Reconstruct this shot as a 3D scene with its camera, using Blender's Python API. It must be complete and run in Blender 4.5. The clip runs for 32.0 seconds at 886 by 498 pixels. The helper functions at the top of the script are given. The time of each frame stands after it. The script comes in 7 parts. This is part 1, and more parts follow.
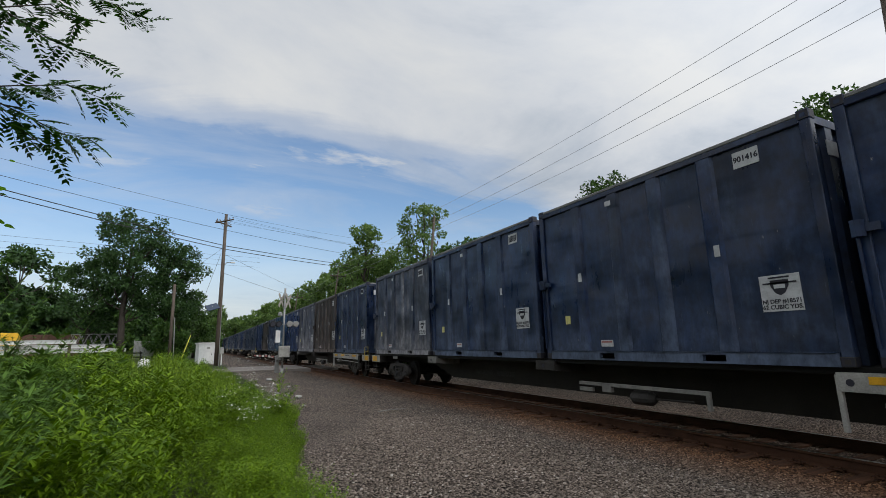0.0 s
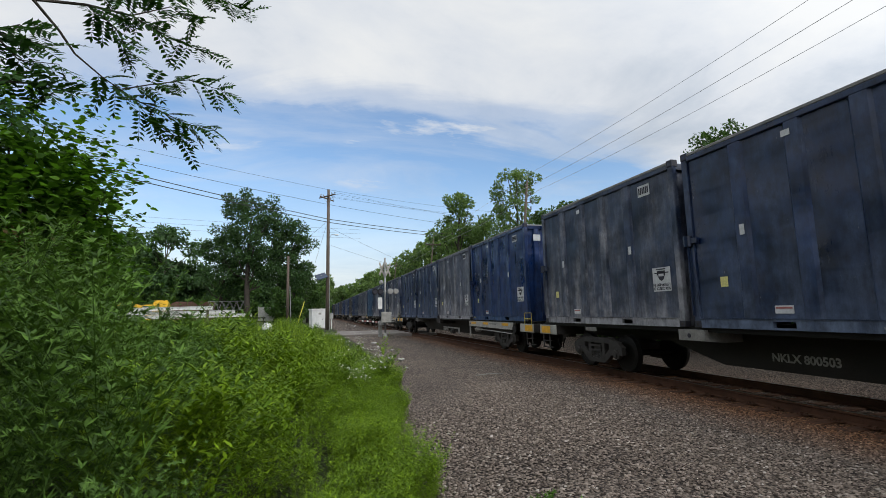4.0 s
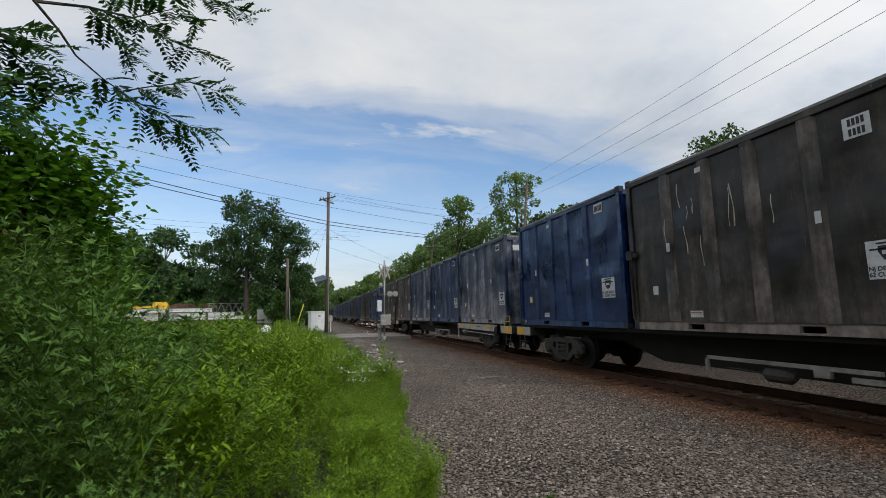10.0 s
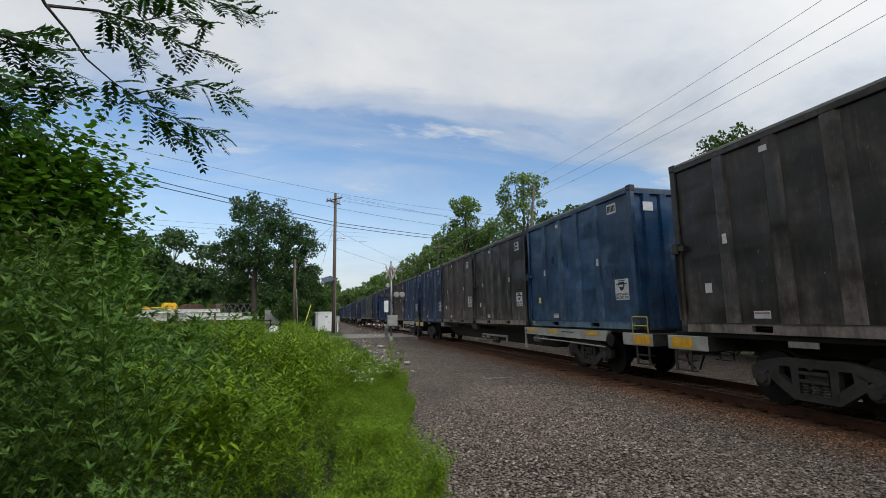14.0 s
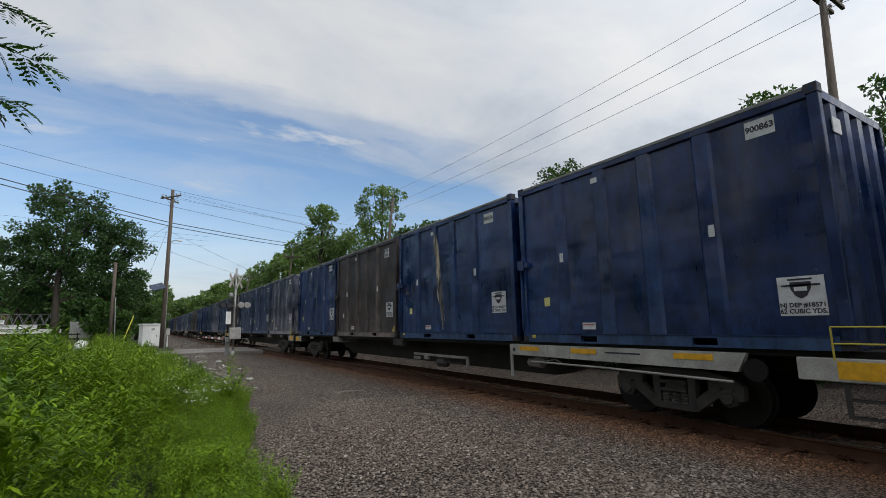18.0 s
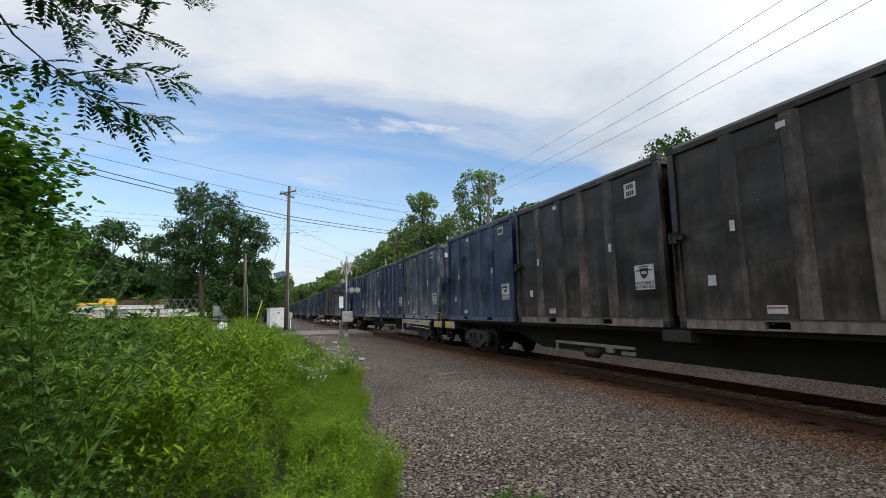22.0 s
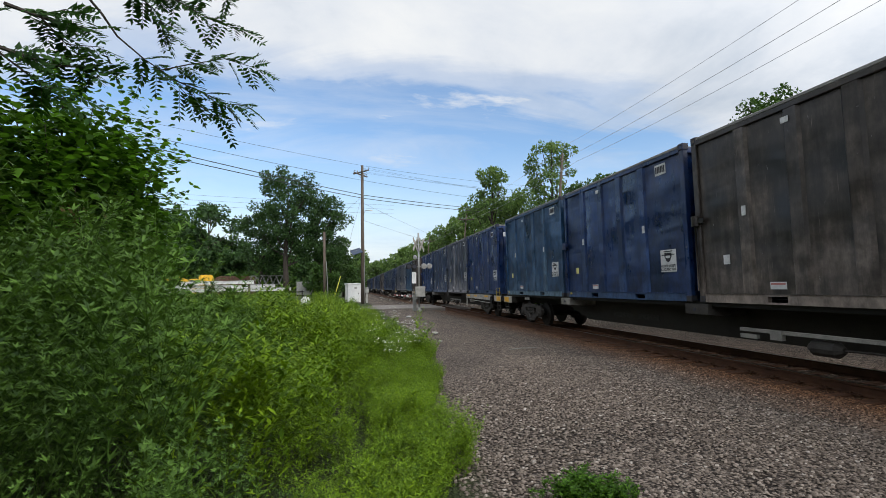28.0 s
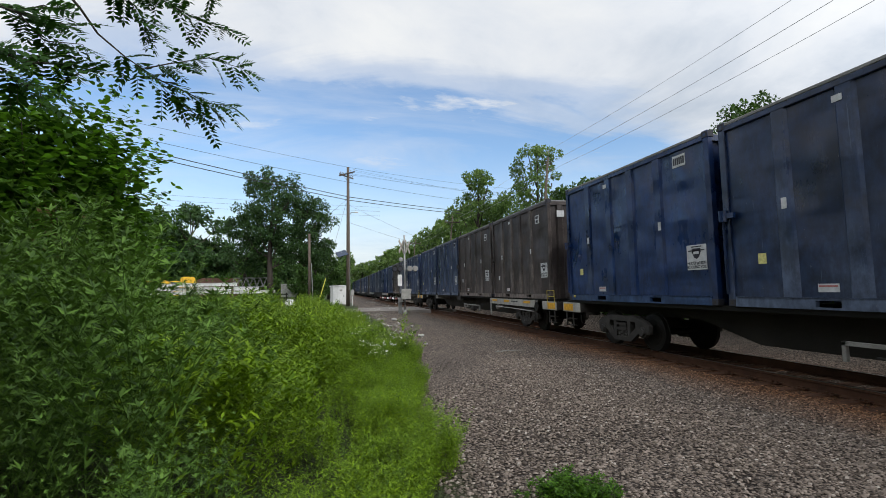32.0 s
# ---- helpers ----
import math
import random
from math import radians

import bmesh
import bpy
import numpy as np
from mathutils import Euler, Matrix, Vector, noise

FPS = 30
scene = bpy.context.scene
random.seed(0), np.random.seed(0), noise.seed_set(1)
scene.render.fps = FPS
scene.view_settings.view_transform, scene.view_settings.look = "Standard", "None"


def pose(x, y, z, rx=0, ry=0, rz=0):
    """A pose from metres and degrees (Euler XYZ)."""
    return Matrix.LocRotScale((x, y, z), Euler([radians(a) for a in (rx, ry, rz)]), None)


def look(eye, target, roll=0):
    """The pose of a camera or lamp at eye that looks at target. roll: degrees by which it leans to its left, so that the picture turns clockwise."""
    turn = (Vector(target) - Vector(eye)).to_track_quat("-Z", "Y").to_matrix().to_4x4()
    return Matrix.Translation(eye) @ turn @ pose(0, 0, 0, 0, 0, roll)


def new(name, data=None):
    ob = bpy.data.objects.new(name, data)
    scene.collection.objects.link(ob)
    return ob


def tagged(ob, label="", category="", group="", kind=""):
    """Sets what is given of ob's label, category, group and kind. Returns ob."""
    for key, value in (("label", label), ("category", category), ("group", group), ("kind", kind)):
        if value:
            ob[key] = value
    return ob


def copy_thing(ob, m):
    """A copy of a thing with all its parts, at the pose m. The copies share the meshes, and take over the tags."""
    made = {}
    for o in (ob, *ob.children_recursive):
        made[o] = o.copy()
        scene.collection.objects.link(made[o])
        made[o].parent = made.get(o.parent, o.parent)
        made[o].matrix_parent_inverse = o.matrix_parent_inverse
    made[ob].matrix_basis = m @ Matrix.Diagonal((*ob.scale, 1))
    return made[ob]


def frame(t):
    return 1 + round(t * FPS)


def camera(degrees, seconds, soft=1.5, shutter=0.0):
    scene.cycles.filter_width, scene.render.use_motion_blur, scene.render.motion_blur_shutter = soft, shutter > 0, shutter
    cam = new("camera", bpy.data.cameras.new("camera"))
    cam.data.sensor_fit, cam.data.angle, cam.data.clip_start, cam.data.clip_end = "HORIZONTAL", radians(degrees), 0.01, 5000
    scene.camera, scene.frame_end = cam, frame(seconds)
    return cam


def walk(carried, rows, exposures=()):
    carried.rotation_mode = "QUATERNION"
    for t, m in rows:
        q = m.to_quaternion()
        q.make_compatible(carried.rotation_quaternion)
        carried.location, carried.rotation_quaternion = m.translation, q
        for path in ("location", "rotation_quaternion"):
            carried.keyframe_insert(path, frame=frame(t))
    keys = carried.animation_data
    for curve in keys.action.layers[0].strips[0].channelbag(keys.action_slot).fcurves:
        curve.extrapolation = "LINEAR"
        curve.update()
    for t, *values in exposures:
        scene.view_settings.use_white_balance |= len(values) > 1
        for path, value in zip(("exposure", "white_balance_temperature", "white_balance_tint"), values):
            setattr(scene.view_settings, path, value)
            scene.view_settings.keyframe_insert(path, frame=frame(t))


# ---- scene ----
# ---- camera and its walk ----
EYE = (0.0, 0.0, 1.70)
cam = camera(86.7, 32.0, soft=0.8)
# seconds, yaw, pitch, roll; the track runs along y
PATH = [
    (0, -26.93, 11.25, 1.36), (0.5, -23.88, 10.01, 1.37), (1, -21.48, 9.10, 1.38), (1.5, -19.43, 8.42, 1.38), (2, -18.08, 7.88, 1.29),
    (2.5, -17.39, 7.43, 1.34), (3, -16.70, 7.47, 1.31), (3.5, -16.00, 7.48, 1.27), (4, -15.43, 7.52, 1.26), (4.5, -14.90, 7.60, 1.25),
    (6.5, -15.53, 7.18, 1.24), (7, -15.97, 7.28, 1.30), (7.5, -16.07, 7.47, 1.23), (8, -15.98, 7.60, 1.19), (8.5, -15.81, 7.71, 1.15),
    (9, -15.70, 7.80, 1.10), (9.5, -15.62, 7.81, 1.08), (10, -15.50, 7.86, 1.06), (10.5, -15.40, 7.89, 1.04), (11, -15.34, 7.82, 1.07),
    (11.5, -15.35, 7.78, 1.06), (12, -15.35, 7.80, 1.09), (12.5, -15.28, 7.81, 1.09), (13, -15.09, 7.88, 1.13), (13.5, -14.91, 7.94, 1.12),
    (14, -14.69, 7.96, 1.01), (14.5, -14.47, 8.04, 0.93), (16.5, -13.86, 8.00, 0.93), (17, -13.63, 7.77, 0.88), (17.5, -16.77, 7.35, 0.93),
    (17.6, -18.60, 7.50, 1.00), (17.7, -21.20, 7.80, 1.00), (17.8, -24.40, 8.30, 1.00), (17.9, -28.00, 8.70, 1.05), (18, -32.20, 9.05, 1.10),
    (18.1, -38.00, 9.10, 1.10), (18.2, -47.60, 9.10, 1.10), (18.3, -57.60, 9.00, 1.10), (18.4, -66.20, 8.90, 1.10), (18.5, -77.80, 8.85, 1.10),
    (18.6, -88.80, 8.85, 1.10), (18.7, -100.20, 9.10, 1.10), (18.8, -111.80, 9.40, 1.10), (18.9, -122.60, 9.70, 1.10), (19, -129.70, 9.98, 1.10),
    (19.1, -133.40, 10.30, 1.10), (19.2, -134.20, 10.70, 1.10), (19.3, -130.80, 11.10, 1.10), (19.4, -120.60, 11.30, 1.10),
    (19.5, -109.10, 11.20, 1.10), (19.6, -97.40, 11.00, 1.10), (19.7, -85.70, 10.95, 1.05), (19.8, -74.00, 10.95, 1.05), (19.9, -62.30, 11.10, 1.05),
    (20, -50.60, 11.20, 1.05), (20.1, -39.60, 11.00, 1.05), (20.2, -32.20, 10.70, 1.00), (20.3, -29.00, 10.40, 1.00), (20.4, -27.70, 10.10, 1.00),
    (20.5, -27.32, 9.82, 0.99), (21, -24.63, 8.47, 1.13), (21.5, -22.25, 7.89, 1.21), (22, -20.02, 7.36, 1.12), (22.5, -18.16, 6.40, 1.05),
    (23, -16.80, 5.28, 1.09), (23.5, -16.13, 5.04, 1.08), (24, -15.62, 5.18, 1.14), (24.5, -16.30, 5.49, 1.19), (26.5, -14.29, 4.94, 1.16),
    (27, -13.21, 4.67, 1.14), (27.5, -12.25, 4.61, 1.11), (28, -11.37, 4.55, 1.09), (28.5, -10.64, 4.54, 1.10), (29, -10.01, 4.37, 1.01),
    (29.5, -10.21, 4.19, 1.02), (30, -11.09, 4.26, 1.02), (30.5, -11.85, 4.40, 1.08), (31, -12.38, 4.54, 1.02), (31.5, -12.79, 4.67, 1.00),
    (32, -13.09, 4.81, 1.04),
]
EXPOSURES = [(0, -0.24), (0.8, -0.04), (4, 0.03), (7, -0.04), (9, -0.11), (13, -0.1), (17.4, -0.12), (18.0, -0.21), (18.4, -0.2), (18.7, -0.5), (19.0, -0.95), (19.5, -0.92), (20.0, -0.48), (20.6, -0.25), (21.2, -0.18), (22, 0.12), (24, 0.20), (27, 0.04), (28, 0.15), (31, 0.18), (32, 0.12)]
walk(cam, [(t, pose(*EYE, 90 + p, r, a)) for t, a, p, r in PATH], EXPOSURES)

# ---- world, sun ----
SUN_AZ, SUN_EL = 150.0, 42.0        # clockwise from +y, degrees


def node(nt, kind, x=0, **sets):
    nd = nt.nodes.new(kind)
    for key, val in sets.items():
        nd.inputs[key.replace("_", " ")].default_value = val
    return nd


def ramp(nt, src, stops, mode="LINEAR"):
    nd = nt.nodes.new("ShaderNodeValToRGB")
    nd.color_ramp.interpolation = mode
    el = nd.color_ramp.elements
    while len(el) < len(stops):
        el.new(0.5)
    for e, (p, col) in zip(el, stops):
        e.position = p
        e.color = (*col, 1) if len(col) == 3 else col
    nt.links.new(src, nd.inputs["Fac"])
    return nd.outputs["Color"]


def math_node(nt, op, a, b=None, clamp=False):
    nd = nt.nodes.new("ShaderNodeMath")
    nd.operation, nd.use_clamp = op, clamp
    for i, s in enumerate((a, b)):
        if s is None:
            continue
        if isinstance(s, (int, float)):
            nd.inputs[i].default_value = s
        else:
            nt.links.new(s, nd.inputs[i])
    return nd.outputs[0]


def vec_node(nt, op, a, b=None):
    nd = nt.nodes.new("ShaderNodeVectorMath")
    nd.operation = op
    for i, s in enumerate((a, b)):
        if s is None:
            continue
        if isinstance(s, tuple):
            nd.inputs[i].default_value = s
        else:
            nt.links.new(s, nd.inputs[i])
    return nd.outputs["Value"] if op == "DOT_PRODUCT" else nd.outputs["Vector"]


def noise_node(nt, vec, scale, detail=4.0, rough=0.55, distort=0.0):
    nd = nt.nodes.new("ShaderNodeTexNoise")
    nd.inputs["Scale"].default_value, nd.inputs["Detail"].default_value = scale, detail
    nd.inputs["Roughness"].default_value, nd.inputs["Distortion"].default_value = rough, distort
    if vec is not None:
        nt.links.new(vec, nd.inputs["Vector"])
    return nd.outputs["Fac"]


def mix_rgb(nt, fac, a, b, mode="MIX"):
    nd = nt.nodes.new("ShaderNodeMix")
    nd.data_type, nd.blend_type = "RGBA", mode
    for sock, s in ((nd.inputs[0], fac), (nd.inputs[6], a), (nd.inputs[7], b)):
        if isinstance(s, (int, float)):
            sock.default_value = s
        elif isinstance(s, tuple):
            sock.default_value = (*s, 1)
        else:
            nt.links.new(s, sock)
    return nd.outputs[2]


def make_world():
    w = bpy.data.worlds.new("sky")
    scene.world = w
    w.use_nodes = True
    nt = w.node_tree
    nt.nodes.clear()
    way = nt.nodes.new("ShaderNodeTexCoord").outputs["Generated"]
    sky = nt.nodes.new("ShaderNodeTexSky")
    sky.sky_type, sky.sun_disc = "NISHITA", False
    sky.sun_elevation, sky.sun_rotation = radians(SUN_EL), radians(SUN_AZ)
    sky.air_density, sky.dust_density, sky.ozone_density = 1.0, 1.2, 2.0
    sep = nt.nodes.new("ShaderNodeSeparateXYZ")
    nt.links.new(way, sep.inputs[0])
    up = math_node(nt, "ADD", math_node(nt, "MAXIMUM", sep.outputs[2], 0.0), 0.16)
    flat = nt.nodes.new("ShaderNodeCombineXYZ")
    nt.links.new(math_node(nt, "DIVIDE", sep.outputs[0], up), flat.inputs[0])
    nt.links.new(math_node(nt, "DIVIDE", sep.outputs[1], up), flat.inputs[1])
    plan = flat.outputs[0]
    big = noise_node(nt, plan, 0.55, 8, 0.55, 0.3)
    stretched = vec_node(nt, "MULTIPLY", plan, (0.5, 1.4, 1.0))
    wisp = noise_node(nt, stretched, 1.5, 8, 0.62, 0.6)
    # the cloud deck's edge: a great circle over the crossing, broken up by noise
    deck = vec_node(nt, "DOT_PRODUCT", way, CLOUD_EDGE)
    edge = math_node(nt, "ADD", deck,
                     math_node(nt, "MULTIPLY", math_node(nt, "SUBTRACT", big, 0.5), 0.42))
    edge = math_node(nt, "ADD", edge, math_node(nt, "MULTIPLY", math_node(nt, "SUBTRACT", wisp, 0.5), 0.22))
    edge = math_node(nt, "ADD", edge, math_node(nt, "MULTIPLY", math_node(nt, "MULTIPLY", sep.outputs[0], sep.outputs[0]), 0.2))
    bank = ramp(nt, math_node(nt, "ADD", math_node(nt, "MULTIPLY", edge, 2.2), 0.5, True),
                [(0.36, (0, 0, 0)), (0.46, (0.55, 0.55, 0.55)), (0.60, (1, 1, 1))], "EASE")
    thin = ramp(nt, wisp, [(0.42, (0.03, 0.03, 0.03)), (0.58, (0.26, 0.26, 0.26)), (0.80, (0.72, 0.72, 0.72))])
    # small torn puffs under the deck's edge
    band = ramp(nt, math_node(nt, "ADD", math_node(nt, "MULTIPLY", edge, 2.2), 0.5, True), [(0.12, (0, 0, 0)), (0.26, (1, 1, 1)), (0.40, (1, 1, 1))])
    puff = ramp(nt, noise_node(nt, vec_node(nt, "MULTIPLY", plan, (0.7, 1.5, 1.0)), 2.3, 7, 0.6, 0.3), [(0.55, (0, 0, 0)), (0.66, (0.85, 0.85, 0.85))])
    thin = math_node(nt, "MAXIMUM", thin, math_node(nt, "MULTIPLY", puff, band))
    low = ramp(nt, sep.outputs[2], [(0.0, (0.95, 0.95, 0.95)), (0.09, (0.70, 0.70, 0.70)), (0.17, (0.28, 0.28, 0.28)), (0.30, (0, 0, 0))])
    cover = math_node(nt, "MAXIMUM", bank, math_node(nt, "MAXIMUM", thin, low), True)
    shade = ramp(nt, noise_node(nt, plan, 0.9, 7, 0.6, 0.4),
                 [(0.32, (0.57, 0.65, 0.76)), (0.47, (0.83, 0.875, 0.94)), (0.60, (0.965, 0.985, 1.0))])
    sun = (math.sin(radians(SUN_AZ)) * math.cos(radians(SUN_EL)), math.cos(radians(SUN_AZ)) * math.cos(radians(SUN_EL)), math.sin(radians(SUN_EL)))
    glow = math_node(nt, "POWER", math_node(nt, "MAXIMUM", vec_node(nt, "DOT_PRODUCT", way, sun), 0.0), 6.0)
    broad = math_node(nt, "POWER", math_node(nt, "MAXIMUM", vec_node(nt, "DOT_PRODUCT", way, sun), 0.0), 1.3)
    lit = math_node(nt, "ADD", math_node(nt, "MULTIPLY", glow, 1.3), math_node(nt, "ADD", math_node(nt, "MULTIPLY", broad, 0.75), CLOUD))
    b1 = nt.nodes.new("ShaderNodeBackground")
    nt.links.new(mix_rgb(nt, 1.0, sky.outputs[0], SKY_TINT, "MULTIPLY"), b1.inputs[0])
    b1.inputs[1].default_value = SKY
    b2 = nt.nodes.new("ShaderNodeBackground")
    nt.links.new(shade, b2.inputs[0])
    nt.links.new(lit, b2.inputs[1])
    mixer = nt.nodes.new("ShaderNodeMixShader")
    nt.links.new(cover, mixer.inputs[0])
    nt.links.new(b1.outputs[0], mixer.inputs[1])
    nt.links.new(b2.outputs[0], mixer.inputs[2])
    out = nt.nodes.new("ShaderNodeOutputWorld")
    nt.links.new(mixer.outputs[0], out.inputs[0])


CLOUD_EDGE = (0.0, -0.447, 0.890)
SKY, CLOUD = 0.165, 0.84
SKY_TINT = (0.93, 1.04, 1.09)
make_world()
sun_data = bpy.data.lights.new("sun", "SUN")
sun_data.energy, sun_data.angle, sun_data.color = 0.9, radians(14), (1.0, 0.95, 0.88)
sun_lamp = new("sun", sun_data)
sun_lamp.matrix_world = look((0, 0, 40), (-math.sin(radians(SUN_AZ)) * 40, -math.cos(radians(SUN_AZ)) * 40, 40 - 40 * math.tan(radians(SUN_EL))))

# ---- materials ----


def material(name, rough=0.6, metal=0.0):
    m = bpy.data.materials.new(name)
    m.use_nodes = True
    nt = m.node_tree
    bsdf = nt.nodes["Principled BSDF"]
    bsdf.inputs["Roughness"].default_value, bsdf.inputs["Metallic"].default_value = rough, metal
    bsdf.inputs["Specular IOR Level"].default_value = 0.3 if rough > 0.5 else 0.45
    return m, nt, bsdf


def coords(nt, spread=0.0, kind="Object"):
    vec = nt.nodes.new("ShaderNodeTexCoord").outputs[kind]
    if spread:
        info = nt.nodes.new("ShaderNodeObjectInfo")
        off = nt.nodes.new("ShaderNodeCombineXYZ")
        r = math_node(nt, "MULTIPLY", info.outputs["Random"], spread)
        for i in range(3):
            nt.links.new(r, off.inputs[i])
        vec = vec_node(nt, "ADD", vec, off.outputs[0])
    return vec


def bump(nt, bsdf, height, strength, dist=0.02):
    b = nt.nodes.new("ShaderNodeBump")
    b.inputs["Strength"].default_value, b.inputs["Distance"].default_value = strength, dist
    nt.links.new(height, b.inputs["Height"])
    nt.links.new(b.outputs[0], bsdf.inputs["Normal"])
    return b


def plain(name, col, rough=0.6, metal=0.0, vary=0.25, scale=3.0, bumpy=0.15, grain=40.0):
    """A surface of one colour with stains at two scales and fine relief."""
    m, nt, bsdf = material(name, rough, metal)
    vec = coords(nt, 9.0)
    a = noise_node(nt, vec, scale, 5, 0.6)
    b = noise_node(nt, vec, grain, 3, 0.6)
    f = ramp(nt, math_node(nt, "ADD", math_node(nt, "MULTIPLY", a, 0.7), math_node(nt, "MULTIPLY", b, 0.3)),
             [(0.3, tuple(c * (1 - vary) for c in col)), (0.7, tuple(min(1, c * (1 + vary)) for c in col))])
    nt.links.new(f, bsdf.inputs["Base Color"])
    if bumpy:
        bump(nt, bsdf, b, bumpy, 0.01)
    return m


def container_paint(name, base, dust, amount, rough=0.42, low=0.0):
    """Old paint on steel sheet: shallow dents, running stains, dust and chips."""
    m, nt, bsdf = material(name, rough)
    bsdf.inputs["Specular IOR Level"].default_value = 0.42
    vec = coords(nt, 37.0)
    run = noise_node(nt, vec_node(nt, "MULTIPLY", vec, (2.8, 2.8, 0.20)), 1.0, 8, 0.66)
    cloud = noise_node(nt, vec, 0.9, 6, 0.65)
    f = math_node(nt, "ADD", math_node(nt, "MULTIPLY", run, 0.48), math_node(nt, "MULTIPLY", cloud, 0.52))
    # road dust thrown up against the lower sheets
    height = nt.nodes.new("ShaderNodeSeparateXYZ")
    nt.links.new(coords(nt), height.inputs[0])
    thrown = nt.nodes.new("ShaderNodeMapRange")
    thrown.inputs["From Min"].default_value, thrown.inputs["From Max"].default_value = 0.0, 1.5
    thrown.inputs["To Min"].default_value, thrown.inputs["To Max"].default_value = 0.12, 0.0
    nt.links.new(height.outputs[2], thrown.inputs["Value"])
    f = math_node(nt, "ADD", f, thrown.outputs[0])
    info = nt.nodes.new("ShaderNodeObjectInfo")
    more = math_node(nt, "MULTIPLY", math_node(nt, "SUBTRACT", info.outputs["Random"], 0.5), 0.10)
    stain = ramp(nt, math_node(nt, "ADD", f, more), [(0.47 + low, (0, 0, 0)), (0.57 + low, (amount * 0.3,) * 3), (0.68 + low, (amount, amount, amount))])
    tone = ramp(nt, noise_node(nt, vec, 0.45, 3, 0.5), [(0.3, tuple(c * 0.55 for c in base)), (0.72, tuple(c * 1.45 for c in base))])
    mottle = ramp(nt, noise_node(nt, vec_node(nt, "MULTIPLY", vec, (1.0, 1.0, 0.6)), 4.5, 6, 0.7), [(0.36, (0.62, 0.62, 0.62)), (0.64, (1.5, 1.5, 1.5))])
    col = mix_rgb(nt, stain, mix_rgb(nt, 1.0, tone, mottle, "MULTIPLY"), mix_rgb(nt, 1.0, dust, mottle, "MULTIPLY"))
    chip = ramp(nt, noise_node(nt, vec_node(nt, "MULTIPLY", vec, (6, 6, 2.2)), 2.0, 8, 0.7), [(0.675, (0, 0, 0)), (0.70, (0.6, 0.6, 0.6))])
    col = mix_rgb(nt, chip, col, (0.26, 0.25, 0.25))
    scuff = ramp(nt, noise_node(nt, vec_node(nt, "MULTIPLY", vec, (14, 14, 0.7)), 2.0, 5, 0.6), [(0.665, (0, 0, 0)), (0.74, (0.45, 0.45, 0.45))])
    col = mix_rgb(nt, scuff, col, tuple(c * 1.5 for c in dust))
    nt.links.new(col, bsdf.inputs["Base Color"])
    nt.links.new(ramp(nt, f, [(0.38, (rough - 0.06,) * 3), (0.7, (0.75,) * 3)]), bsdf.inputs["Roughness"])
    crease = noise_node(nt, vec_node(nt, "MULTIPLY", vec, (0.5, 0.5, 2.6)), 1.0, 1.2, 0.5, 0.4)
    dent = math_node(nt, "ADD", math_node(nt, "ADD", noise_node(nt, vec, 0.95, 0.6, 0.4), math_node(nt, "MULTIPLY", crease, 0.12)),
                     math_node(nt, "MULTIPLY", noise_node(nt, vec, 60, 2, 0.5), 0.0015))
    bump(nt, bsdf, dent, 0.8, 0.22)
    return m


def leaf_mat(name, dark, light, scale=0.7, shine=0.5, thin=0.28):
    m, nt, bsdf = material(name, shine)
    bsdf.inputs["Specular IOR Level"].default_value = 0.22
    geo = nt.nodes.new("ShaderNodeNewGeometry")
    a = noise_node(nt, coords(nt), scale, 3, 0.6)
    f = math_node(nt, "ADD", math_node(nt, "MULTIPLY", geo.outputs["Random Per Island"], 0.55), math_node(nt, "MULTIPLY", a, 0.45))
    col = ramp(nt, f, [(0.15, dark), (0.85, light)])
    nt.links.new(col, bsdf.inputs["Base Color"])
    tr = nt.nodes.new("ShaderNodeBsdfTranslucent")
    nt.links.new(mix_rgb(nt, 1.0, col, (1.25, 1.35, 0.7), "MULTIPLY"), tr.inputs[0])
    mx = nt.nodes.new("ShaderNodeMixShader")
    mx.inputs[0].default_value = thin
    nt.links.new(bsdf.outputs[0], mx.inputs[1])
    nt.links.new(tr.outputs[0], mx.inputs[2])
    nt.links.new(mx.outputs[0], nt.nodes["Material Output"].inputs[0])
    return m


def noise_rgb(nt, vec, scale):
    n = nt.nodes.new("ShaderNodeTexNoise")
    n.inputs["Scale"].default_value = scale
    nt.links.new(vec, n.inputs["Vector"])
    return n.outputs["Color"]


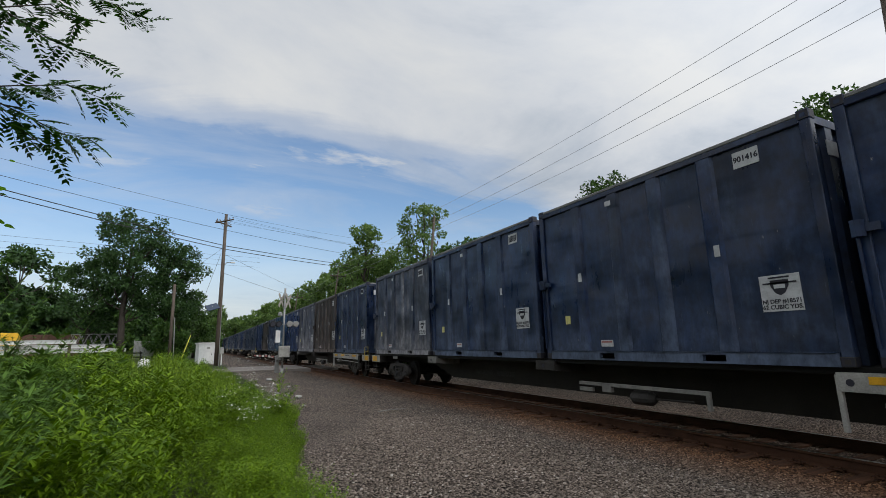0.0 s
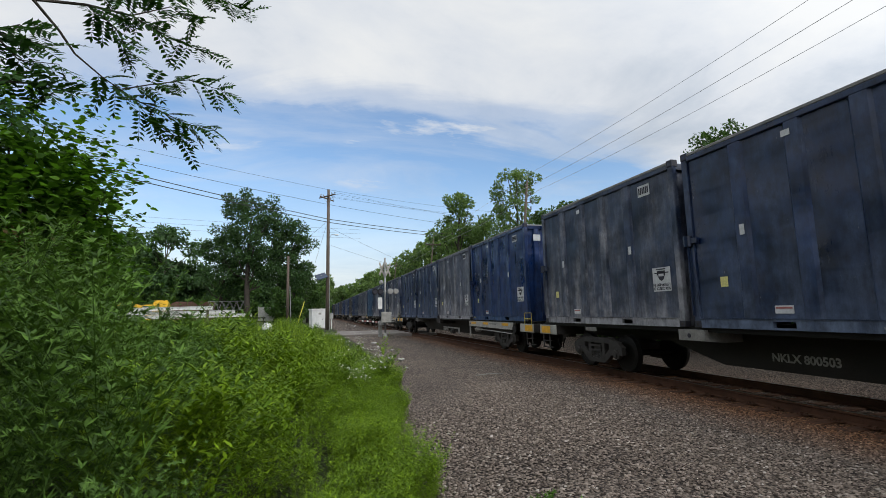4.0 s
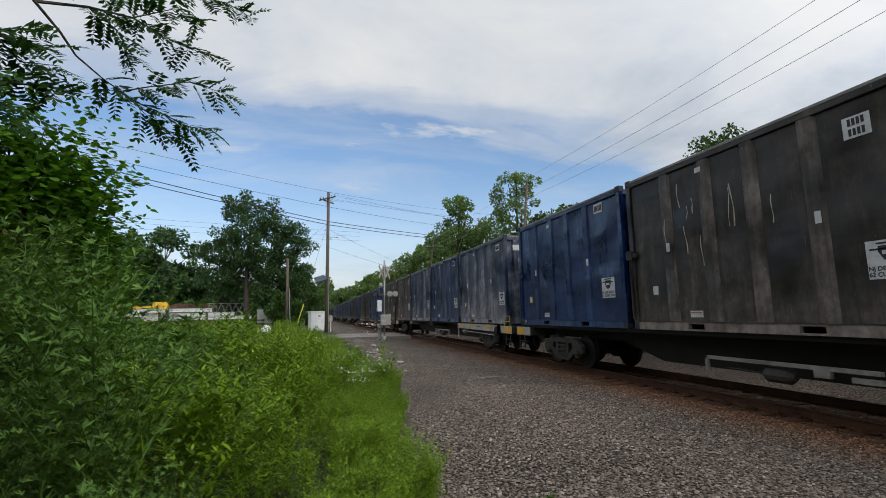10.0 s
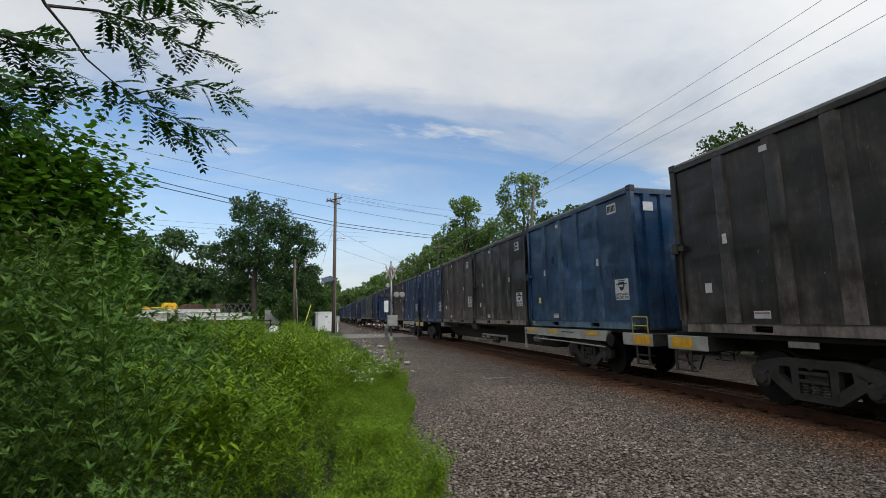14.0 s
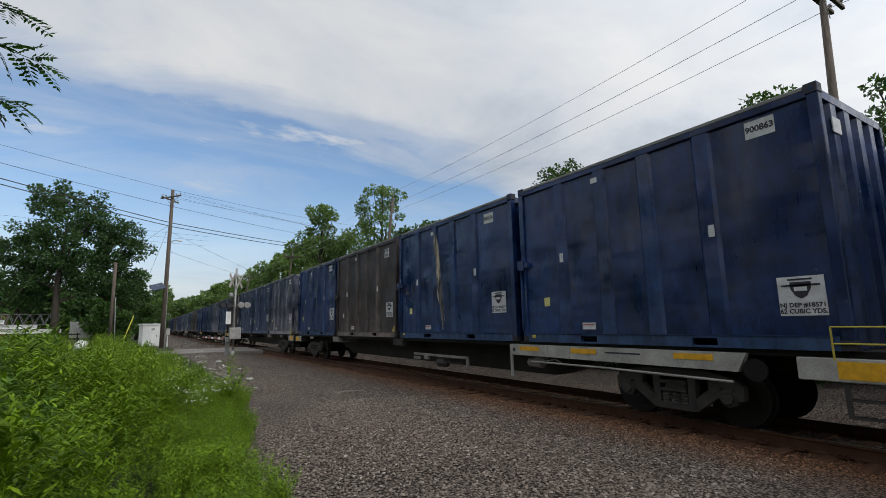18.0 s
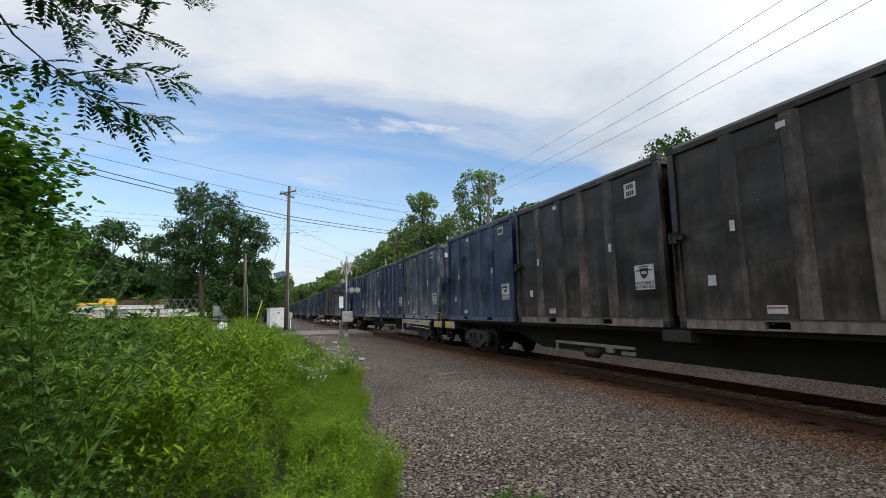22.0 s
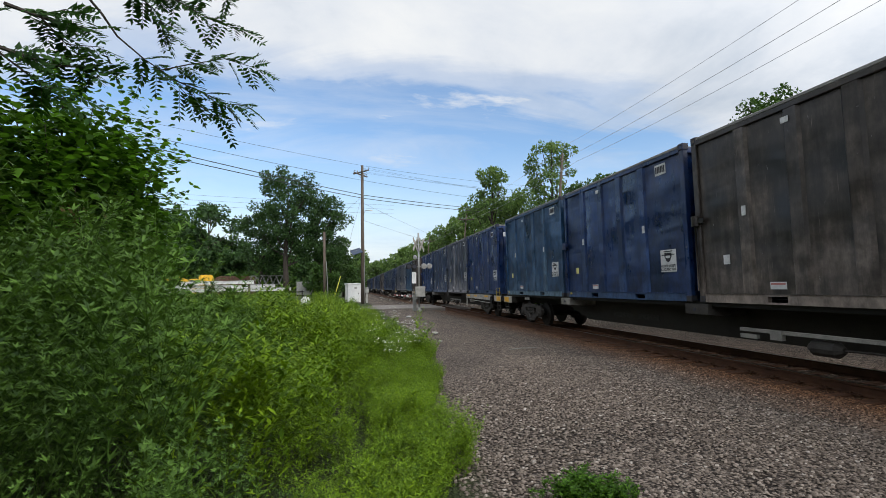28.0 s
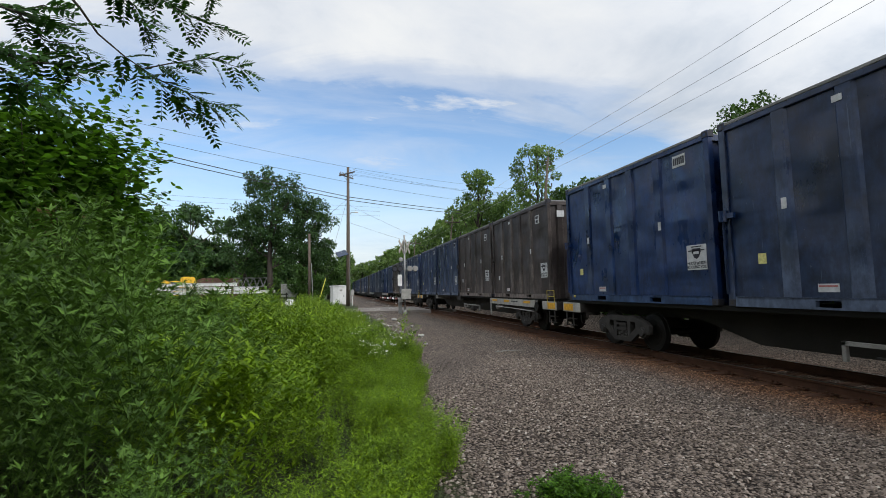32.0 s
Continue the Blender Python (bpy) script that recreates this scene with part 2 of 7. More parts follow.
def gravel_mat():
    """Crushed stone, grey-brown, rust-stained towards the rails; grassy soil beyond its edge."""
    m, nt, bsdf = material("ground_soil_and_gravel", 0.9)
    vec = coords(nt)
    v = nt.nodes.new("ShaderNodeTexVoronoi")
    v.inputs["Scale"].default_value = 31.0
    warp = vec_node(nt, "ADD", vec, vec_node(nt, "MULTIPLY", vec_node(nt, "SUBTRACT", noise_rgb(nt, vec, 36.0), (0.5, 0.5, 0.5)), (0.035, 0.035, 0.0)))
    nt.links.new(warp, v.inputs["Vector"])
    stone = ramp(nt, v.outputs["Color"], [(0.0, (0.100, 0.078, 0.062)), (0.5, (0.252, 0.207, 0.172)), (0.90, (0.338, 0.285, 0.242)), (1.0, (0.44, 0.38, 0.33))])
    # shade in the crevices between stones, put into the colour
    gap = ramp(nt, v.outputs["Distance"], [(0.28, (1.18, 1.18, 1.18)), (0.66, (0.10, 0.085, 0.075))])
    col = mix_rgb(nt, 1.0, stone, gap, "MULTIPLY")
    patch = ramp(nt, noise_node(nt, vec, 0.35, 5, 0.6), [(0.3, (0.72, 0.70, 0.70)), (0.7, (1.15, 1.12, 1.08))])
    col = mix_rgb(nt, 1.0, col, patch, "MULTIPLY")
    sep = nt.nodes.new("ShaderNodeSeparateXYZ")
    nt.links.new(vec, sep.inputs[0])
    wob = math_node(nt, "MULTIPLY", math_node(nt, "SUBTRACT", noise_node(nt, vec, 0.8, 4), 0.5), 1.6)
    off = math_node(nt, "ABSOLUTE", math_node(nt, "SUBTRACT", sep.outputs[0], 9.16))
    mr = nt.nodes.new("ShaderNodeMapRange")
    mr.inputs["From Min"].default_value, mr.inputs["From Max"].default_value = 1.2, 3.1
    mr.inputs["To Min"].default_value, mr.inputs["To Max"].default_value = 0.95, 0.0
    nt.links.new(math_node(nt, "ADD", off, wob), mr.inputs["Value"])
    inner = nt.nodes.new("ShaderNodeMapRange")
    inner.inputs["From Min"].default_value, inner.inputs["From Max"].default_value = 8.7, 9.3
    inner.inputs["To Min"].default_value, inner.inputs["To Max"].default_value = 1.0, 0.2
    nt.links.new(sep.outputs[0], inner.inputs["Value"])
    col = mix_rgb(nt, math_node(nt, "MULTIPLY", mr.outputs[0], inner.outputs[0]), col, mix_rgb(nt, 0.28, mix_rgb(nt, 1.0, col, (1.22, 0.72, 0.40), "MULTIPLY"), (0.125, 0.058, 0.028)))
    soil = ramp(nt, noise_node(nt, vec, 2.5, 6, 0.65), [(0.3, (0.02, 0.028, 0.010)), (0.7, (0.055, 0.075, 0.022))])
    md = nt.nodes.new("ShaderNodeMapRange")
    md.inputs["From Min"].default_value, md.inputs["From Max"].default_value = 0.0, 0.4
    away = math_node(nt, "ABSOLUTE", sep.outputs[1])
    slant = math_node(nt, "MINIMUM", math_node(nt, "MULTIPLY", away, 0.21), math_node(nt, "MINIMUM", math_node(nt, "ADD", math_node(nt, "MULTIPLY", away, 0.075), 0.62), 2.1))
    nt.links.new(math_node(nt, "ADD", math_node(nt, "SUBTRACT", sep.outputs[0], slant), math_node(nt, "MULTIPLY", wob, 0.3)), md.inputs["Value"])
    far = nt.nodes.new("ShaderNodeMapRange")
    far.inputs["From Min"].default_value, far.inputs["From Max"].default_value = 17.5, 15.5
    nt.links.new(math_node(nt, "ADD", sep.outputs[0], wob), far.inputs["Value"])
    col = mix_rgb(nt, math_node(nt, "MULTIPLY", md.outputs[0], far.outputs[0], True), soil, col)
    nt.links.new(col, bsdf.inputs["Base Color"])
    bump(nt, bsdf, math_node(nt, "SUBTRACT", 1.0, v.outputs["Distance"]), 1.0, 0.05)
    return m


def wood_mat(name, dark, light, along=2):
    m, nt, bsdf = material(name, 0.85)
    sc = [9.0, 9.0, 9.0]
    sc[along] = 0.5
    a = noise_node(nt, vec_node(nt, "MULTIPLY", coords(nt, 11.0), tuple(sc)), 2.0, 6, 0.65)
    nt.links.new(ramp(nt, a, [(0.3, dark), (0.7, light)]), bsdf.inputs["Base Color"])
    bump(nt, bsdf, a, 0.4, 0.02)
    return m


def stone_mat():
    m, nt, bsdf = material("loose_ballast_stone", 0.9)
    geo = nt.nodes.new("ShaderNodeNewGeometry")
    col = ramp(nt, geo.outputs["Random Per Island"], [(0.0, (0.067, 0.052, 0.042)), (0.6, (0.207, 0.168, 0.140)), (0.94, (0.303, 0.253, 0.213)), (1.0, (0.44, 0.40, 0.355))])
    sep = nt.nodes.new("ShaderNodeSeparateXYZ")
    vec = coords(nt)
    nt.links.new(vec, sep.inputs[0])
    mr = nt.nodes.new("ShaderNodeMapRange")
    mr.inputs["From Min"].default_value, mr.inputs["From Max"].default_value = 6.6, 8.6
    mr.inputs["To Max"].default_value = 0.9
    nt.links.new(math_node(nt, "ADD", sep.outputs[0], math_node(nt, "MULTIPLY", noise_node(nt, vec, 0.9, 4), 1.5)), mr.inputs["Value"])
    col = mix_rgb(nt, mr.outputs[0], col, mix_rgb(nt, 0.28, mix_rgb(nt, 1.0, col, (1.22, 0.72, 0.40), "MULTIPLY"), (0.125, 0.058, 0.028)))
    nt.links.new(col, bsdf.inputs["Base Color"])
    return m


M = {}
for code, (nm, base, dust, amt, rg) in {
    "B": ("bright_blue_container_paint", (0.0042, 0.0185, 0.076), (0.034, 0.072, 0.140), 0.18, 0.17),
    "D": ("dark_blue_container_paint", (0.0048, 0.0160, 0.052), (0.066, 0.088, 0.135), 0.62, 0.26),
    "G": ("faded_blue_container_paint", (0.008, 0.018, 0.046), (0.20, 0.20, 0.215), 0.90, 0.36),
    "K": ("black_brown_container_paint", (0.0105, 0.0080, 0.0068), (0.165, 0.138, 0.120), 0.60, 0.36),
    "W": ("grey_brown_container_paint", (0.027, 0.0190, 0.0170), (0.125, 0.104, 0.094), 0.6, 0.48),
    "T": ("teal_blue_container_paint", (0.006, 0.034, 0.088), (0.08, 0.130, 0.17), 0.45, 0.30),
    "H": ("khaki_container_paint", (0.085, 0.080, 0.062), (0.19, 0.175, 0.14), 0.55, 0.55),
}.items():
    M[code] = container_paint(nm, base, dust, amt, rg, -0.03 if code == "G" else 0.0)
    # edges and rails that stand proud carry more dust and scuffs; ribs are also painted paler in place of relief light
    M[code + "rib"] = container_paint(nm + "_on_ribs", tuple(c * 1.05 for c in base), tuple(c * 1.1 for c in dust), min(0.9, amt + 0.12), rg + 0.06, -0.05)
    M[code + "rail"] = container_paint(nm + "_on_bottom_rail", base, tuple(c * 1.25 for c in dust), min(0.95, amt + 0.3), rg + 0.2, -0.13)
M["leaf_weed"] = leaf_mat("mugwort_leaf", (0.008, 0.026, 0.005), (0.125, 0.235, 0.036), 1.1, 0.6, 0.16)
M["leaf_bright"] = leaf_mat("goldenrod_leaf", (0.032, 0.080, 0.003), (0.235, 0.370, 0.014), 0.5, 0.5, 0.18)
M["leaf_grass"] = leaf_mat("tall_grass_blade", (0.05, 0.105, 0.010), (0.24, 0.33, 0.035), 0.5, 0.6)
M["leaf_bush"] = leaf_mat("catalpa_leaf", (0.005, 0.021, 0.004), (0.122, 0.265, 0.025), 0.6, 0.5, 0.42)
M["leaf_branch"] = leaf_mat("pinnate_leaf", (0.008, 0.030, 0.006), (0.036, 0.100, 0.014), 0.8, 0.65, 0.32)
M["leaf_tree"] = leaf_mat("tree_leaf", (0.014, 0.040, 0.010), (0.078, 0.145, 0.032), 0.25)
# leaf colour made paler: the haze of distance is mixed into it
M["leaf_far_hazed"] = leaf_mat("far_tree_leaf_hazed", (0.052, 0.100, 0.036), (0.185, 0.270, 0.088), 0.12, 0.5, 0.45)
M["leaf_dark"] = leaf_mat("dark_tree_leaf", (0.012, 0.036, 0.012), (0.070, 0.135, 0.040), 0.25, 0.5, 0.25)
M["leaf_dry"] = leaf_mat("withered_leaf", (0.07, 0.05, 0.02), (0.16, 0.11, 0.045))
M["bark"] = wood_mat("tree_bark", (0.018, 0.015, 0.012), (0.075, 0.062, 0.05))
M["pole"] = wood_mat("weathered_pole_wood", (0.05, 0.038, 0.03), (0.15, 0.12, 0.095))
M["tie"] = wood_mat("rusty_wooden_tie", (0.028, 0.015, 0.009), (0.135, 0.060, 0.030), 0)
M["ground"] = gravel_mat()
M["stone"] = stone_mat()
M["rail"] = plain("rusty_rail_steel", (0.066, 0.030, 0.016), 0.8, 0.2, 0.4)
M["railhead"] = plain("worn_rail_head", (0.30, 0.28, 0.27), 0.3, 0.9, 0.15)
M["asphalt"] = plain("old_grey_asphalt", (0.185, 0.165, 0.148), 0.9, 0, 0.3, 0.6, 0.4, 60)
M["black"] = plain("grimy_black_steel", (0.008, 0.0075, 0.0065), 0.6, 0.2, 0.4, 2.0)
M["sill"] = plain("grimy_olive_black_steel", (0.021, 0.019, 0.015), 0.7, 0.1, 0.5, 1.2)
M["truck"] = plain("dusty_cast_steel", (0.040, 0.037, 0.034), 0.75, 0.1, 0.45, 4.0)
M["spring"] = plain("worn_spring_steel", (0.075, 0.072, 0.068), 0.6, 0.3, 0.4, 6.0)
M["greybeam"] = plain("dirty_pale_grey_paint", (0.33, 0.325, 0.30), 0.6, 0, 0.4, 2.5)
M["guard"] = plain("dusty_grey_rigging_paint", (0.20, 0.195, 0.18), 0.7, 0, 0.45, 4.0)
M["yellow"] = plain("yellow_reflector", (0.62, 0.33, 0.015), 0.5, 0, 0.3, 8.0)
M["handyellow"] = plain("bright_yellow_rail_paint", (0.40, 0.33, 0.05), 0.5, 0, 0.15)
M["browndeck"] = plain("brown_flatcar_paint", (0.060, 0.045, 0.036), 0.7, 0, 0.4, 2.0)
M["tarp"] = plain("dusty_grey_tarpaulin", (0.20, 0.20, 0.195), 0.8, 0, 0.4, 2.0)
M["white"] = plain("weathered_white_paint", (0.68, 0.68, 0.66), 0.6, 0, 0.12, 3.0)
M["plate"] = plain("dirty_white_placard", (0.52, 0.53, 0.54), 0.6, 0, 0.25, 6.0)
M["ink"] = plain("dark_ink_and_hole_shade", (0.03, 0.03, 0.04), 0.6, 0, 0.1)
M["red"] = plain("faded_red_paint", (0.36, 0.13, 0.12), 0.6, 0, 0.15)
M["spray"] = plain("white_spray_paint", (0.20, 0.23, 0.25), 0.7, 0, 0.25, 9.0)
M["boldspray"] = plain("pale_blue_white_spray_paint", (0.34, 0.40, 0.44), 0.7, 0, 0.25, 9.0)
M["galv"] = plain("galvanised_steel", (0.30, 0.30, 0.29), 0.55, 0.5, 0.15)
M["wirepale"] = plain("weathered_line_wire", (0.45, 0.45, 0.48), 0.6, 0, 0.05, bumpy=0)
M["crossboard"] = plain("weathered_board_back", (0.34, 0.32, 0.28), 0.7, 0, 0.3)
M["galvdull"] = plain("dull_aluminium_sheet", (0.26, 0.25, 0.235), 0.6, 0.1, 0.25)
M["wire"] = plain("black_wire", (0.05, 0.05, 0.052), 0.6, 0, 0.05, bumpy=0)
M["glassblue"] = plain("solar_cell", (0.03, 0.045, 0.08), 0.15, 0, 0.1)
M["lens"] = plain("dark_red_signal_lens", (0.10, 0.01, 0.01), 0.2, 0, 0.1)
M["machine"] = plain("yellow_machine_paint", (0.72, 0.42, 0.02), 0.5, 0, 0.12)
M["rustpile"] = plain("rusty_steel_stock", (0.13, 0.07, 0.05), 0.85, 0, 0.35)
M["flower"] = plain("white_petals", (0.75, 0.75, 0.68), 0.7, 0, 0.1)
M["porcelain"] = plain("grey_insulator", (0.20, 0.19, 0.18), 0.3, 0, 0.1)
M["marker"] = plain("yellow_guy_marker", (0.65, 0.60, 0.08), 0.5, 0, 0.1)

# ---- building helpers ----


def part(name, bm, mat, parent=None, label="", smooth=False):
    me = bpy.data.meshes.new(name)
    bm.to_mesh(me)
    bm.free()
    return part_mesh(name, me, mat, parent, label, smooth)


def part_mesh(name, me, mat, parent=None, label="", smooth=False):
    if mat is not None and not me.materials:
        me.materials.append(mat)
    if smooth:
        me.shade_smooth()
    ob = new(name, me)
    ob.parent = parent
    if label:
        ob["label"] = label
    return ob


def empty(name, m=None):
    ob = new(name)
    ob.empty_display_size = 0.2
    if m is not None:
        ob.matrix_world = m
    return ob


def box(bm, x0, x1, y0, y1, z0, z1, bev=0.0):
    vs = [bm.verts.new((x, y, z)) for x in (x0, x1) for y in (y0, y1) for z in (z0, z1)]
    fs = [bm.faces.new([vs[i] for i in f]) for f in ((0, 1, 3, 2), (4, 6, 7, 5), (0, 4, 5, 1), (2, 3, 7, 6), (0, 2, 6, 4), (1, 5, 7, 3))]
    if bev:
        es = list({e for f in fs for e in f.edges})
        bmesh.ops.bevel(bm, geom=es, offset=bev, segments=1, affect="EDGES")
    return vs


def boxm(x0, x1, y0, y1, z0, z1, bev=0.0):
    bm = bmesh.new()
    box(bm, x0, x1, y0, y1, z0, z1, bev)
    return bm


def tube(bm, pts, radii, n=8, cap=True):
    """A tapered tube along points."""
    pts = [Vector(p) for p in pts]
    if isinstance(radii, (int, float)):
        radii = [radii] * len(pts)
    rings = []
    for i, p in enumerate(pts):
        d = (pts[min(i + 1, len(pts) - 1)] - pts[max(i - 1, 0)]).normalized()
        u = d.orthogonal().normalized() if abs(d.z) < 0.99 else Vector((1, 0, 0))
        if abs(d.z) < 0.99:
            u = Vector((0, 0, 1)).cross(d).normalized()
        w = d.cross(u)
        rings.append([bm.verts.new(p + (u * math.cos(a) + w * math.sin(a)) * radii[i]) for a in (2 * math.pi * k / n for k in range(n))])
    for a, b in zip(rings, rings[1:]):
        for k in range(n):
            bm.faces.new((a[k], a[(k + 1) % n], b[(k + 1) % n], b[k]))
    if cap:
        bm.faces.new(rings[0][::-1])
        bm.faces.new(rings[-1])


def tubem(pts, radii, n=8):
    bm = bmesh.new()
    tube(bm, pts, radii, n)
    return bm


def prism(bm, outline, y0, y1, axis="y"):
    """Extrudes an outline of (a, b) along an axis: y takes (x, z), x takes (y, z), z takes (x, y)."""
    def at(a, b, c):
        return {"y": (a, c, b), "x": (c, a, b), "z": (a, b, c)}[axis]
    r0 = [bm.verts.new(at(a, b, y0)) for a, b in outline]
    r1 = [bm.verts.new(at(a, b, y1)) for a, b in outline]
    n = len(outline)
    for k in range(n):
        bm.faces.new((r0[k], r0[(k + 1) % n], r1[(k + 1) % n], r1[k]))
    bm.faces.new(r0[::-1])
    bm.faces.new(r1)


def mesh_arrays(name, verts, faces):
    me = bpy.data.meshes.new(name)
    k = faces.shape[1]
    me.vertices.add(len(verts))
    me.vertices.foreach_set("co", np.ascontiguousarray(verts, dtype=np.float32).ravel())
    me.loops.add(faces.size)
    me.loops.foreach_set("vertex_index", np.ascontiguousarray(faces, dtype=np.int32).ravel())
    me.polygons.add(len(faces))
    me.polygons.foreach_set("loop_start", np.arange(0, faces.size, k, dtype=np.int32))
    me.update(calc_edges=True)
    return me


def unit(v):
    return v / np.maximum(np.linalg.norm(v, axis=-1, keepdims=True), 1e-9)


def leaves(base, way, side, length, width, fold=0.25, broad=0.42):
    """Folded leaf blades: four corners each, from arrays of base points, directions and sideways directions."""
    way, side = unit(way), unit(side)
    nrm = unit(np.cross(way, side))
    side = np.cross(nrm, way)
    length, width = np.broadcast_to(length, len(base))[:, None], np.broadcast_to(width, len(base))[:, None]
    mid = base + way * length * broad
    v = np.stack([base, mid + side * width / 2 + nrm * width * fold, base + way * length, mid - side * width / 2 + nrm * width * fold], 1)
    return v.reshape(-1, 3)


def round_leaves(base, way, side, length, width, fold=0.2):
    """Broad rounded blades: six corners each."""
    way, side = unit(way), unit(side)
    nrm = unit(np.cross(way, side))
    side = np.cross(nrm, way)
    length, width = np.broadcast_to(length, len(base))[:, None], np.broadcast_to(width, len(base))[:, None]
    rows = [base]
    for f, w in ((0.16, 0.42), (0.52, 0.44)):
        rows.append(base + way * length * f + side * width * w + nrm * width * fold * w)
    rows.append(base + way * length - nrm * length * 0.12)
    for f, w in ((0.52, 0.44), (0.16, 0.42)):
        rows.append(base + way * length * f - side * width * w + nrm * width * fold * w)
    return np.stack(rows, 1).reshape(-1, 3)


def quads(n):
    return np.arange(n * 4).reshape(n, 4)


def rand_dirs(rng, n, up=0.0):
    v = rng.normal(size=(n, 3))
    v[:, 2] += up
    return unit(v)


def text_mesh(body, size):
    cu = bpy.data.curves.new("writing", "FONT")
    cu.body, cu.size, cu.align_x, cu.align_y = body, size, "CENTER", "CENTER"
    cu.offset, cu.resolution_u = size * 0.035, 3
    ob = bpy.data.objects.new("writing", cu)
    scene.collection.objects.link(ob)
    me = bpy.data.meshes.new_from_object(ob.evaluated_get(bpy.context.evaluated_depsgraph_get()))
    bpy.data.objects.remove(ob)
    bpy.data.curves.remove(cu)
    return me

# ---- ground, track, crossing ----
TRACK_X, RAIL_Z = 9.16, -0.06


BED_D, BED_H = [0, 1.30, 1.5, 2.3, 3.6, 5.5], [-0.262, -0.262, -0.27, -0.20, -0.10, 0.0]


def bed_z(d):
    """The ballast: just under the ties' tops, then rising gently to the lot."""
    return float(np.interp(d, BED_D, BED_H))


def make_ground():
    xs = [-1500, -300, -80, -30, -14, -8, -5, -3, -2, -1, 0, 0.6, 1.2, 2, 3, 4, 4.3, 5, 5.56, 6, 6.45, 6.86, 7.3, 7.66, 7.86, 8.5, 9.16, 9.8, 10.46, 10.66, 11.46, 12.76, 14.66, 18, 30, 80, 300, 1500]
    ys = [-1500, -400, -150, -60, -30, -16, -9, -5, -2, 0, 2, 4, 6, 8, 10, 13, 16, 20, 25, 30, 36, 44, 55, 70, 100, 160, 400, 1500]
    bm = bmesh.new()
    grid = []
    for y in ys:
        row = []
        for x in xs:
            bed = max(0.0, 1 - max(0, abs(x - TRACK_X) - 1.5) / 1.6)
            z = bed_z(abs(x - TRACK_X))
            if abs(x) < 20 and abs(y) < 60:
                z += 0.05 * noise.noise(Vector((x * 0.4, y * 0.25, 3.1))) * (1 - bed)
            row.append(bm.verts.new((x, y, z)))
        grid.append(row)
    for a, b in zip(grid, grid[1:]):
        for k in range(len(xs) - 1):
            bm.faces.new((a[k], a[k + 1], b[k + 1], b[k]))
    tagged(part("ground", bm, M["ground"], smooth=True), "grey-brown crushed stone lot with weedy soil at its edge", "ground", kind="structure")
    bm = bmesh.new()
    box(bm, -60, 7.7, 37.5, 45.5, -0.4, 0.012)
    tagged(part("road", bm, M["asphalt"]), "worn grey asphalt road leading to the level crossing", "road", kind="structure")


def make_track():
    """Rails and ties as parts of the track."""
    track = empty("track", pose(0, 0, 0))
    tagged(track, "rusty steel rails on old wooden ties in stained ballast", "railway track", kind="structure")
    for s in (-1, 1):
        x = TRACK_X + s * 0.753
        bm = bmesh.new()
        out = [(-0.07, 0), (0.07, 0), (0.07, 0.012), (0.012, 0.035), (0.012, 0.125), (0.036, 0.135), (0.036, 0.165), (-0.036, 0.165), (-0.036, 0.135), (-0.012, 0.125), (-0.012, 0.035), (-0.07, 0.012)]
        prism(bm, [(x + a, RAIL_Z - 0.195 + b * 1.18) for a, b in out], -420, 1250)
        part("rail", bm, M["rail"], track, "rust-brown steel rail")
        part("rail_head", boxm(x - 0.033, x + 0.033, -420, 1250, RAIL_Z - 0.006, RAIL_Z), M["railhead"], track, "polished rail head")
    rng = random.Random(5)
    me = bpy.data.meshes.new("tie")
    bm = boxm(-1.3, 1.3, -0.115, 0.115, -0.2, 0.0, 0.012)
    bm.to_mesh(me)
    bm.free()
    for k in range(170):
        ob = part_mesh("tie", me, M["tie"], track)
        ob.matrix_basis = pose(TRACK_X + rng.uniform(-0.06, 0.06), -36 + k * 0.52 + rng.uniform(-0.03, 0.03), RAIL_Z - 0.175 + rng.uniform(-0.012, 0.006), 0, 0, rng.uniform(-1.2, 1.2))
    me = bpy.data.meshes.new("tie_plate")
    bm = boxm(-0.16, 0.16, -0.1, 0.1, 0, 0.018)
    for a in (-0.11, 0.11):
        box(bm, a - 0.02, a + 0.02, -0.06, -0.03, 0.018, 0.045)
        box(bm, a - 0.02, a + 0.02, 0.03, 0.06, 0.018, 0.045)
    bm.to_mesh(me)
    bm.free()
    for k in range(36):
        ob = part_mesh("tie_plate", me, M["rail"], track)
        ob.matrix_basis = pose(TRACK_X - 0.753, -5.96 + k * 0.52, RAIL_Z - 0.176)
    # crossing panels
    for k in range(6):
        ob = part("crossing_panel", boxm(TRACK_X - 0.68, TRACK_X + 0.68, 37.6 + k * 1.3, 38.86 + k * 1.3, RAIL_Z - 0.18, RAIL_Z - 0.005, 0.01), M["asphalt"], track)


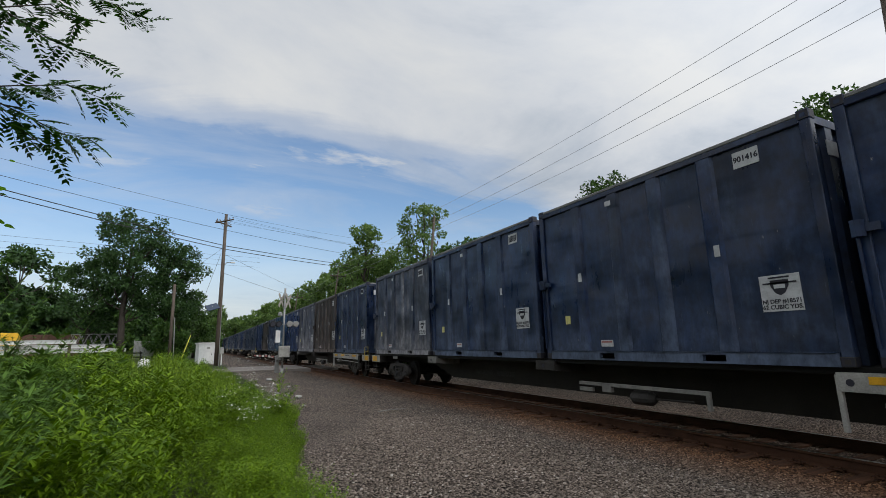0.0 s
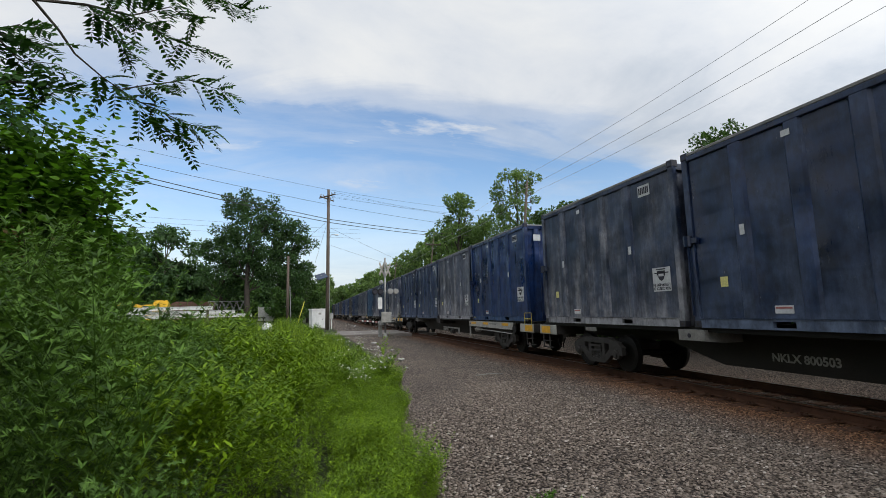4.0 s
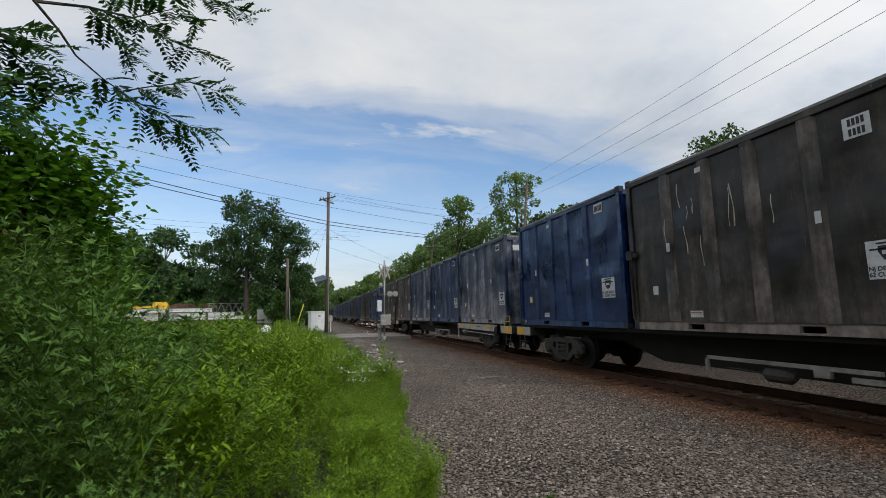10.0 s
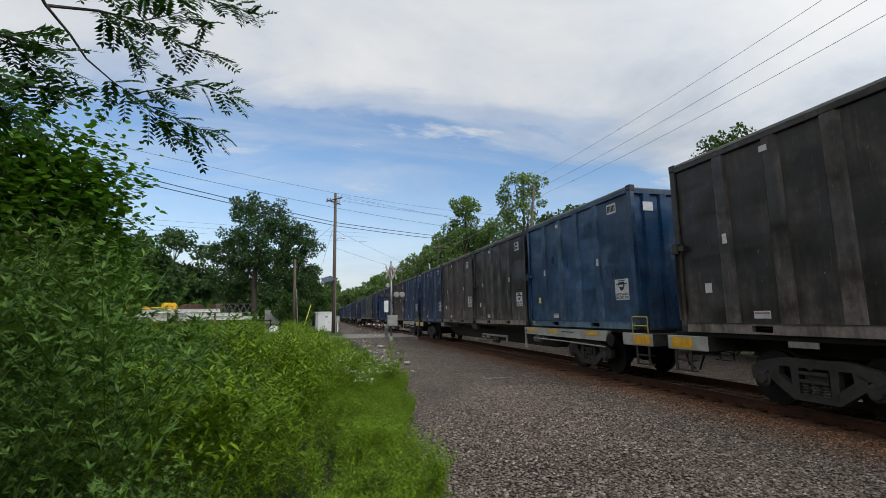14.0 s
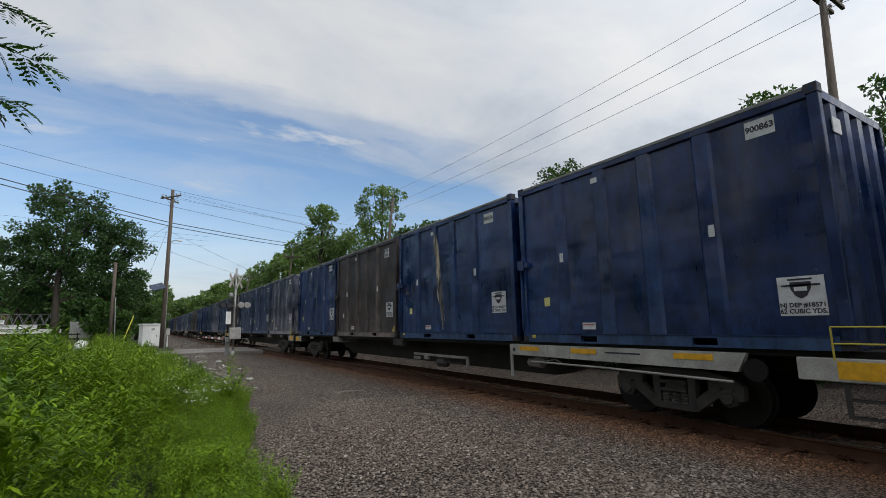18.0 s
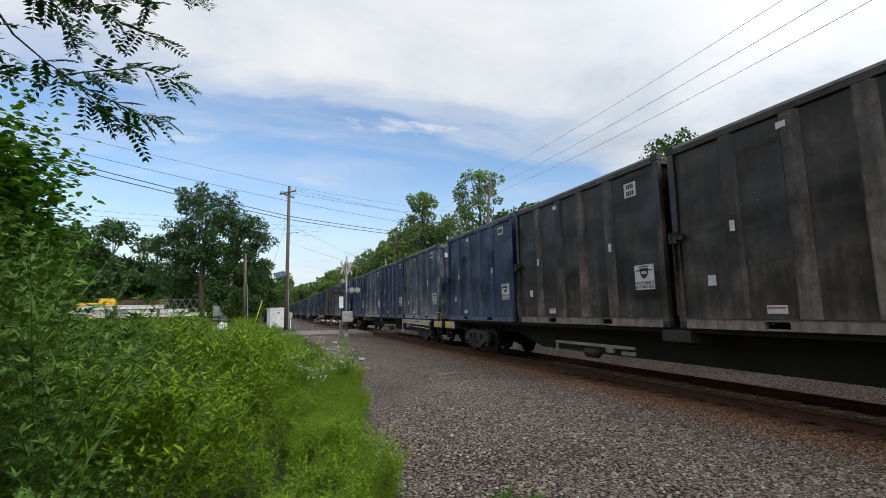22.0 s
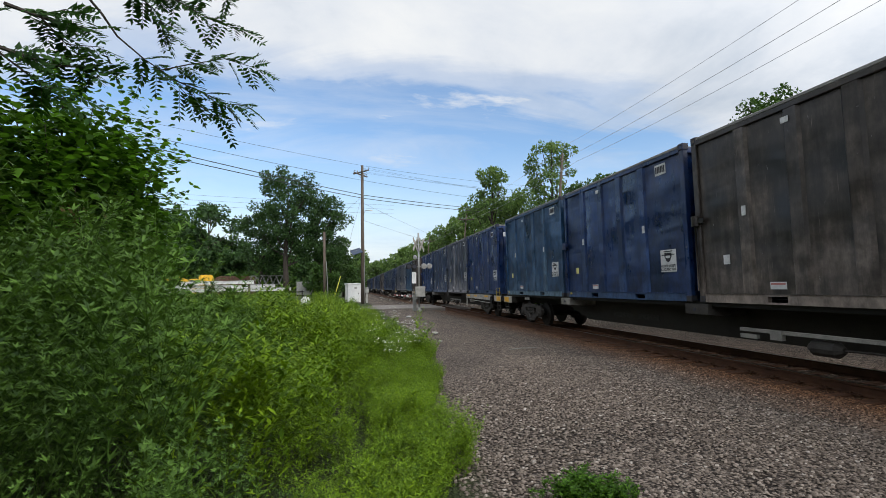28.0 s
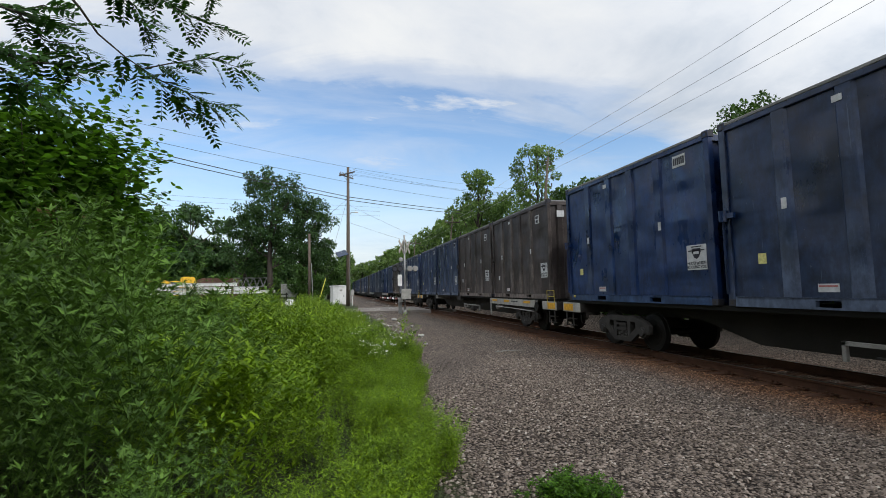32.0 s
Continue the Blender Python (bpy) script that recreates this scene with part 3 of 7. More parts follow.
def make_stones():
    """Loose stones over the near gravel."""
    rng = np.random.default_rng(3)
    n = 52000
    x = rng.uniform(0.9, 8.0, n)
    y = np.concatenate([rng.uniform(2.8, 11, n * 5 // 9), rng.uniform(11, 22, n // 9), rng.uniform(-13, -1.5, n - n * 5 // 9 - n // 9)])
    s = rng.uniform(0.009, 0.024, n) + (rng.uniform(size=n) > 0.98) * 0.012
    t = np.array([[1, 0, 0], [-0.5, 0.87, 0], [-0.5, -0.87, 0], [0.5, 0.6, 0.75], [-0.75, 0.1, 0.8], [0.45, -0.6, 0.7]])
    f = np.array([[0, 1, 3], [1, 4, 3], [1, 2, 4], [2, 5, 4], [2, 0, 5], [0, 3, 5], [3, 4, 5]])
    t[:, 2] *= 0.75
    v = t[None] * rng.uniform(0.6, 1.3, (n, 6, 3)) * s[:, None, None]
    a = rng.uniform(0, 6.28, n)
    c, sn = np.cos(a)[:, None], np.sin(a)[:, None]
    v = np.stack([v[..., 0] * c - v[..., 1] * sn, v[..., 0] * sn + v[..., 1] * c, v[..., 2]], -1)
    z = np.interp(np.abs(x - TRACK_X), BED_D, BED_H) + 0.006
    v += np.stack([x, y, z], -1)[:, None]
    faces = (f[None] + (np.arange(n) * 6)[:, None, None]).reshape(-1, 3)
    ob = part_mesh("loose_stones", mesh_arrays("loose_stones", v.reshape(-1, 3), faces), M["stone"])
    tagged(ob, "loose grey and rusty crushed stones on the gravel", "stones", kind="stuff")


make_ground()
make_track()

# ---- the train: containers ----
CAR_PITCH, SPEED, FRONT0 = 27.8, 22.845, -0.1219 * 27.8
BOX_L, BOX_W, BOX_H, STEP = 6.38, 2.60, 3.73, 6.655
FLOOR_Z = 1.235
N_CARS = 40
CONSIST = ("DDDG DWGB TDKB DDDG BGDD GDGT GGDB KBGB DKKB GDGW KBDW KBWK TKWD DWDB DHGG BBWB GDDK DGDB BKKD GDGD "
           "DGWK BDGD GKBD GKBT BGDB WTGG BDDB WWDD DGKD BDGD DKDB GDWD DBGD KDDB DGDD BDKG DDGB WDDG DBDK GDDD").split()
COLOUR_WORDS = {"B": "bright blue", "D": "dark grimy blue", "G": "faded grey-blue", "K": "black-brown", "W": "weathered grey-brown", "T": "teal blue", "H": "khaki grey"}


def far_container(top, code, ribs):
    """The same container for cars that stay far off: one ribbed body, cover and placard."""
    hx, hy, h = BOX_W / 2, BOX_L / 2, BOX_H
    bm = bmesh.new()
    line = []
    for s in (-1, 1):
        side = [(s * (hx - 0.05), hy)]
        for f in ribs:
            yc = hy - f * BOX_L
            side += [(s * (hx - 0.05), yc + 0.17), (s * (hx - 0.002), yc + 0.12), (s * (hx - 0.002), yc - 0.12), (s * (hx - 0.05), yc - 0.17)]
        side += [(s * (hx - 0.05), -hy)]
        line += side if s > 0 else side[::-1]
    prism(bm, line[::-1], 0.0, BOX_H - 0.03, "z")
    part("body", bm, M[code], top)
    part("roof_cover", boxm(-hx + 0.002, hx - 0.002, -hy + 0.17, hy - 0.17, h - 0.028, h + 0.04, 0.012), M["tarp"], top, "dusty grey tarpaulin cover")
    part("placard", boxm(-hx + 0.034, -hx + 0.042, hy - 0.875 * BOX_L - 0.29, hy - 0.875 * BOX_L + 0.29, 0.83, 1.38), M["plate"], top, "white placard")
    return tagged(top, f"{COLOUR_WORDS[code]} ribbed steel waste container on a flatcar", "container", "containers on the train")


def container(code, near=True):
    """A tall waste container: side sheets with ribs, rails, posts, castings and placards."""
    top = empty("waste_container")
    mt = M[code]
    hx, hy, h = BOX_W / 2, BOX_L / 2, BOX_H
    ribs = (0.21, 0.39, 0.555, 0.73)
    if not near:
        return far_container(top, code, ribs)
    for s in (-1, 1):
        detailed = s < 0
        bm = bmesh.new()
        if detailed:
            box(bm, s * (hx - 0.07) - 0.02, s * (hx - 0.07) + 0.02, -hy + 0.1, hy - 0.1, 0.2, h - 0.13)
        else:
            line = [(s * (hx - 0.09), hy - 0.1), (s * (hx - 0.05), hy - 0.1)]
            for f in ribs:
                yc = hy - f * BOX_L
                line += [(s * (hx - 0.05), yc + 0.17), (s * (hx - 0.002), yc + 0.12), (s * (hx - 0.002), yc - 0.12), (s * (hx - 0.05), yc - 0.17)]
            line += [(s * (hx - 0.05), -hy + 0.1), (s * (hx - 0.09), -hy + 0.1)]
            prism(bm, line, 0.2, h - 0.13, "z")
        part("side_panel", bm, mt, top)
        # bottom rail with two open fork pockets
        bm = bmesh.new()
        x0, x1 = sorted((s * (hx - 0.09), s * hx))
        ys = [-hy + 0.17, -1.42, -1.0, 1.0, 1.42, hy - 0.17]
        zs = [0.0, 0.035, 0.15, 0.19]
        open_cells = {(1, 1), (3, 1)}
        grid = {(i, j, k): bm.verts.new((x, y, z)) for i, x in enumerate((x0, x1)) for j, y in enumerate(ys) for k, z in enumerate(zs)}
        for j in range(5):
            for k in range(3):
                if (j, k) in open_cells:
                    continue
                for i in (0, 1):
                    q = [grid[i, j, k], grid[i, j + 1, k], grid[i, j + 1, k + 1], grid[i, j, k + 1]]
                    bm.faces.new(q if i else q[::-1])
        def wall(a, c):
            bm.faces.new((grid[0, *a], grid[1, *a], grid[1, *c], grid[0, *c]))
        for j in range(5):
            wall((j, 0), (j + 1, 0))
            wall((j, 3), (j + 1, 3))
        for j, k in open_cells:
            wall((j, k), (j + 1, k))
            wall((j, k + 1), (j + 1, k + 1))
            wall((j, k), (j, k + 1))
            wall((j + 1, k), (j + 1, k + 1))
        for k in range(3):
            wall((0, k), (0, k + 1))
            wall((5, k), (5, k + 1))
        part("bottom_rail", bm, M[code + "rail"], top)
        part("top_rail", boxm(s * (hx - 0.05) - 0.055, s * (hx - 0.05) + 0.055, -hy + 0.15, hy - 0.15, h - 0.14, h - 0.03, 0.012), mt, top)
        if detailed:
            part("rail_lip", boxm(s * (hx + 0.006) - 0.012, s * (hx + 0.006) + 0.012, -hy + 0.2, hy - 0.2, 0.19, 0.203), mt, top, "scuffed edge strip")
            for f in ribs:
                yc = hy - f * BOX_L
                bm = bmesh.new()
                prism(bm, [(s * (hx - 0.05), yc - 0.17), (s * (hx - 0.002), yc - 0.12), (s * (hx - 0.002), yc + 0.12), (s * (hx - 0.05), yc + 0.17)], 0.2, h - 0.13, "z")
                part("side_rib", bm, M[code + "rib"], top)
        for e in (-1, 1):
            xa, xb = sorted((s * (hx - 0.13), s * hx))
            ya, yb = sorted((e * (hy - 0.15), e * hy))
            part("corner_post", boxm(xa, xb, ya, yb, 0.13, h - 0.1, 0.01), mt, top)
            ya, yb = sorted((e * (hy - 0.17), e * (hy + 0.006)))
            xa, xb = sorted((s * (hx - 0.16), s * (hx + 0.006)))
            for z0 in (0.0, h - 0.1):
                if s > 0:
                    continue
                bm = bmesh.new()
                box(bm, xa, xb, ya, yb, z0, z0 + (0.16 if z0 else 0.14), 0.01)
                me_hole = len(bm.faces)
                # dark block on the casting's face, painted shade of its hole
                if s < 0:
                    box(bm, xa - 0.002, xa + 0.01, (ya + yb) / 2 - 0.035, (ya + yb) / 2 + 0.035, z0 + 0.04, z0 + 0.10)
                bm.faces.ensure_lookup_table()
                for fc in bm.faces[me_hole:]:
                    fc.material_index = 1
                c = part("corner_casting", bm, mt if z0 else M["truck"], top)
                c.data.materials.append(M["ink"])
    for e in (-1, 1):
        bm = bmesh.new()
        yf = e * (hy - 0.02)
        yi, yo = e * (hy - 0.085), e * (hy - 0.012)
        line = [(-hx + 0.12, yi)]
        for x in (-0.78, -0.26, 0.26, 0.78):
            line += [(x - 0.15, yi), (x - 0.10, yo), (x + 0.10, yo), (x + 0.15, yi)]
        line += [(hx - 0.12, yi), (hx - 0.12, yi - e * 0.05), (-hx + 0.12, yi - e * 0.05)]
        prism(bm, line, 0.01, h - 0.15, "z")
        part("end_wall", bm, mt, top)
        part("end_header", boxm(-hx + 0.1, hx - 0.1, e * (hy - 0.06) - 0.055, e * (hy - 0.06) + 0.055, h - 0.17, h - 0.04), mt, top)
    part("roof_cover", boxm(-hx + 0.002, hx - 0.002, -hy + 0.17, hy - 0.17, h - 0.028, h + 0.04, 0.012), M["tarp"], top, "dusty grey tarpaulin cover")
    tagged(top, f"{COLOUR_WORDS[code]} ribbed steel waste container on a flatcar", "container", "containers on the train")
    # hinge boss and lock rod on the rear post
    bm = bmesh.new()
    tube(bm, [(-hx - 0.05, hy - 0.05, 1.72), (-hx - 0.05, hy - 0.05, 1.95)], 0.085, 8)
    box(bm, -hx - 0.06, -hx + 0.01, hy - 0.3, hy - 0.02, 1.78, 1.89)
    part("hinge", bm, mt, top)
    part("lock_rod", tubem([(-hx - 0.035, hy - 0.03, 0.25), (-hx - 0.035, hy - 0.03, 1.72)], 0.025, 6), mt, top)
    # placards
    def sticker(name, f, z, w, hh, m, off=0.0, label=""):
        yc = hy - f * BOX_L
        x = -hx + 0.045 if not off else -hx - 0.006
        return part(name, boxm(x - 0.005, x + 0.003, yc - w / 2, yc + w / 2, z - hh / 2, z + hh / 2), m, top, label)
    zc, w, hh = (3.18, 0.38, 0.34) if code in "KW" else (3.34, 0.42, 0.28)
    yn = hy - 0.835 * BOX_L
    bm = boxm(-hx + 0.04, -hx + 0.048, yn - w / 2, yn + w / 2, zc - hh / 2, zc + hh / 2)
    part("number_plate", bm, M["plate"], top, "white number plate")
    bm = bmesh.new()
    for row in ((-0.08, 0.08) if code in "KW" else (0.0,)):
        for k in range(4 if code in "KW" else 6):
            yb = yn + (k - (1.5 if code in "KW" else 2.5)) * 0.062
            hb = 0.055 if code in "KW" else 0.085
            box(bm, -hx + 0.034, -hx + 0.0395, yb - 0.02, yb + 0.02, zc + row - hb, zc + row + hb)
    part("number_bars", bm, M["ink"], top)
    p = sticker("placard", 0.875, 1.09, 0.58, 0.56, M["plate"], 0, "white placard with a dark shield mark")
    yc = hy - 0.875 * BOX_L
    bm = bmesh.new()
    prism(bm, [(yc - 0.13, 1.29), (yc + 0.13, 1.29), (yc + 0.13, 1.20), (yc + 0.07, 1.09), (yc, 1.05), (yc - 0.07, 1.09), (yc - 0.13, 1.20)], -hx + 0.034, -hx + 0.039, "x")
    box(bm, -hx + 0.034, -hx + 0.039, yc - 0.24, yc + 0.24, 1.23, 1.255)
    box(bm, -hx + 0.034, -hx + 0.039, yc - 0.15, yc + 0.15, 1.315, 1.34)
    n0 = len(bm.faces)
    box(bm, -hx + 0.029, -hx + 0.0335, yc - 0.08, yc + 0.08, 1.16, 1.22)
    bm.faces.ensure_lookup_table()
    for fc in bm.faces[n0:]:
        fc.material_index = 1
    part("shield_mark", bm, M["ink"], p).data.materials.append(M["plate"])
    t = part_mesh("writing", PLACARD_TEXT, M["ink"], p)
    t.matrix_basis = pose(-hx + 0.037, yc, 0.915, 90, 0, -90)
    sticker("warning_label", 0.125, 0.92, 0.17, 0.20, M["plate"] if code in "KWH" else M["labelyellow"], 0, "small warning label")
    sticker("small_label", 0.213, 1.88, 0.10, 0.20, M["plate"], 1)
    sticker("small_label", 0.738, 1.90, 0.10, 0.20, M["plate"], 1)
    yl = hy - 0.31 * BOX_L
    bm = boxm(-hx + 0.04, -hx + 0.048, yl - 0.17, yl + 0.17, 0.29, 0.43)
    n0 = len(bm.faces)
    box(bm, -hx + 0.034, -hx + 0.0395, yl - 0.15, yl + 0.15, 0.375, 0.405)
    bm.faces.ensure_lookup_table()
    for fc in bm.faces[n0:]:
        fc.material_index = 1
    part("red_white_label", bm, M["plate"], top, "white label with a red line").data.materials.append(M["red"])
    # plate on the trailing end
    part("end_plate", boxm(-0.92, -0.62, -hy - 0.004, -hy + 0.012, 3.10, 3.34), M["plate"], top, "white plate on the end wall")
    sticker("top_label", 0.375, 3.4, 0.16, 0.11, M["plate"], 1)
    if code in "BT":
        part("lock_tag", boxm(-hx - 0.02, -hx + 0.0, hy - 0.42, hy - 0.30, 0.09, 0.16, 0.01), M["handyellow"], top, "yellow lock tag")
    if code in "KW":
        bm = bmesh.new()
        prism(bm, [(-hy + 0.2, 0.21), (-hy + 0.46, 0.21), (-hy + 0.2, 0.47)], -hx + 0.034, -hx + 0.044, "x")
        part("corner_mark", bm, M["handyellow"], top, "yellow corner triangle")
    return top


M["labelyellow"] = plain("yellow_label", (0.62, 0.58, 0.22), 0.6, 0, 0.3, 20)
PLACARD_TEXT = text_mesh("NJ DEP #18571\n62 CUBIC YDS.", 0.088)
PLACARD_TEXT.materials.append(M["ink"])


AXLE, WHEEL_R = 0.93, 0.495


def truck(parent, yc):
    """A two-axle freight truck: cast side frames with open windows, spring nests, bolster, wheelsets."""
    bm = boxm(-1.12, 1.12, yc - 0.20, yc + 0.20, 0.50, 0.70, 0.03)
    box(bm, -0.5, 0.5, yc - 0.26, yc + 0.26, 0.60, 0.84)
    part("truck_bolster", bm, M["truck"], parent, "dusty cast truck bolster")
    for s in (-1, 1):
        x0, x1 = sorted((s * 1.02, s * 1.15))
        bm = bmesh.new()
        # upper chord drops to the jaws over the bearings; lower chord, columns and struts leave the windows open
        prism(bm, [(yc - 1.16, 0.46), (yc - 1.18, 0.68), (yc - 1.00, 0.80), (yc - 0.55, 0.90), (yc + 0.55, 0.90), (yc + 1.00, 0.80), (yc + 1.18, 0.68), (yc + 1.16, 0.46), (yc + 1.07, 0.46), (yc + 1.04, 0.62), (yc + 0.80, 0.64), (yc + 0.62, 0.75), (yc - 0.62, 0.75), (yc - 0.80, 0.64), (yc - 1.04, 0.62), (yc - 1.07, 0.46)], x0, x1, "x")
        prism(bm, [(yc - 0.38, 0.20), (yc + 0.38, 0.20), (yc + 0.34, 0.31), (yc - 0.34, 0.31)], x0, x1, "x")
        for e in (-1, 1):
            prism(bm, [(yc + e * 0.38, 0.20), (yc + e * 0.80, 0.50), (yc + e * 0.82, 0.66), (yc + e * 0.60, 0.76), (yc + e * 0.62, 0.60), (yc + e * 0.36, 0.40), (yc + e * 0.32, 0.28)][::e], x0, x1, "x")
            prism(bm, [(yc + e * 0.26, 0.29), (yc + e * 0.38, 0.29), (yc + e * 0.40, 0.77), (yc + e * 0.26, 0.77)][::e], x0, x1, "x")
        frm = part("side_frame", bm, M["truck"], parent, "dusty grey cast side frame")
        bm = bmesh.new()
        for k in (-0.175, 0.0, 0.175):
            zs = [0.31 + 0.0115 * j for j in range(17)]
            tube(bm, [(s * 1.09, yc + k, z) for z in zs], [0.082 if j % 4 < 2 else 0.055 for j in range(17)], 8)
        part("spring_nest", bm, M["spring"], frm, "stacked coil springs")
        bm = bmesh.new()
        for z0, z1 in ((0.505, 0.555), (0.64, 0.69)):
            box(bm, min(s * 1.05, s * 1.17), max(s * 1.05, s * 1.17), yc - 0.24, yc + 0.24, z0, z1)
        part("bolster_end", bm, M["truck"], frm)
        for e in (-1, 1):
            bm = bmesh.new()
            tube(bm, [(s * 1.04, yc + e * AXLE, WHEEL_R), (s * 1.16, yc + e * AXLE, WHEEL_R), (s * 1.17, yc + e * AXLE, WHEEL_R), (s * 1.22, yc + e * AXLE, WHEEL_R)], [0.15, 0.15, 0.10, 0.09], 12)
            for q in range(3):
                an = 2.1 * q
                box(bm, min(s * 1.16, s * 1.19), max(s * 1.16, s * 1.19), yc + e * AXLE + 0.12 * math.cos(an) - 0.02, yc + e * AXLE + 0.12 * math.cos(an) + 0.02, WHEEL_R + 0.12 * math.sin(an) - 0.02, WHEEL_R + 0.12 * math.sin(an) + 0.02)
            part("bearing_cap", bm, M["truck"], frm)
    sets = []
    for e in (-1, 1):
        ws = part("wheelset", tubem([(-1.0, 0, 0), (1.0, 0, 0)], 0.085, 8), M["black"], parent, "worn steel wheelset")
        ws.matrix_basis = pose(0, yc + e * AXLE, WHEEL_R)
        for s in (-1, 1):
            bm = bmesh.new()
            tube(bm, [(s * 0.70, 0, 0), (s * 0.725, 0, 0), (s * 0.73, 0, 0), (s * 0.83, 0, 0)], [WHEEL_R + 0.03, WHEEL_R + 0.03, WHEEL_R + 0.002, WHEEL_R - 0.006], 28)
            tube(bm, [(s * 0.826, 0, 0), (s * 0.836, 0, 0)], [0.46, 0.44], 28)
            tube(bm, [(s * 0.83, 0, 0), (s * 0.842, 0, 0)], [0.36, 0.33], 24)
            for q in range(4):
                an = q * math.pi / 2
                box(bm, s * 0.84 - 0.012, s * 0.84 + 0.012, 0.2 * math.cos(an) - 0.03, 0.2 * math.cos(an) + 0.03, 0.2 * math.sin(an) - 0.03, 0.2 * math.sin(an) + 0.03)
            part("wheel", bm, M["black"], ws)
        sets.append(ws)
    return sets


CAR_MID = (3 * STEP + BOX_L) / 2


def flatcar():
    """A four-container skeleton flatcar; local y runs backwards from its middle, z from the rail head."""
    top = empty("container_flatcar")
    hx = BOX_W / 2
    F = FLOOR_Z - RAIL_Z            # container floor above the rail
    def off(o):
        return o - CAR_MID
    # deep centre sill between the trucks, tapering to the ends
    bm = bmesh.new()
    prism(bm, [(off(-0.35), F - 0.10), (off(CAR_MID * 2 + 0.35), F - 0.10), (off(CAR_MID * 2 + 0.35), F - 0.42), (off(21.6), F - 0.42), (off(20.0), F - 0.86), (off(6.4), F - 0.86), (off(4.8), F - 0.42), (off(-0.35), F - 0.42)], -0.30, 0.30, "x")
    part("centre_sill", bm, M["sill"], top, "deep grimy black-green centre sill")
    part("deck_plate", boxm(-1.2, 1.2, off(-0.3), off(CAR_MID * 2 + 0.3), F - 0.10, F), M["black"], top)
    # pale side beam under the leading container
    bm = bmesh.new()
    prism(bm, [(off(6.9), F - 0.07), (off(1.35), F - 0.07), (off(1.5), F - 0.36), (off(6.9), F - 0.32)], -hx - 0.02, -hx + 0.10, "x")
    b = part("side_beam", bm, M["greybeam"], top, "pale grey side beam with yellow reflectors")
    for o in (6.2, 4.55, 2.2):
        part("reflector", boxm(-hx - 0.028, -hx - 0.02, off(o) - 0.34, off(o) + 0.34, F - 0.21, F - 0.11), M["yellow"], b)
    for o in (6.75,):
        # flat dark disc: the hole's shade as colour, the beam stays solid
        part("beam_hole", tubem([(-hx - 0.024, off(o), F - 0.2), (-hx - 0.018, off(o), F - 0.2)], 0.05, 10), M["ink"], b)
    for o in (5.6, 4.95):
        part("beam_rib", boxm(-hx - 0.035, -hx - 0.02, off(o) - 0.012, off(o) + 0.012, F - 0.34, F - 0.08), M["greybeam"], b)
    part("beam_writing_bar", boxm(-hx - 0.024, -hx - 0.02, off(3.6) - 0.4, off(3.6) + 0.4, F - 0.18, F - 0.15), M["ink"], b)
    part("brake_pipe", tubem([(-hx + 0.04, off(6.2), F - 0.46), (-hx + 0.02, off(4.0), F - 0.47), (-hx + 0.02, off(1.6), F - 0.52)], 0.022, 6), M["greybeam"], top)
    bm = bmesh.new()
    tube(bm, [(-hx + 0.22, off(6.5), F - 0.50), (-hx + 0.22, off(6.42), F - 0.50), (-hx + 0.22, off(6.0), F - 0.50), (-hx + 0.22, off(5.92), F - 0.50)], [0.05, 0.12, 0.12, 0.05], 10)
    box(bm, -hx + 0.08, -hx + 0.24, off(6.1), off(5.86), F - 0.47, F - 0.36)
    tube(bm, [(-hx + 0.1, off(5.95), F - 0.40), (-hx + 0.06, off(5.7), F - 0.43), (-hx + 0.08, off(5.5), F - 0.38), (-hx + 0.1, off(5.3), F - 0.44)], 0.018, 5)
    part("brake_valve", bm, M["guard"], top, "grey brake valve with a looped hose")
    part("drop_strut", boxm(-hx + 0.0, -hx + 0.06, off(6.93), off(6.87), F - 0.86, F - 0.1), M["greybeam"], top)
    # brackets that carry the container corners
    for o, m in ((13.18, M["truck"]), (19.83, M["guard"])):
        for s in (-1, 1):
            bm = bmesh.new()
            xo = s * (hx + 0.0)
            prism(bm, [(s * 0.28, F - 0.10), (s * 0.9, F - 0.10), (s * 0.9, F - 0.05), (xo, F - 0.05), (xo, F - 0.28), (s * 0.80, F - 0.33), (s * 0.28, F - 0.33)][::s], off(o) - 0.36, off(o) + 0.36, "y")
            k = part("corner_bracket", bm, m, top, "boxed steel corner bracket")
            # likewise a dark disc painted for the shaded bracket opening
            part("bracket_hole", tubem([(xo + s * 0.004, off(o) + 0.05, F - 0.18), (xo + s * 0.010, off(o) + 0.05, F - 0.18)], 0.05, 10), M["ink"], k)
    # hand-brake walkway rail with an air tank
    for s in (-1, 1):
        bm = bmesh.new()
        for dx0, dx1, o0, o1, z0, z1 in ((-0.05, 0.02, 8.8, 11.95, 0.545, 0.48), (-0.05, 0.02, 8.8, 8.86, 0.80, 0.48), (-0.05, 0.02, 11.55, 11.95, 0.68, 0.60), (-0.06, 0.03, 11.0, 11.25, 0.66, 0.48)):
            xa, xb = sorted((s * (hx + dx0), s * (hx + dx1)))
            box(bm, xa, xb, off(o0), off(o1), F - z0, F - z1)
        part("brake_guard", bm, M["guard"], top, "pale grey brake rigging guard")
        bm = bmesh.new()
        x = s * (hx - 0.12)
        tube(bm, [(x, off(9.2), F - 0.70), (x, off(10.0), F - 0.72)], 0.02, 6)
        tube(bm, [(x, off(10.0), F - 0.72), (x, off(10.1), F - 0.72), (x, off(10.5), F - 0.72), (x, off(10.6), F - 0.72)], [0.06, 0.14, 0.14, 0.06], 12)
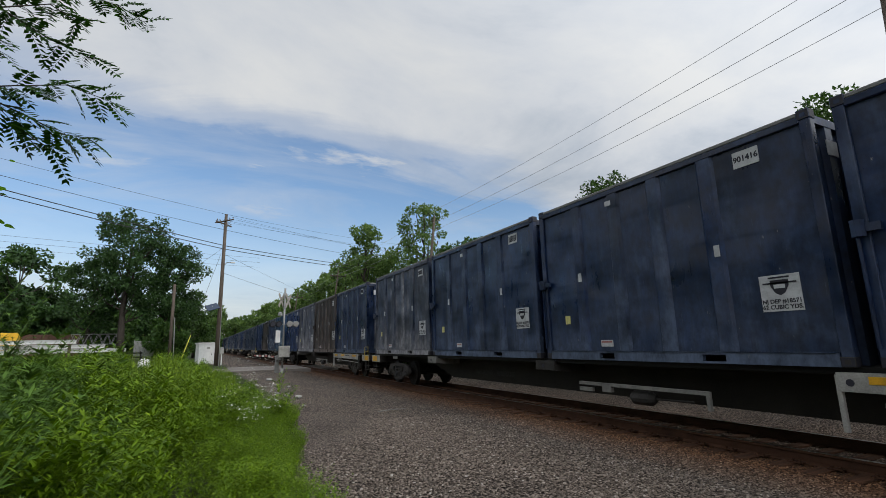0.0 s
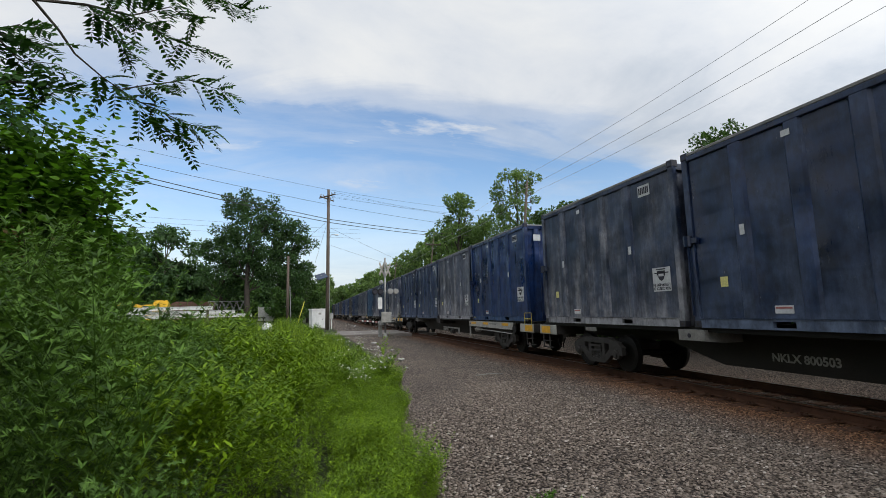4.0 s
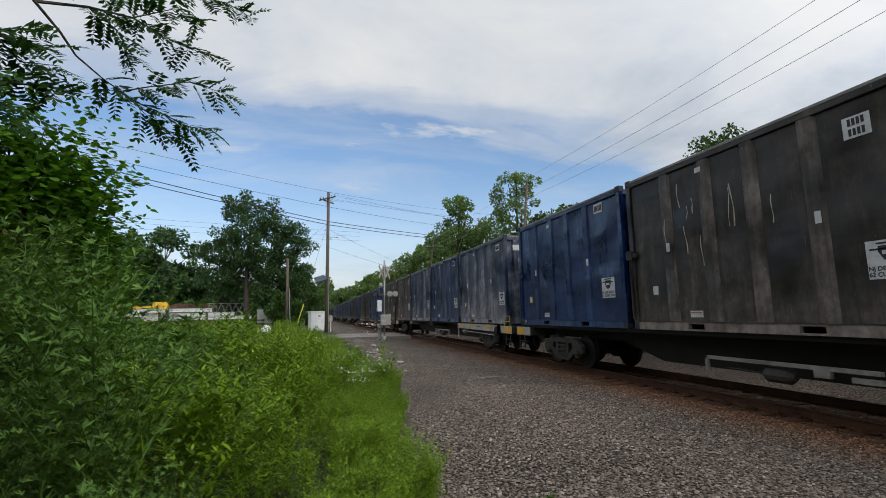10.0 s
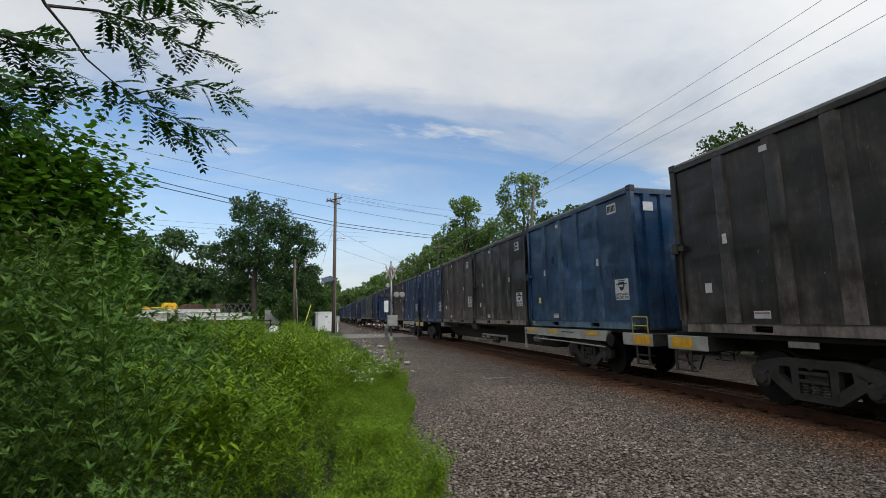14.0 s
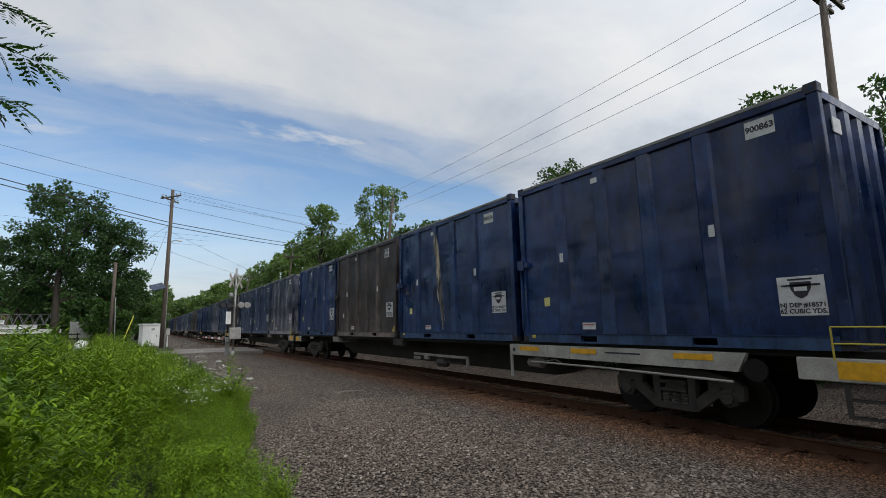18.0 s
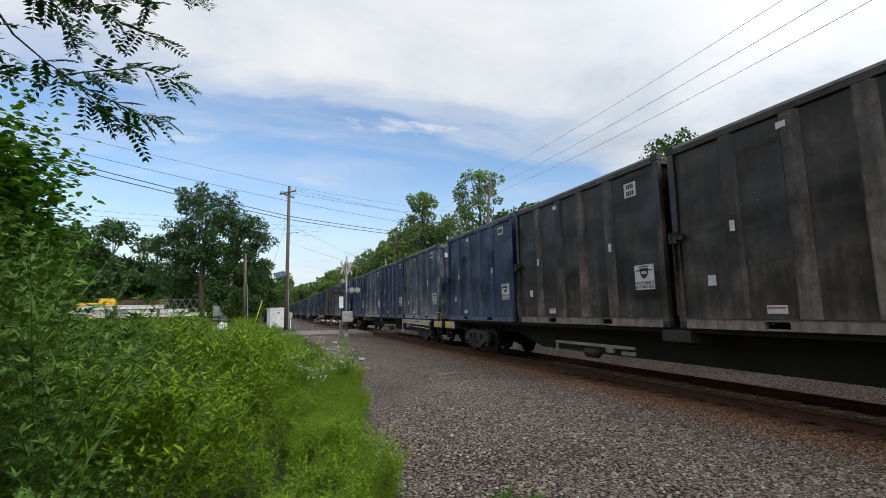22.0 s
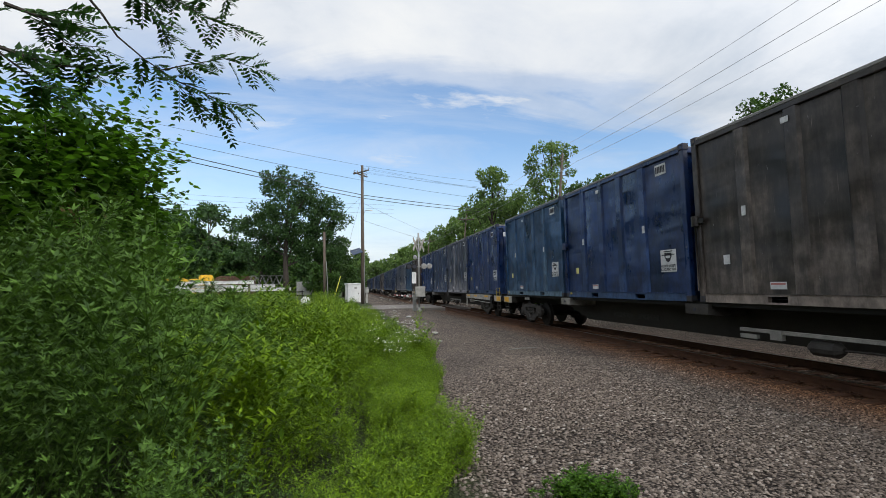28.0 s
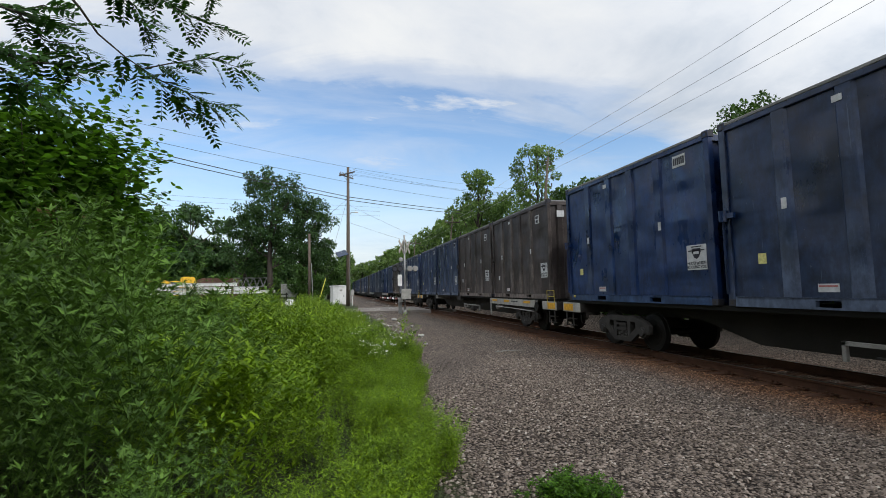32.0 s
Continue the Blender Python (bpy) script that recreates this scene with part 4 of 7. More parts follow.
        part("brake_cylinder", bm, M["truck"], top, "grey brake cylinder")
        part("sill_plate", boxm(s * (hx - 0.01) - 0.02, s * (hx - 0.01) + 0.02, off(CAR_MID * 2 - 2.95), off(CAR_MID * 2 - 2.45), F - 0.20, F - 0.10), M["guard"], top)
    # ends: sill with yellow plate, steps, handrail, coupler
    for e, o in ((-1, -0.05), (1, CAR_MID * 2 + 0.05)):
        yo = off(o)
        ya, yb = sorted((yo - e * 0.75, yo + e * 0.42))
        bm = boxm(-hx - 0.02, hx + 0.02, ya, yb, F - 0.40, F - 0.09, 0.012)
        for fc in bm.faces:
            fc.material_index = int(abs(fc.normal.x) < 0.6)
        es = part("end_platform", bm, M["greybeam"], top, "grey end sill with a yellow plate")
        es.data.materials.append(M["truck"])
        for s in (-1, 1):
            part("yellow_plate", boxm(s * (hx + 0.024) - 0.004, s * (hx + 0.024) + 0.004, yo - 0.33, yo + 0.28, F - 0.36, F - 0.13), M["yellow"], es)
            bm = bmesh.new()
            for q in (-0.22, 0.22):
                box(bm, s * (hx - 0.02) - 0.012, s * (hx - 0.02) + 0.012, yo + q - 0.03, yo + q + 0.03, F - 0.85, F - 0.42)
            for z in (F - 0.85, F - 0.63):
                box(bm, s * (hx - 0.08) - 0.08, s * (hx - 0.08) + 0.08, yo - 0.25, yo + 0.25, z - 0.012, z + 0.012)
            part("sill_step", bm, M["truck"], es)
        bm = bmesh.new()
        xr = e * (hx + 0.02)
        for q in (-0.28, 0.3):
            tube(bm, [(xr, yo + q, F - 0.12), (xr, yo + q, F + 0.32)], 0.014, 6)
        for z in (F + 0.32, F + 0.10):
            tube(bm, [(xr, yo - 0.28, z), (xr, yo + 0.3, z)], 0.014, 6)
        part("end_handrail", bm, M["handyellow"], es, "thin yellow handrail")
        if e < 0:
            part("brake_wheel", tubem([(-hx + 0.02, yo + 1.3, F - 0.32), (-hx - 0.03, yo + 1.3, F - 0.32)], [0.17, 0.17], 16), M["black"], es)
        bm = bmesh.new()
        ya, yb = sorted((yo + e * 0.42, yo + e * 0.66))
        box(bm, -0.11, 0.11, ya, yb, 0.76, 1.0)
        box(bm, -0.17, 0.17, yo + e * 0.60 - 0.07, yo + e * 0.60 + 0.07, 0.72, 1.03)
        part("coupler", bm, M["truck"], top)
        part("air_hose", tubem([(-0.35, yo + e * 0.4, 0.70), (-0.38, yo + e * 0.5, 0.45), (-0.3, yo + e * 0.62, 0.36)], 0.025, 6), M["black"], top)
    sets = truck(top, off(2.7)) + truck(top, off(CAR_MID * 2 - 2.7))
    tagged(top, "four-slot container flatcar with grimy black frame and pale grey beams", "flatcar", "flatcars of the train")
    return top, sets


def plain_flatcar():
    """The one flatcar with full-length brown side sills."""
    top = empty("brown_flatcar")
    hx, F = BOX_W / 2, FLOOR_Z - RAIL_Z
    a, b = -CAR_MID - 0.4, CAR_MID + 0.4
    part("deck", boxm(-hx, hx, a, b, F - 0.14, F), M["browndeck"], top)
    for s in (-1, 1):
        x0, x1 = sorted((s * (hx - 0.12), s * (hx + 0.02)))
        sl = part("side_sill", boxm(x0, x1, a, b, F - 0.42, F - 0.055, 0.01), M["browndeck"], top, "brown side sill with yellow reflectors")
        for k in range(8):
            y = -11.6 + k * 3.3
            part("reflector", boxm(s * (hx + 0.024) - 0.004, s * (hx + 0.024) + 0.004, y - 0.28, y + 0.28, F - 0.27, F - 0.17), M["yellow"], sl)
        for y in (-3.4, -2.4, 5.8):
            part("writing_bar", boxm(s * (hx + 0.024) - 0.004, s * (hx + 0.024) + 0.004, y - 0.3, y + 0.3, F - 0.24, F - 0.16), M["plate"], sl)
    bm = bmesh.new()
    prism(bm, [(a, F - 0.14), (b, F - 0.14), (b, F - 0.5), (8.4, F - 0.5), (7.4, F - 0.8), (-7.4, F - 0.8), (-8.4, F - 0.5), (a, F - 0.5)], -0.4, 0.4, "x")
    part("centre_sill", bm, M["sill"], top)
    for e in (-1, 1):
        part("coupler", boxm(-0.12, 0.12, e * (CAR_MID + 0.53) - 0.13, e * (CAR_MID + 0.53) + 0.13, 0.72, 0.96, 0.01), M["truck"], top)
    sets = truck(top, -CAR_MID + 2.7) + truck(top, CAR_MID - 2.7)
    tagged(top, "long flatcar with brown side sills and yellow reflectors", "flatcar", "flatcars of the train")
    return top, sets


FAR_CAR = 29         # from here on the cars never come near


def far_flatcar():
    top = empty("container_flatcar")
    hx, F = BOX_W / 2, FLOOR_Z - RAIL_Z
    bm = bmesh.new()
    prism(bm, [(-CAR_MID - 0.5, F), (CAR_MID + 0.5, F), (CAR_MID + 0.5, F - 0.42), (8.3, F - 0.42), (6.7, F - 0.86), (-6.7, F - 0.86), (-8.3, F - 0.42), (-CAR_MID - 0.5, F - 0.42)], -1.0, 1.0, "x")
    part("centre_sill", bm, M["sill"], top)
    part("side_beam", boxm(-hx - 0.02, -hx + 0.1, -CAR_MID + 1.35, -CAR_MID + 6.9, F - 0.40, F - 0.07), M["greybeam"], top)
    for e in (-1, 1):
        y = e * (CAR_MID - 0.1)
        part("end_platform", boxm(-hx - 0.02, hx + 0.02, y - 0.6, y + 0.6, F - 0.42, F - 0.09), M["greybeam"], top)
        for s in (-1, 1):
            bm = boxm(s * 1.0 - 0.07, s * 1.0 + 0.07, e * (CAR_MID - 2.7) - 1.1, e * (CAR_MID - 2.7) + 1.1, 0.3, 0.8, 0.05)
            part("side_frame", bm, M["truck"], top)
        for q in (-AXLE, AXLE):
            yw = e * (CAR_MID - 2.7) + q
            part("wheelset", tubem([(-0.83, yw, WHEEL_R), (0.83, yw, WHEEL_R)], WHEEL_R, 16), M["black"], top)
    tagged(top, "four-slot container flatcar with a grimy black frame", "flatcar", "flatcars of the train")
    return top


TURNED = (2, 8, 14, 16, 17, 18, 20, 26, 28)      # cars that run the other way round


def car_front(n):
    """Where the front face of car n's first container stands at 0 s."""
    return FRONT0 + n * CAR_PITCH


RIDERS = []          # thing, base pose at 0 s
WHEELSETS = []       # wheelset, local pose, car number
CONTAINERS = {}


def make_train():
    kinds = {c: container(c) for c in "BDGKWTH"}
    far_kinds = {}
    used = set()
    car, sets = flatcar()
    for n in range(N_CARS):
        y0 = car_front(n)
        m = pose(TRACK_X, y0 + CAR_MID, RAIL_Z, 0, 0, 180 if n in TURNED else 0)
        if n == 10:
            ob, ws = plain_flatcar()
            ob.matrix_basis = m
        elif n == 0:
            ob, ws = car, sets
        elif n >= FAR_CAR:
            ob, ws = (far_flatcar() if n == FAR_CAR else copy_thing(RIDERS[-1 - 4][0], m)), []
            ob.matrix_basis = m
        else:
            ob = copy_thing(car, m)
            ws = [c for c in ob.children if c.name.startswith("wheelset")]
        RIDERS.append((ob, m))
        WHEELSETS.extend((w, w.matrix_basis.copy(), n) for w in ws)
        for s, code in enumerate(CONSIST[n]):
            m = pose(TRACK_X, y0 + s * STEP + BOX_L / 2, FLOOR_Z)
            if n >= FAR_CAR:
                if code in far_kinds:
                    ob = copy_thing(far_kinds[code], m)
                else:
                    ob = far_kinds[code] = container(code, False)
            elif code in used:
                ob = copy_thing(kinds[code], m)
            else:
                ob = kinds[code]
                used.add(code)
            RIDERS.append((ob, m))
            CONTAINERS[n, s + 1] = ob
    car.matrix_basis = RIDERS[0][1]


make_train()


READABLE = {(0, 2): "901416", (1, 4): "901465", (7, 4): "901941", (11, 1): "ETSU\n4099", (15, 1): "900863", (15, 2): "900256", (15, 3): "ETSU\n4246",
            (15, 4): "901620", (16, 1): "900767", (17, 1): "900028", (22, 3): "901517"}
SHIFTS = {(0, 2): (0, 0, -0.05, 0.03), (7, 4): (-0.28, 0.0, -0.30, 0.1), (11, 1): (-0.15, -0.08, -0.15, 0.03), (15, 1): (-0.25, -0.33, -0.25, 0.05)}
TAGS = {(2, 1): 1.0, (2, 2): 0.9, (6, 3): 0.7, (8, 2): 0.5, (10, 2): 0.35, (14, 3): 0.4, (24, 3): 0.4, (25, 2): 0.35}
DRIPS = {(1, 3): 5, (5, 3): 4, (5, 4): 3, (15, 2): 14, (16, 1): 5, (8, 1): 6, (8, 3): 9, (21, 3): 4, (26, 2): 3}


def kid(ob, name):
    return next(c for c in ob.children if c.name.split(".")[0] == name)


def dress_containers():
    """What sets single containers apart: where placards sit, numbers, sprayed tags, paint runs."""
    rng = random.Random(41)
    hx, hy = BOX_W / 2, BOX_L / 2
    for key, ob in CONTAINERS.items():
        if key[0] >= FAR_CAR:
            continue
        dy, dz, ny, nz = SHIFTS.get(key, (rng.uniform(-0.24, 0.02), rng.uniform(-0.10, 0.04), rng.uniform(-0.2, 0.02), rng.uniform(-0.05, 0.08)))
        if ob["label"].startswith("khaki"):
            dy = dz = 0.0
        if CONSIST[key[0]][key[1] - 1] in "KW" and key not in ((10, 1), (11, 1), (15, 3)):
            bpy.data.objects.remove(kid(ob, "corner_mark"))
        kid(ob, "placard").location = (0, dy, dz)
        for nm in ("number_plate", "number_bars"):
            kid(ob, nm).location = (0, ny, nz)
        if key in READABLE:
            bars = kid(ob, "number_bars")
            tall = "\n" in READABLE[key]
            me = text_mesh(READABLE[key], 0.16 if tall else 0.135)
            t = part_mesh("number", me, M["ink"], ob)
            t.matrix_basis = pose(-hx + 0.037, hy - 0.835 * BOX_L + ny, (3.18 if tall else 3.34) + nz, 90, 0, -90)
            bpy.data.objects.remove(bars)
        if key in TAGS:
            big = TAGS[key]
            bm = bmesh.new()
            # where the scrawl starts and ends, letter widths, letter height and level
            y1, y_end, w0, w1, tall, zc0 = ((hy - 0.55, -hy + 1.1, 0.42, 0.85, 0.52, 0.82) if big > 0.85 else
                                            (hy - 1.0, -hy + 1.0, 0.32, 0.62, 0.36, 0.72) if big > 0.45 else
                                            (-hy + 2.6, -hy + 1.45, 0.20, 0.32, 0.22, 0.62))
            thick = 0.017 if big > 0.45 else 0.013
            while y1 > y_end:
                ww = rng.uniform(w0, w1)
                yc, zc = y1 - ww * 0.5, zc0 + rng.uniform(-0.06, 0.06)
                y1 -= ww * 0.92
                rz, ph = tall * rng.uniform(0.7, 1.1), rng.uniform(0, 6)
                if rng.random() < 0.5:
                    for scale, gap in ((1.0, rng.randint(0, 5)), (rng.uniform(0.2, 0.45), 2)):
                        loop = [(-hx + 0.030, yc + ww * 0.52 * scale * math.cos(q * 0.3 + ph) * (1 + 0.3 * math.sin(2 * q * 0.3 + ph)), zc + rz * scale * math.sin(q * 0.3 + ph) * (1 + 0.22 * math.sin(3 * q * 0.3 + ph))) for q in range(22 - gap)]
                        tube(bm, loop, thick, 5)
                else:
                    for c in range(3):
                        stroke = [Vector((-hx + 0.030, yc + ww * rng.uniform(-0.5, 0.5), zc + rz * (1 - 2 * f))) for f in (0.0, rng.uniform(0.25, 0.4), rng.uniform(0.6, 0.75), rng.uniform(0.9, 1.05))]
                        tube(bm, [stroke[0], stroke[0].lerp(stroke[1], 0.6), stroke[1].lerp(stroke[2], 0.2), stroke[1].lerp(stroke[2], 0.8), stroke[2].lerp(stroke[3], 0.4), stroke[3]], thick, 5)
            for v in bm.verts:
                v.co.x = -hx + 0.046 + (v.co.x + hx - 0.030) * 0.15 - 0.05
            part("sprayed_tag", bm, M["boldspray"] if big > 0.85 else M["spray"], ob, "white spray-painted scrawl")
        if key in ((13, 4), (22, 3), (11, 2)):
            t = part_mesh("sprayed_tag", text_mesh("318AM", 0.36), M["spray"], ob, "white sprayed letters")
            t.matrix_basis = pose(-hx - 0.008, hy - 0.75, 0.42, 90, 4, -90)
        if ob["label"].startswith("khaki"):
            for f0, f1, z0, z1 in ((0.03, 0.15, 0.75, 3.3), (0.605, 0.69, 0.25, 2.85)):
                p = part("patch_sheet", boxm(-hx + 0.042, -hx + 0.05, hy - f1 * BOX_L, hy - f0 * BOX_L, z0, z1), M["patch"], ob, "grey-blue patch where the paint has gone")
                part("rust_seam", boxm(-hx + 0.036, -hx + 0.0415, hy - f1 * BOX_L, hy - f1 * BOX_L + 0.025, z0, z1 - 0.4), M["rustpile"], p)
        if key in DRIPS:
            streak = key == (15, 2)
            for k in range(DRIPS[key]):
                bm = bmesh.new()
                yc = hy - BOX_L * (0.40 if streak else rng.uniform(0.15, 0.8)) + rng.uniform(-0.12, 0.12)
                z1 = rng.uniform(3.0, 3.45) if streak else rng.uniform(1.6, 3.4)
                z0 = rng.uniform(0.25, 1.2) if streak else z1 - rng.uniform(0.25, 0.9)
                w = rng.uniform(0.006, 0.018) if streak else rng.uniform(0.006, 0.014)
                pts_l, pts_r = [], []
                for q in range(9):
                    f = q / 8
                    z = z1 + (z0 - z1) * f
                    c = yc + 0.02 * math.sin(f * 5 + k * 1.7) - (0.10 * (3.4 - z) if streak else 0.04 * math.sin(k) * f)
                    ww = w * (0.35 + abs(math.sin(f * 4.1 + k)))
                    pts_l.append(bm.verts.new((-hx + 0.0455, c - ww, z)))
                    pts_r.append(bm.verts.new((-hx + 0.0455, c + ww, z)))
                for q in range(8):
                    bm.faces.new((pts_l[q], pts_r[q], pts_r[q + 1], pts_l[q + 1]))
                for v in bm.verts:
                    f = (hy - v.co.y) / BOX_L
                    if min(abs(f - r) for r in (0.21, 0.39, 0.555, 0.73)) < 0.028:
                        v.co.x = -hx - 0.004
                part("paint_run", bm, M["cream"], ob, "pale dried paint run")


M["patch"] = plain("bare_grey_blue_sheet", (0.050, 0.056, 0.066), 0.5, 0, 0.35, 1.5)
M["cream"] = plain("cream_paint_run", (0.40, 0.36, 0.29), 0.7, 0, 0.3, 9.0)
dress_containers()


def car_lettering():
    """Stencilled marks on the centre sills; one of them can be read."""
    F = FLOOR_Z - RAIL_Z
    for k, (ob, m) in enumerate(r for r in RIDERS if r[0].name.startswith("container_flatcar")):
        n = round((m.translation.y - CAR_MID - FRONT0) / CAR_PITCH)
        if n >= FAR_CAR or n in TURNED:
            continue
        if n == 3:
            t = part_mesh("lettering", text_mesh("NKLX 800503", 0.22), M["freshstencil"], ob, "pale stencilled car number")
            t.matrix_basis = pose(-0.306, 18.2 - CAR_MID, F - 0.60, 90, 0, -90)
        else:
            for y0, y1 in ((18.3, 17.2), (16.9, 15.9)):
                part("lettering_bar", boxm(-0.306, -0.298, y1 - CAR_MID, y0 - CAR_MID, F - 0.66, F - 0.50), M["stencil"], ob, "worn stencilled lettering")


M["freshstencil"] = plain("pale_stencil_paint", (0.26, 0.26, 0.24), 0.8, 0, 0.5, 14.0)
M["stencil"] = plain("worn_stencil_paint", (0.032, 0.031, 0.028), 0.8, 0, 0.6, 14.0)
car_lettering()


def motions():
    for ob, m in RIDERS:
        x, y, z = m.translation
        turn = 180 if m[0][0] < 0 else 0
        walk(ob, [(0, pose(x, y, z, 0, 0, turn)), (32, pose(x, y - SPEED * 32, z, 0, 0, turn))])
    # wheels turn while they roll past; their four-fold plates repeat each quarter turn
    for ws, m, n in WHEELSETS:
        x, y, z = m.translation
        turn = -1 if n in TURNED else 1
        rate = (math.degrees(SPEED / WHEEL_R) / FPS - 90) * FPS * turn
        y0 = car_front(n) + CAR_MID + y * turn
        a, b = max(0.0, (y0 - 40) / SPEED), min(32.0, (y0 + 40) / SPEED)
        if b <= a + 0.2:
            continue
        k = int((b - a) / 0.2)
        rows = [(0.0, 0.0)] if a > 0.05 else []
        rows += [(round(a + 0.2 * q, 3), rate * 0.2 * q) for q in range(k + 1)]
        if rows[-1][0] < 31.95:
            rows.append((32.0, rows[-1][1]))
        walk(ws, [(t, pose(x, y, z, ang)) for t, ang in rows])

# ---- vegetation ----


def crown_mesh(name, centres, radii, count, leaf, seed, up=0.3, flat=0.8):
    rng = np.random.default_rng(seed)
    idx = rng.integers(0, len(centres), count)
    d = rand_dirs(rng, count)
    r = radii[idx] * rng.uniform(0.25, 1.0, count) ** 0.6
    base = centres[idx] + d * r[:, None] * np.array([1, 1, flat])
    way = unit(d * 0.8 + rng.normal(size=(count, 3)) * 0.7 + np.array([0, 0, -0.25]))
    side = rng.normal(size=(count, 3))
    ln = leaf * rng.uniform(0.6, 1.35, count)
    return mesh_arrays(name, leaves(base, way, side, ln, ln * 0.62), quads(count))


def tree(x, y, h, spread, trunk=0.35, clusters=26, count=5000, leaf=0.34, mat="leaf_tree", seed=1, z0=0.0, low=0.25, label="tall leafy green tree", lean=0.0):
    rng = np.random.default_rng(seed)
    top = empty("tree", pose(x, y, z0))
    r0 = 0.018 * h + 0.05
    mid = Vector((rng.uniform(-0.3, 0.3), rng.uniform(-0.3, 0.3), h * trunk))
    tip = Vector((rng.uniform(-0.08, 0.08) * h + lean, rng.uniform(-0.05, 0.05) * h, h * 0.9))
    bm = bmesh.new()
    tube(bm, [(0, 0, -0.2), mid * 0.5, mid, mid.lerp(tip, 0.5), tip], [r0 * 1.25, r0, r0 * 0.8, r0 * 0.45, 0.03], 8)
    part("trunk", bm, M["bark"], top, smooth=True)
    cs = []
    for k in range(clusters):
        f = low + (1 - low) * (k + rng.uniform(0, 1)) / clusters
        wide = spread * math.sqrt(max(0.06, 1 - ((f - (0.5 + low / 2)) / (0.56 - low / 2 + 0.05)) ** 2))
        a = rng.uniform(0, 6.28)
        rr = wide * rng.uniform(0.25, 1.0)
        cs.append((rr * math.cos(a) + lean * f, rr * math.sin(a), h * f * 0.97))
    cs = np.array(cs)
    bm = bmesh.new()
    for c in cs[:: max(1, clusters // 14)]:
        f = min(0.95, max(0.25, c[2] / h - 0.18))
        p0 = mid.lerp(tip, max(0, (f - trunk) / (1 - trunk))) if f > trunk else mid * (f / trunk)
        p1 = Vector(c)
        tube(bm, [p0, p0.lerp(p1, 0.5) + Vector((0, 0, -0.04 * h)), p1], [r0 * 0.38, r0 * 0.22, 0.02], 5)
    part("limb_system", bm, M["bark"], top)
    rad = rng.uniform(0.18, 0.34, clusters) * spread * (26 / max(26, clusters)) ** 0.4 + 0.22
    part_mesh("crown", crown_mesh("crown", cs, rad, count, leaf, seed + 50), M[mat], top)
    tagged(top, label, "tree", "trees round the crossing")
    return top


def at(az, dist):
    a = radians(az)
    return -math.sin(a) * dist, math.cos(a) * dist


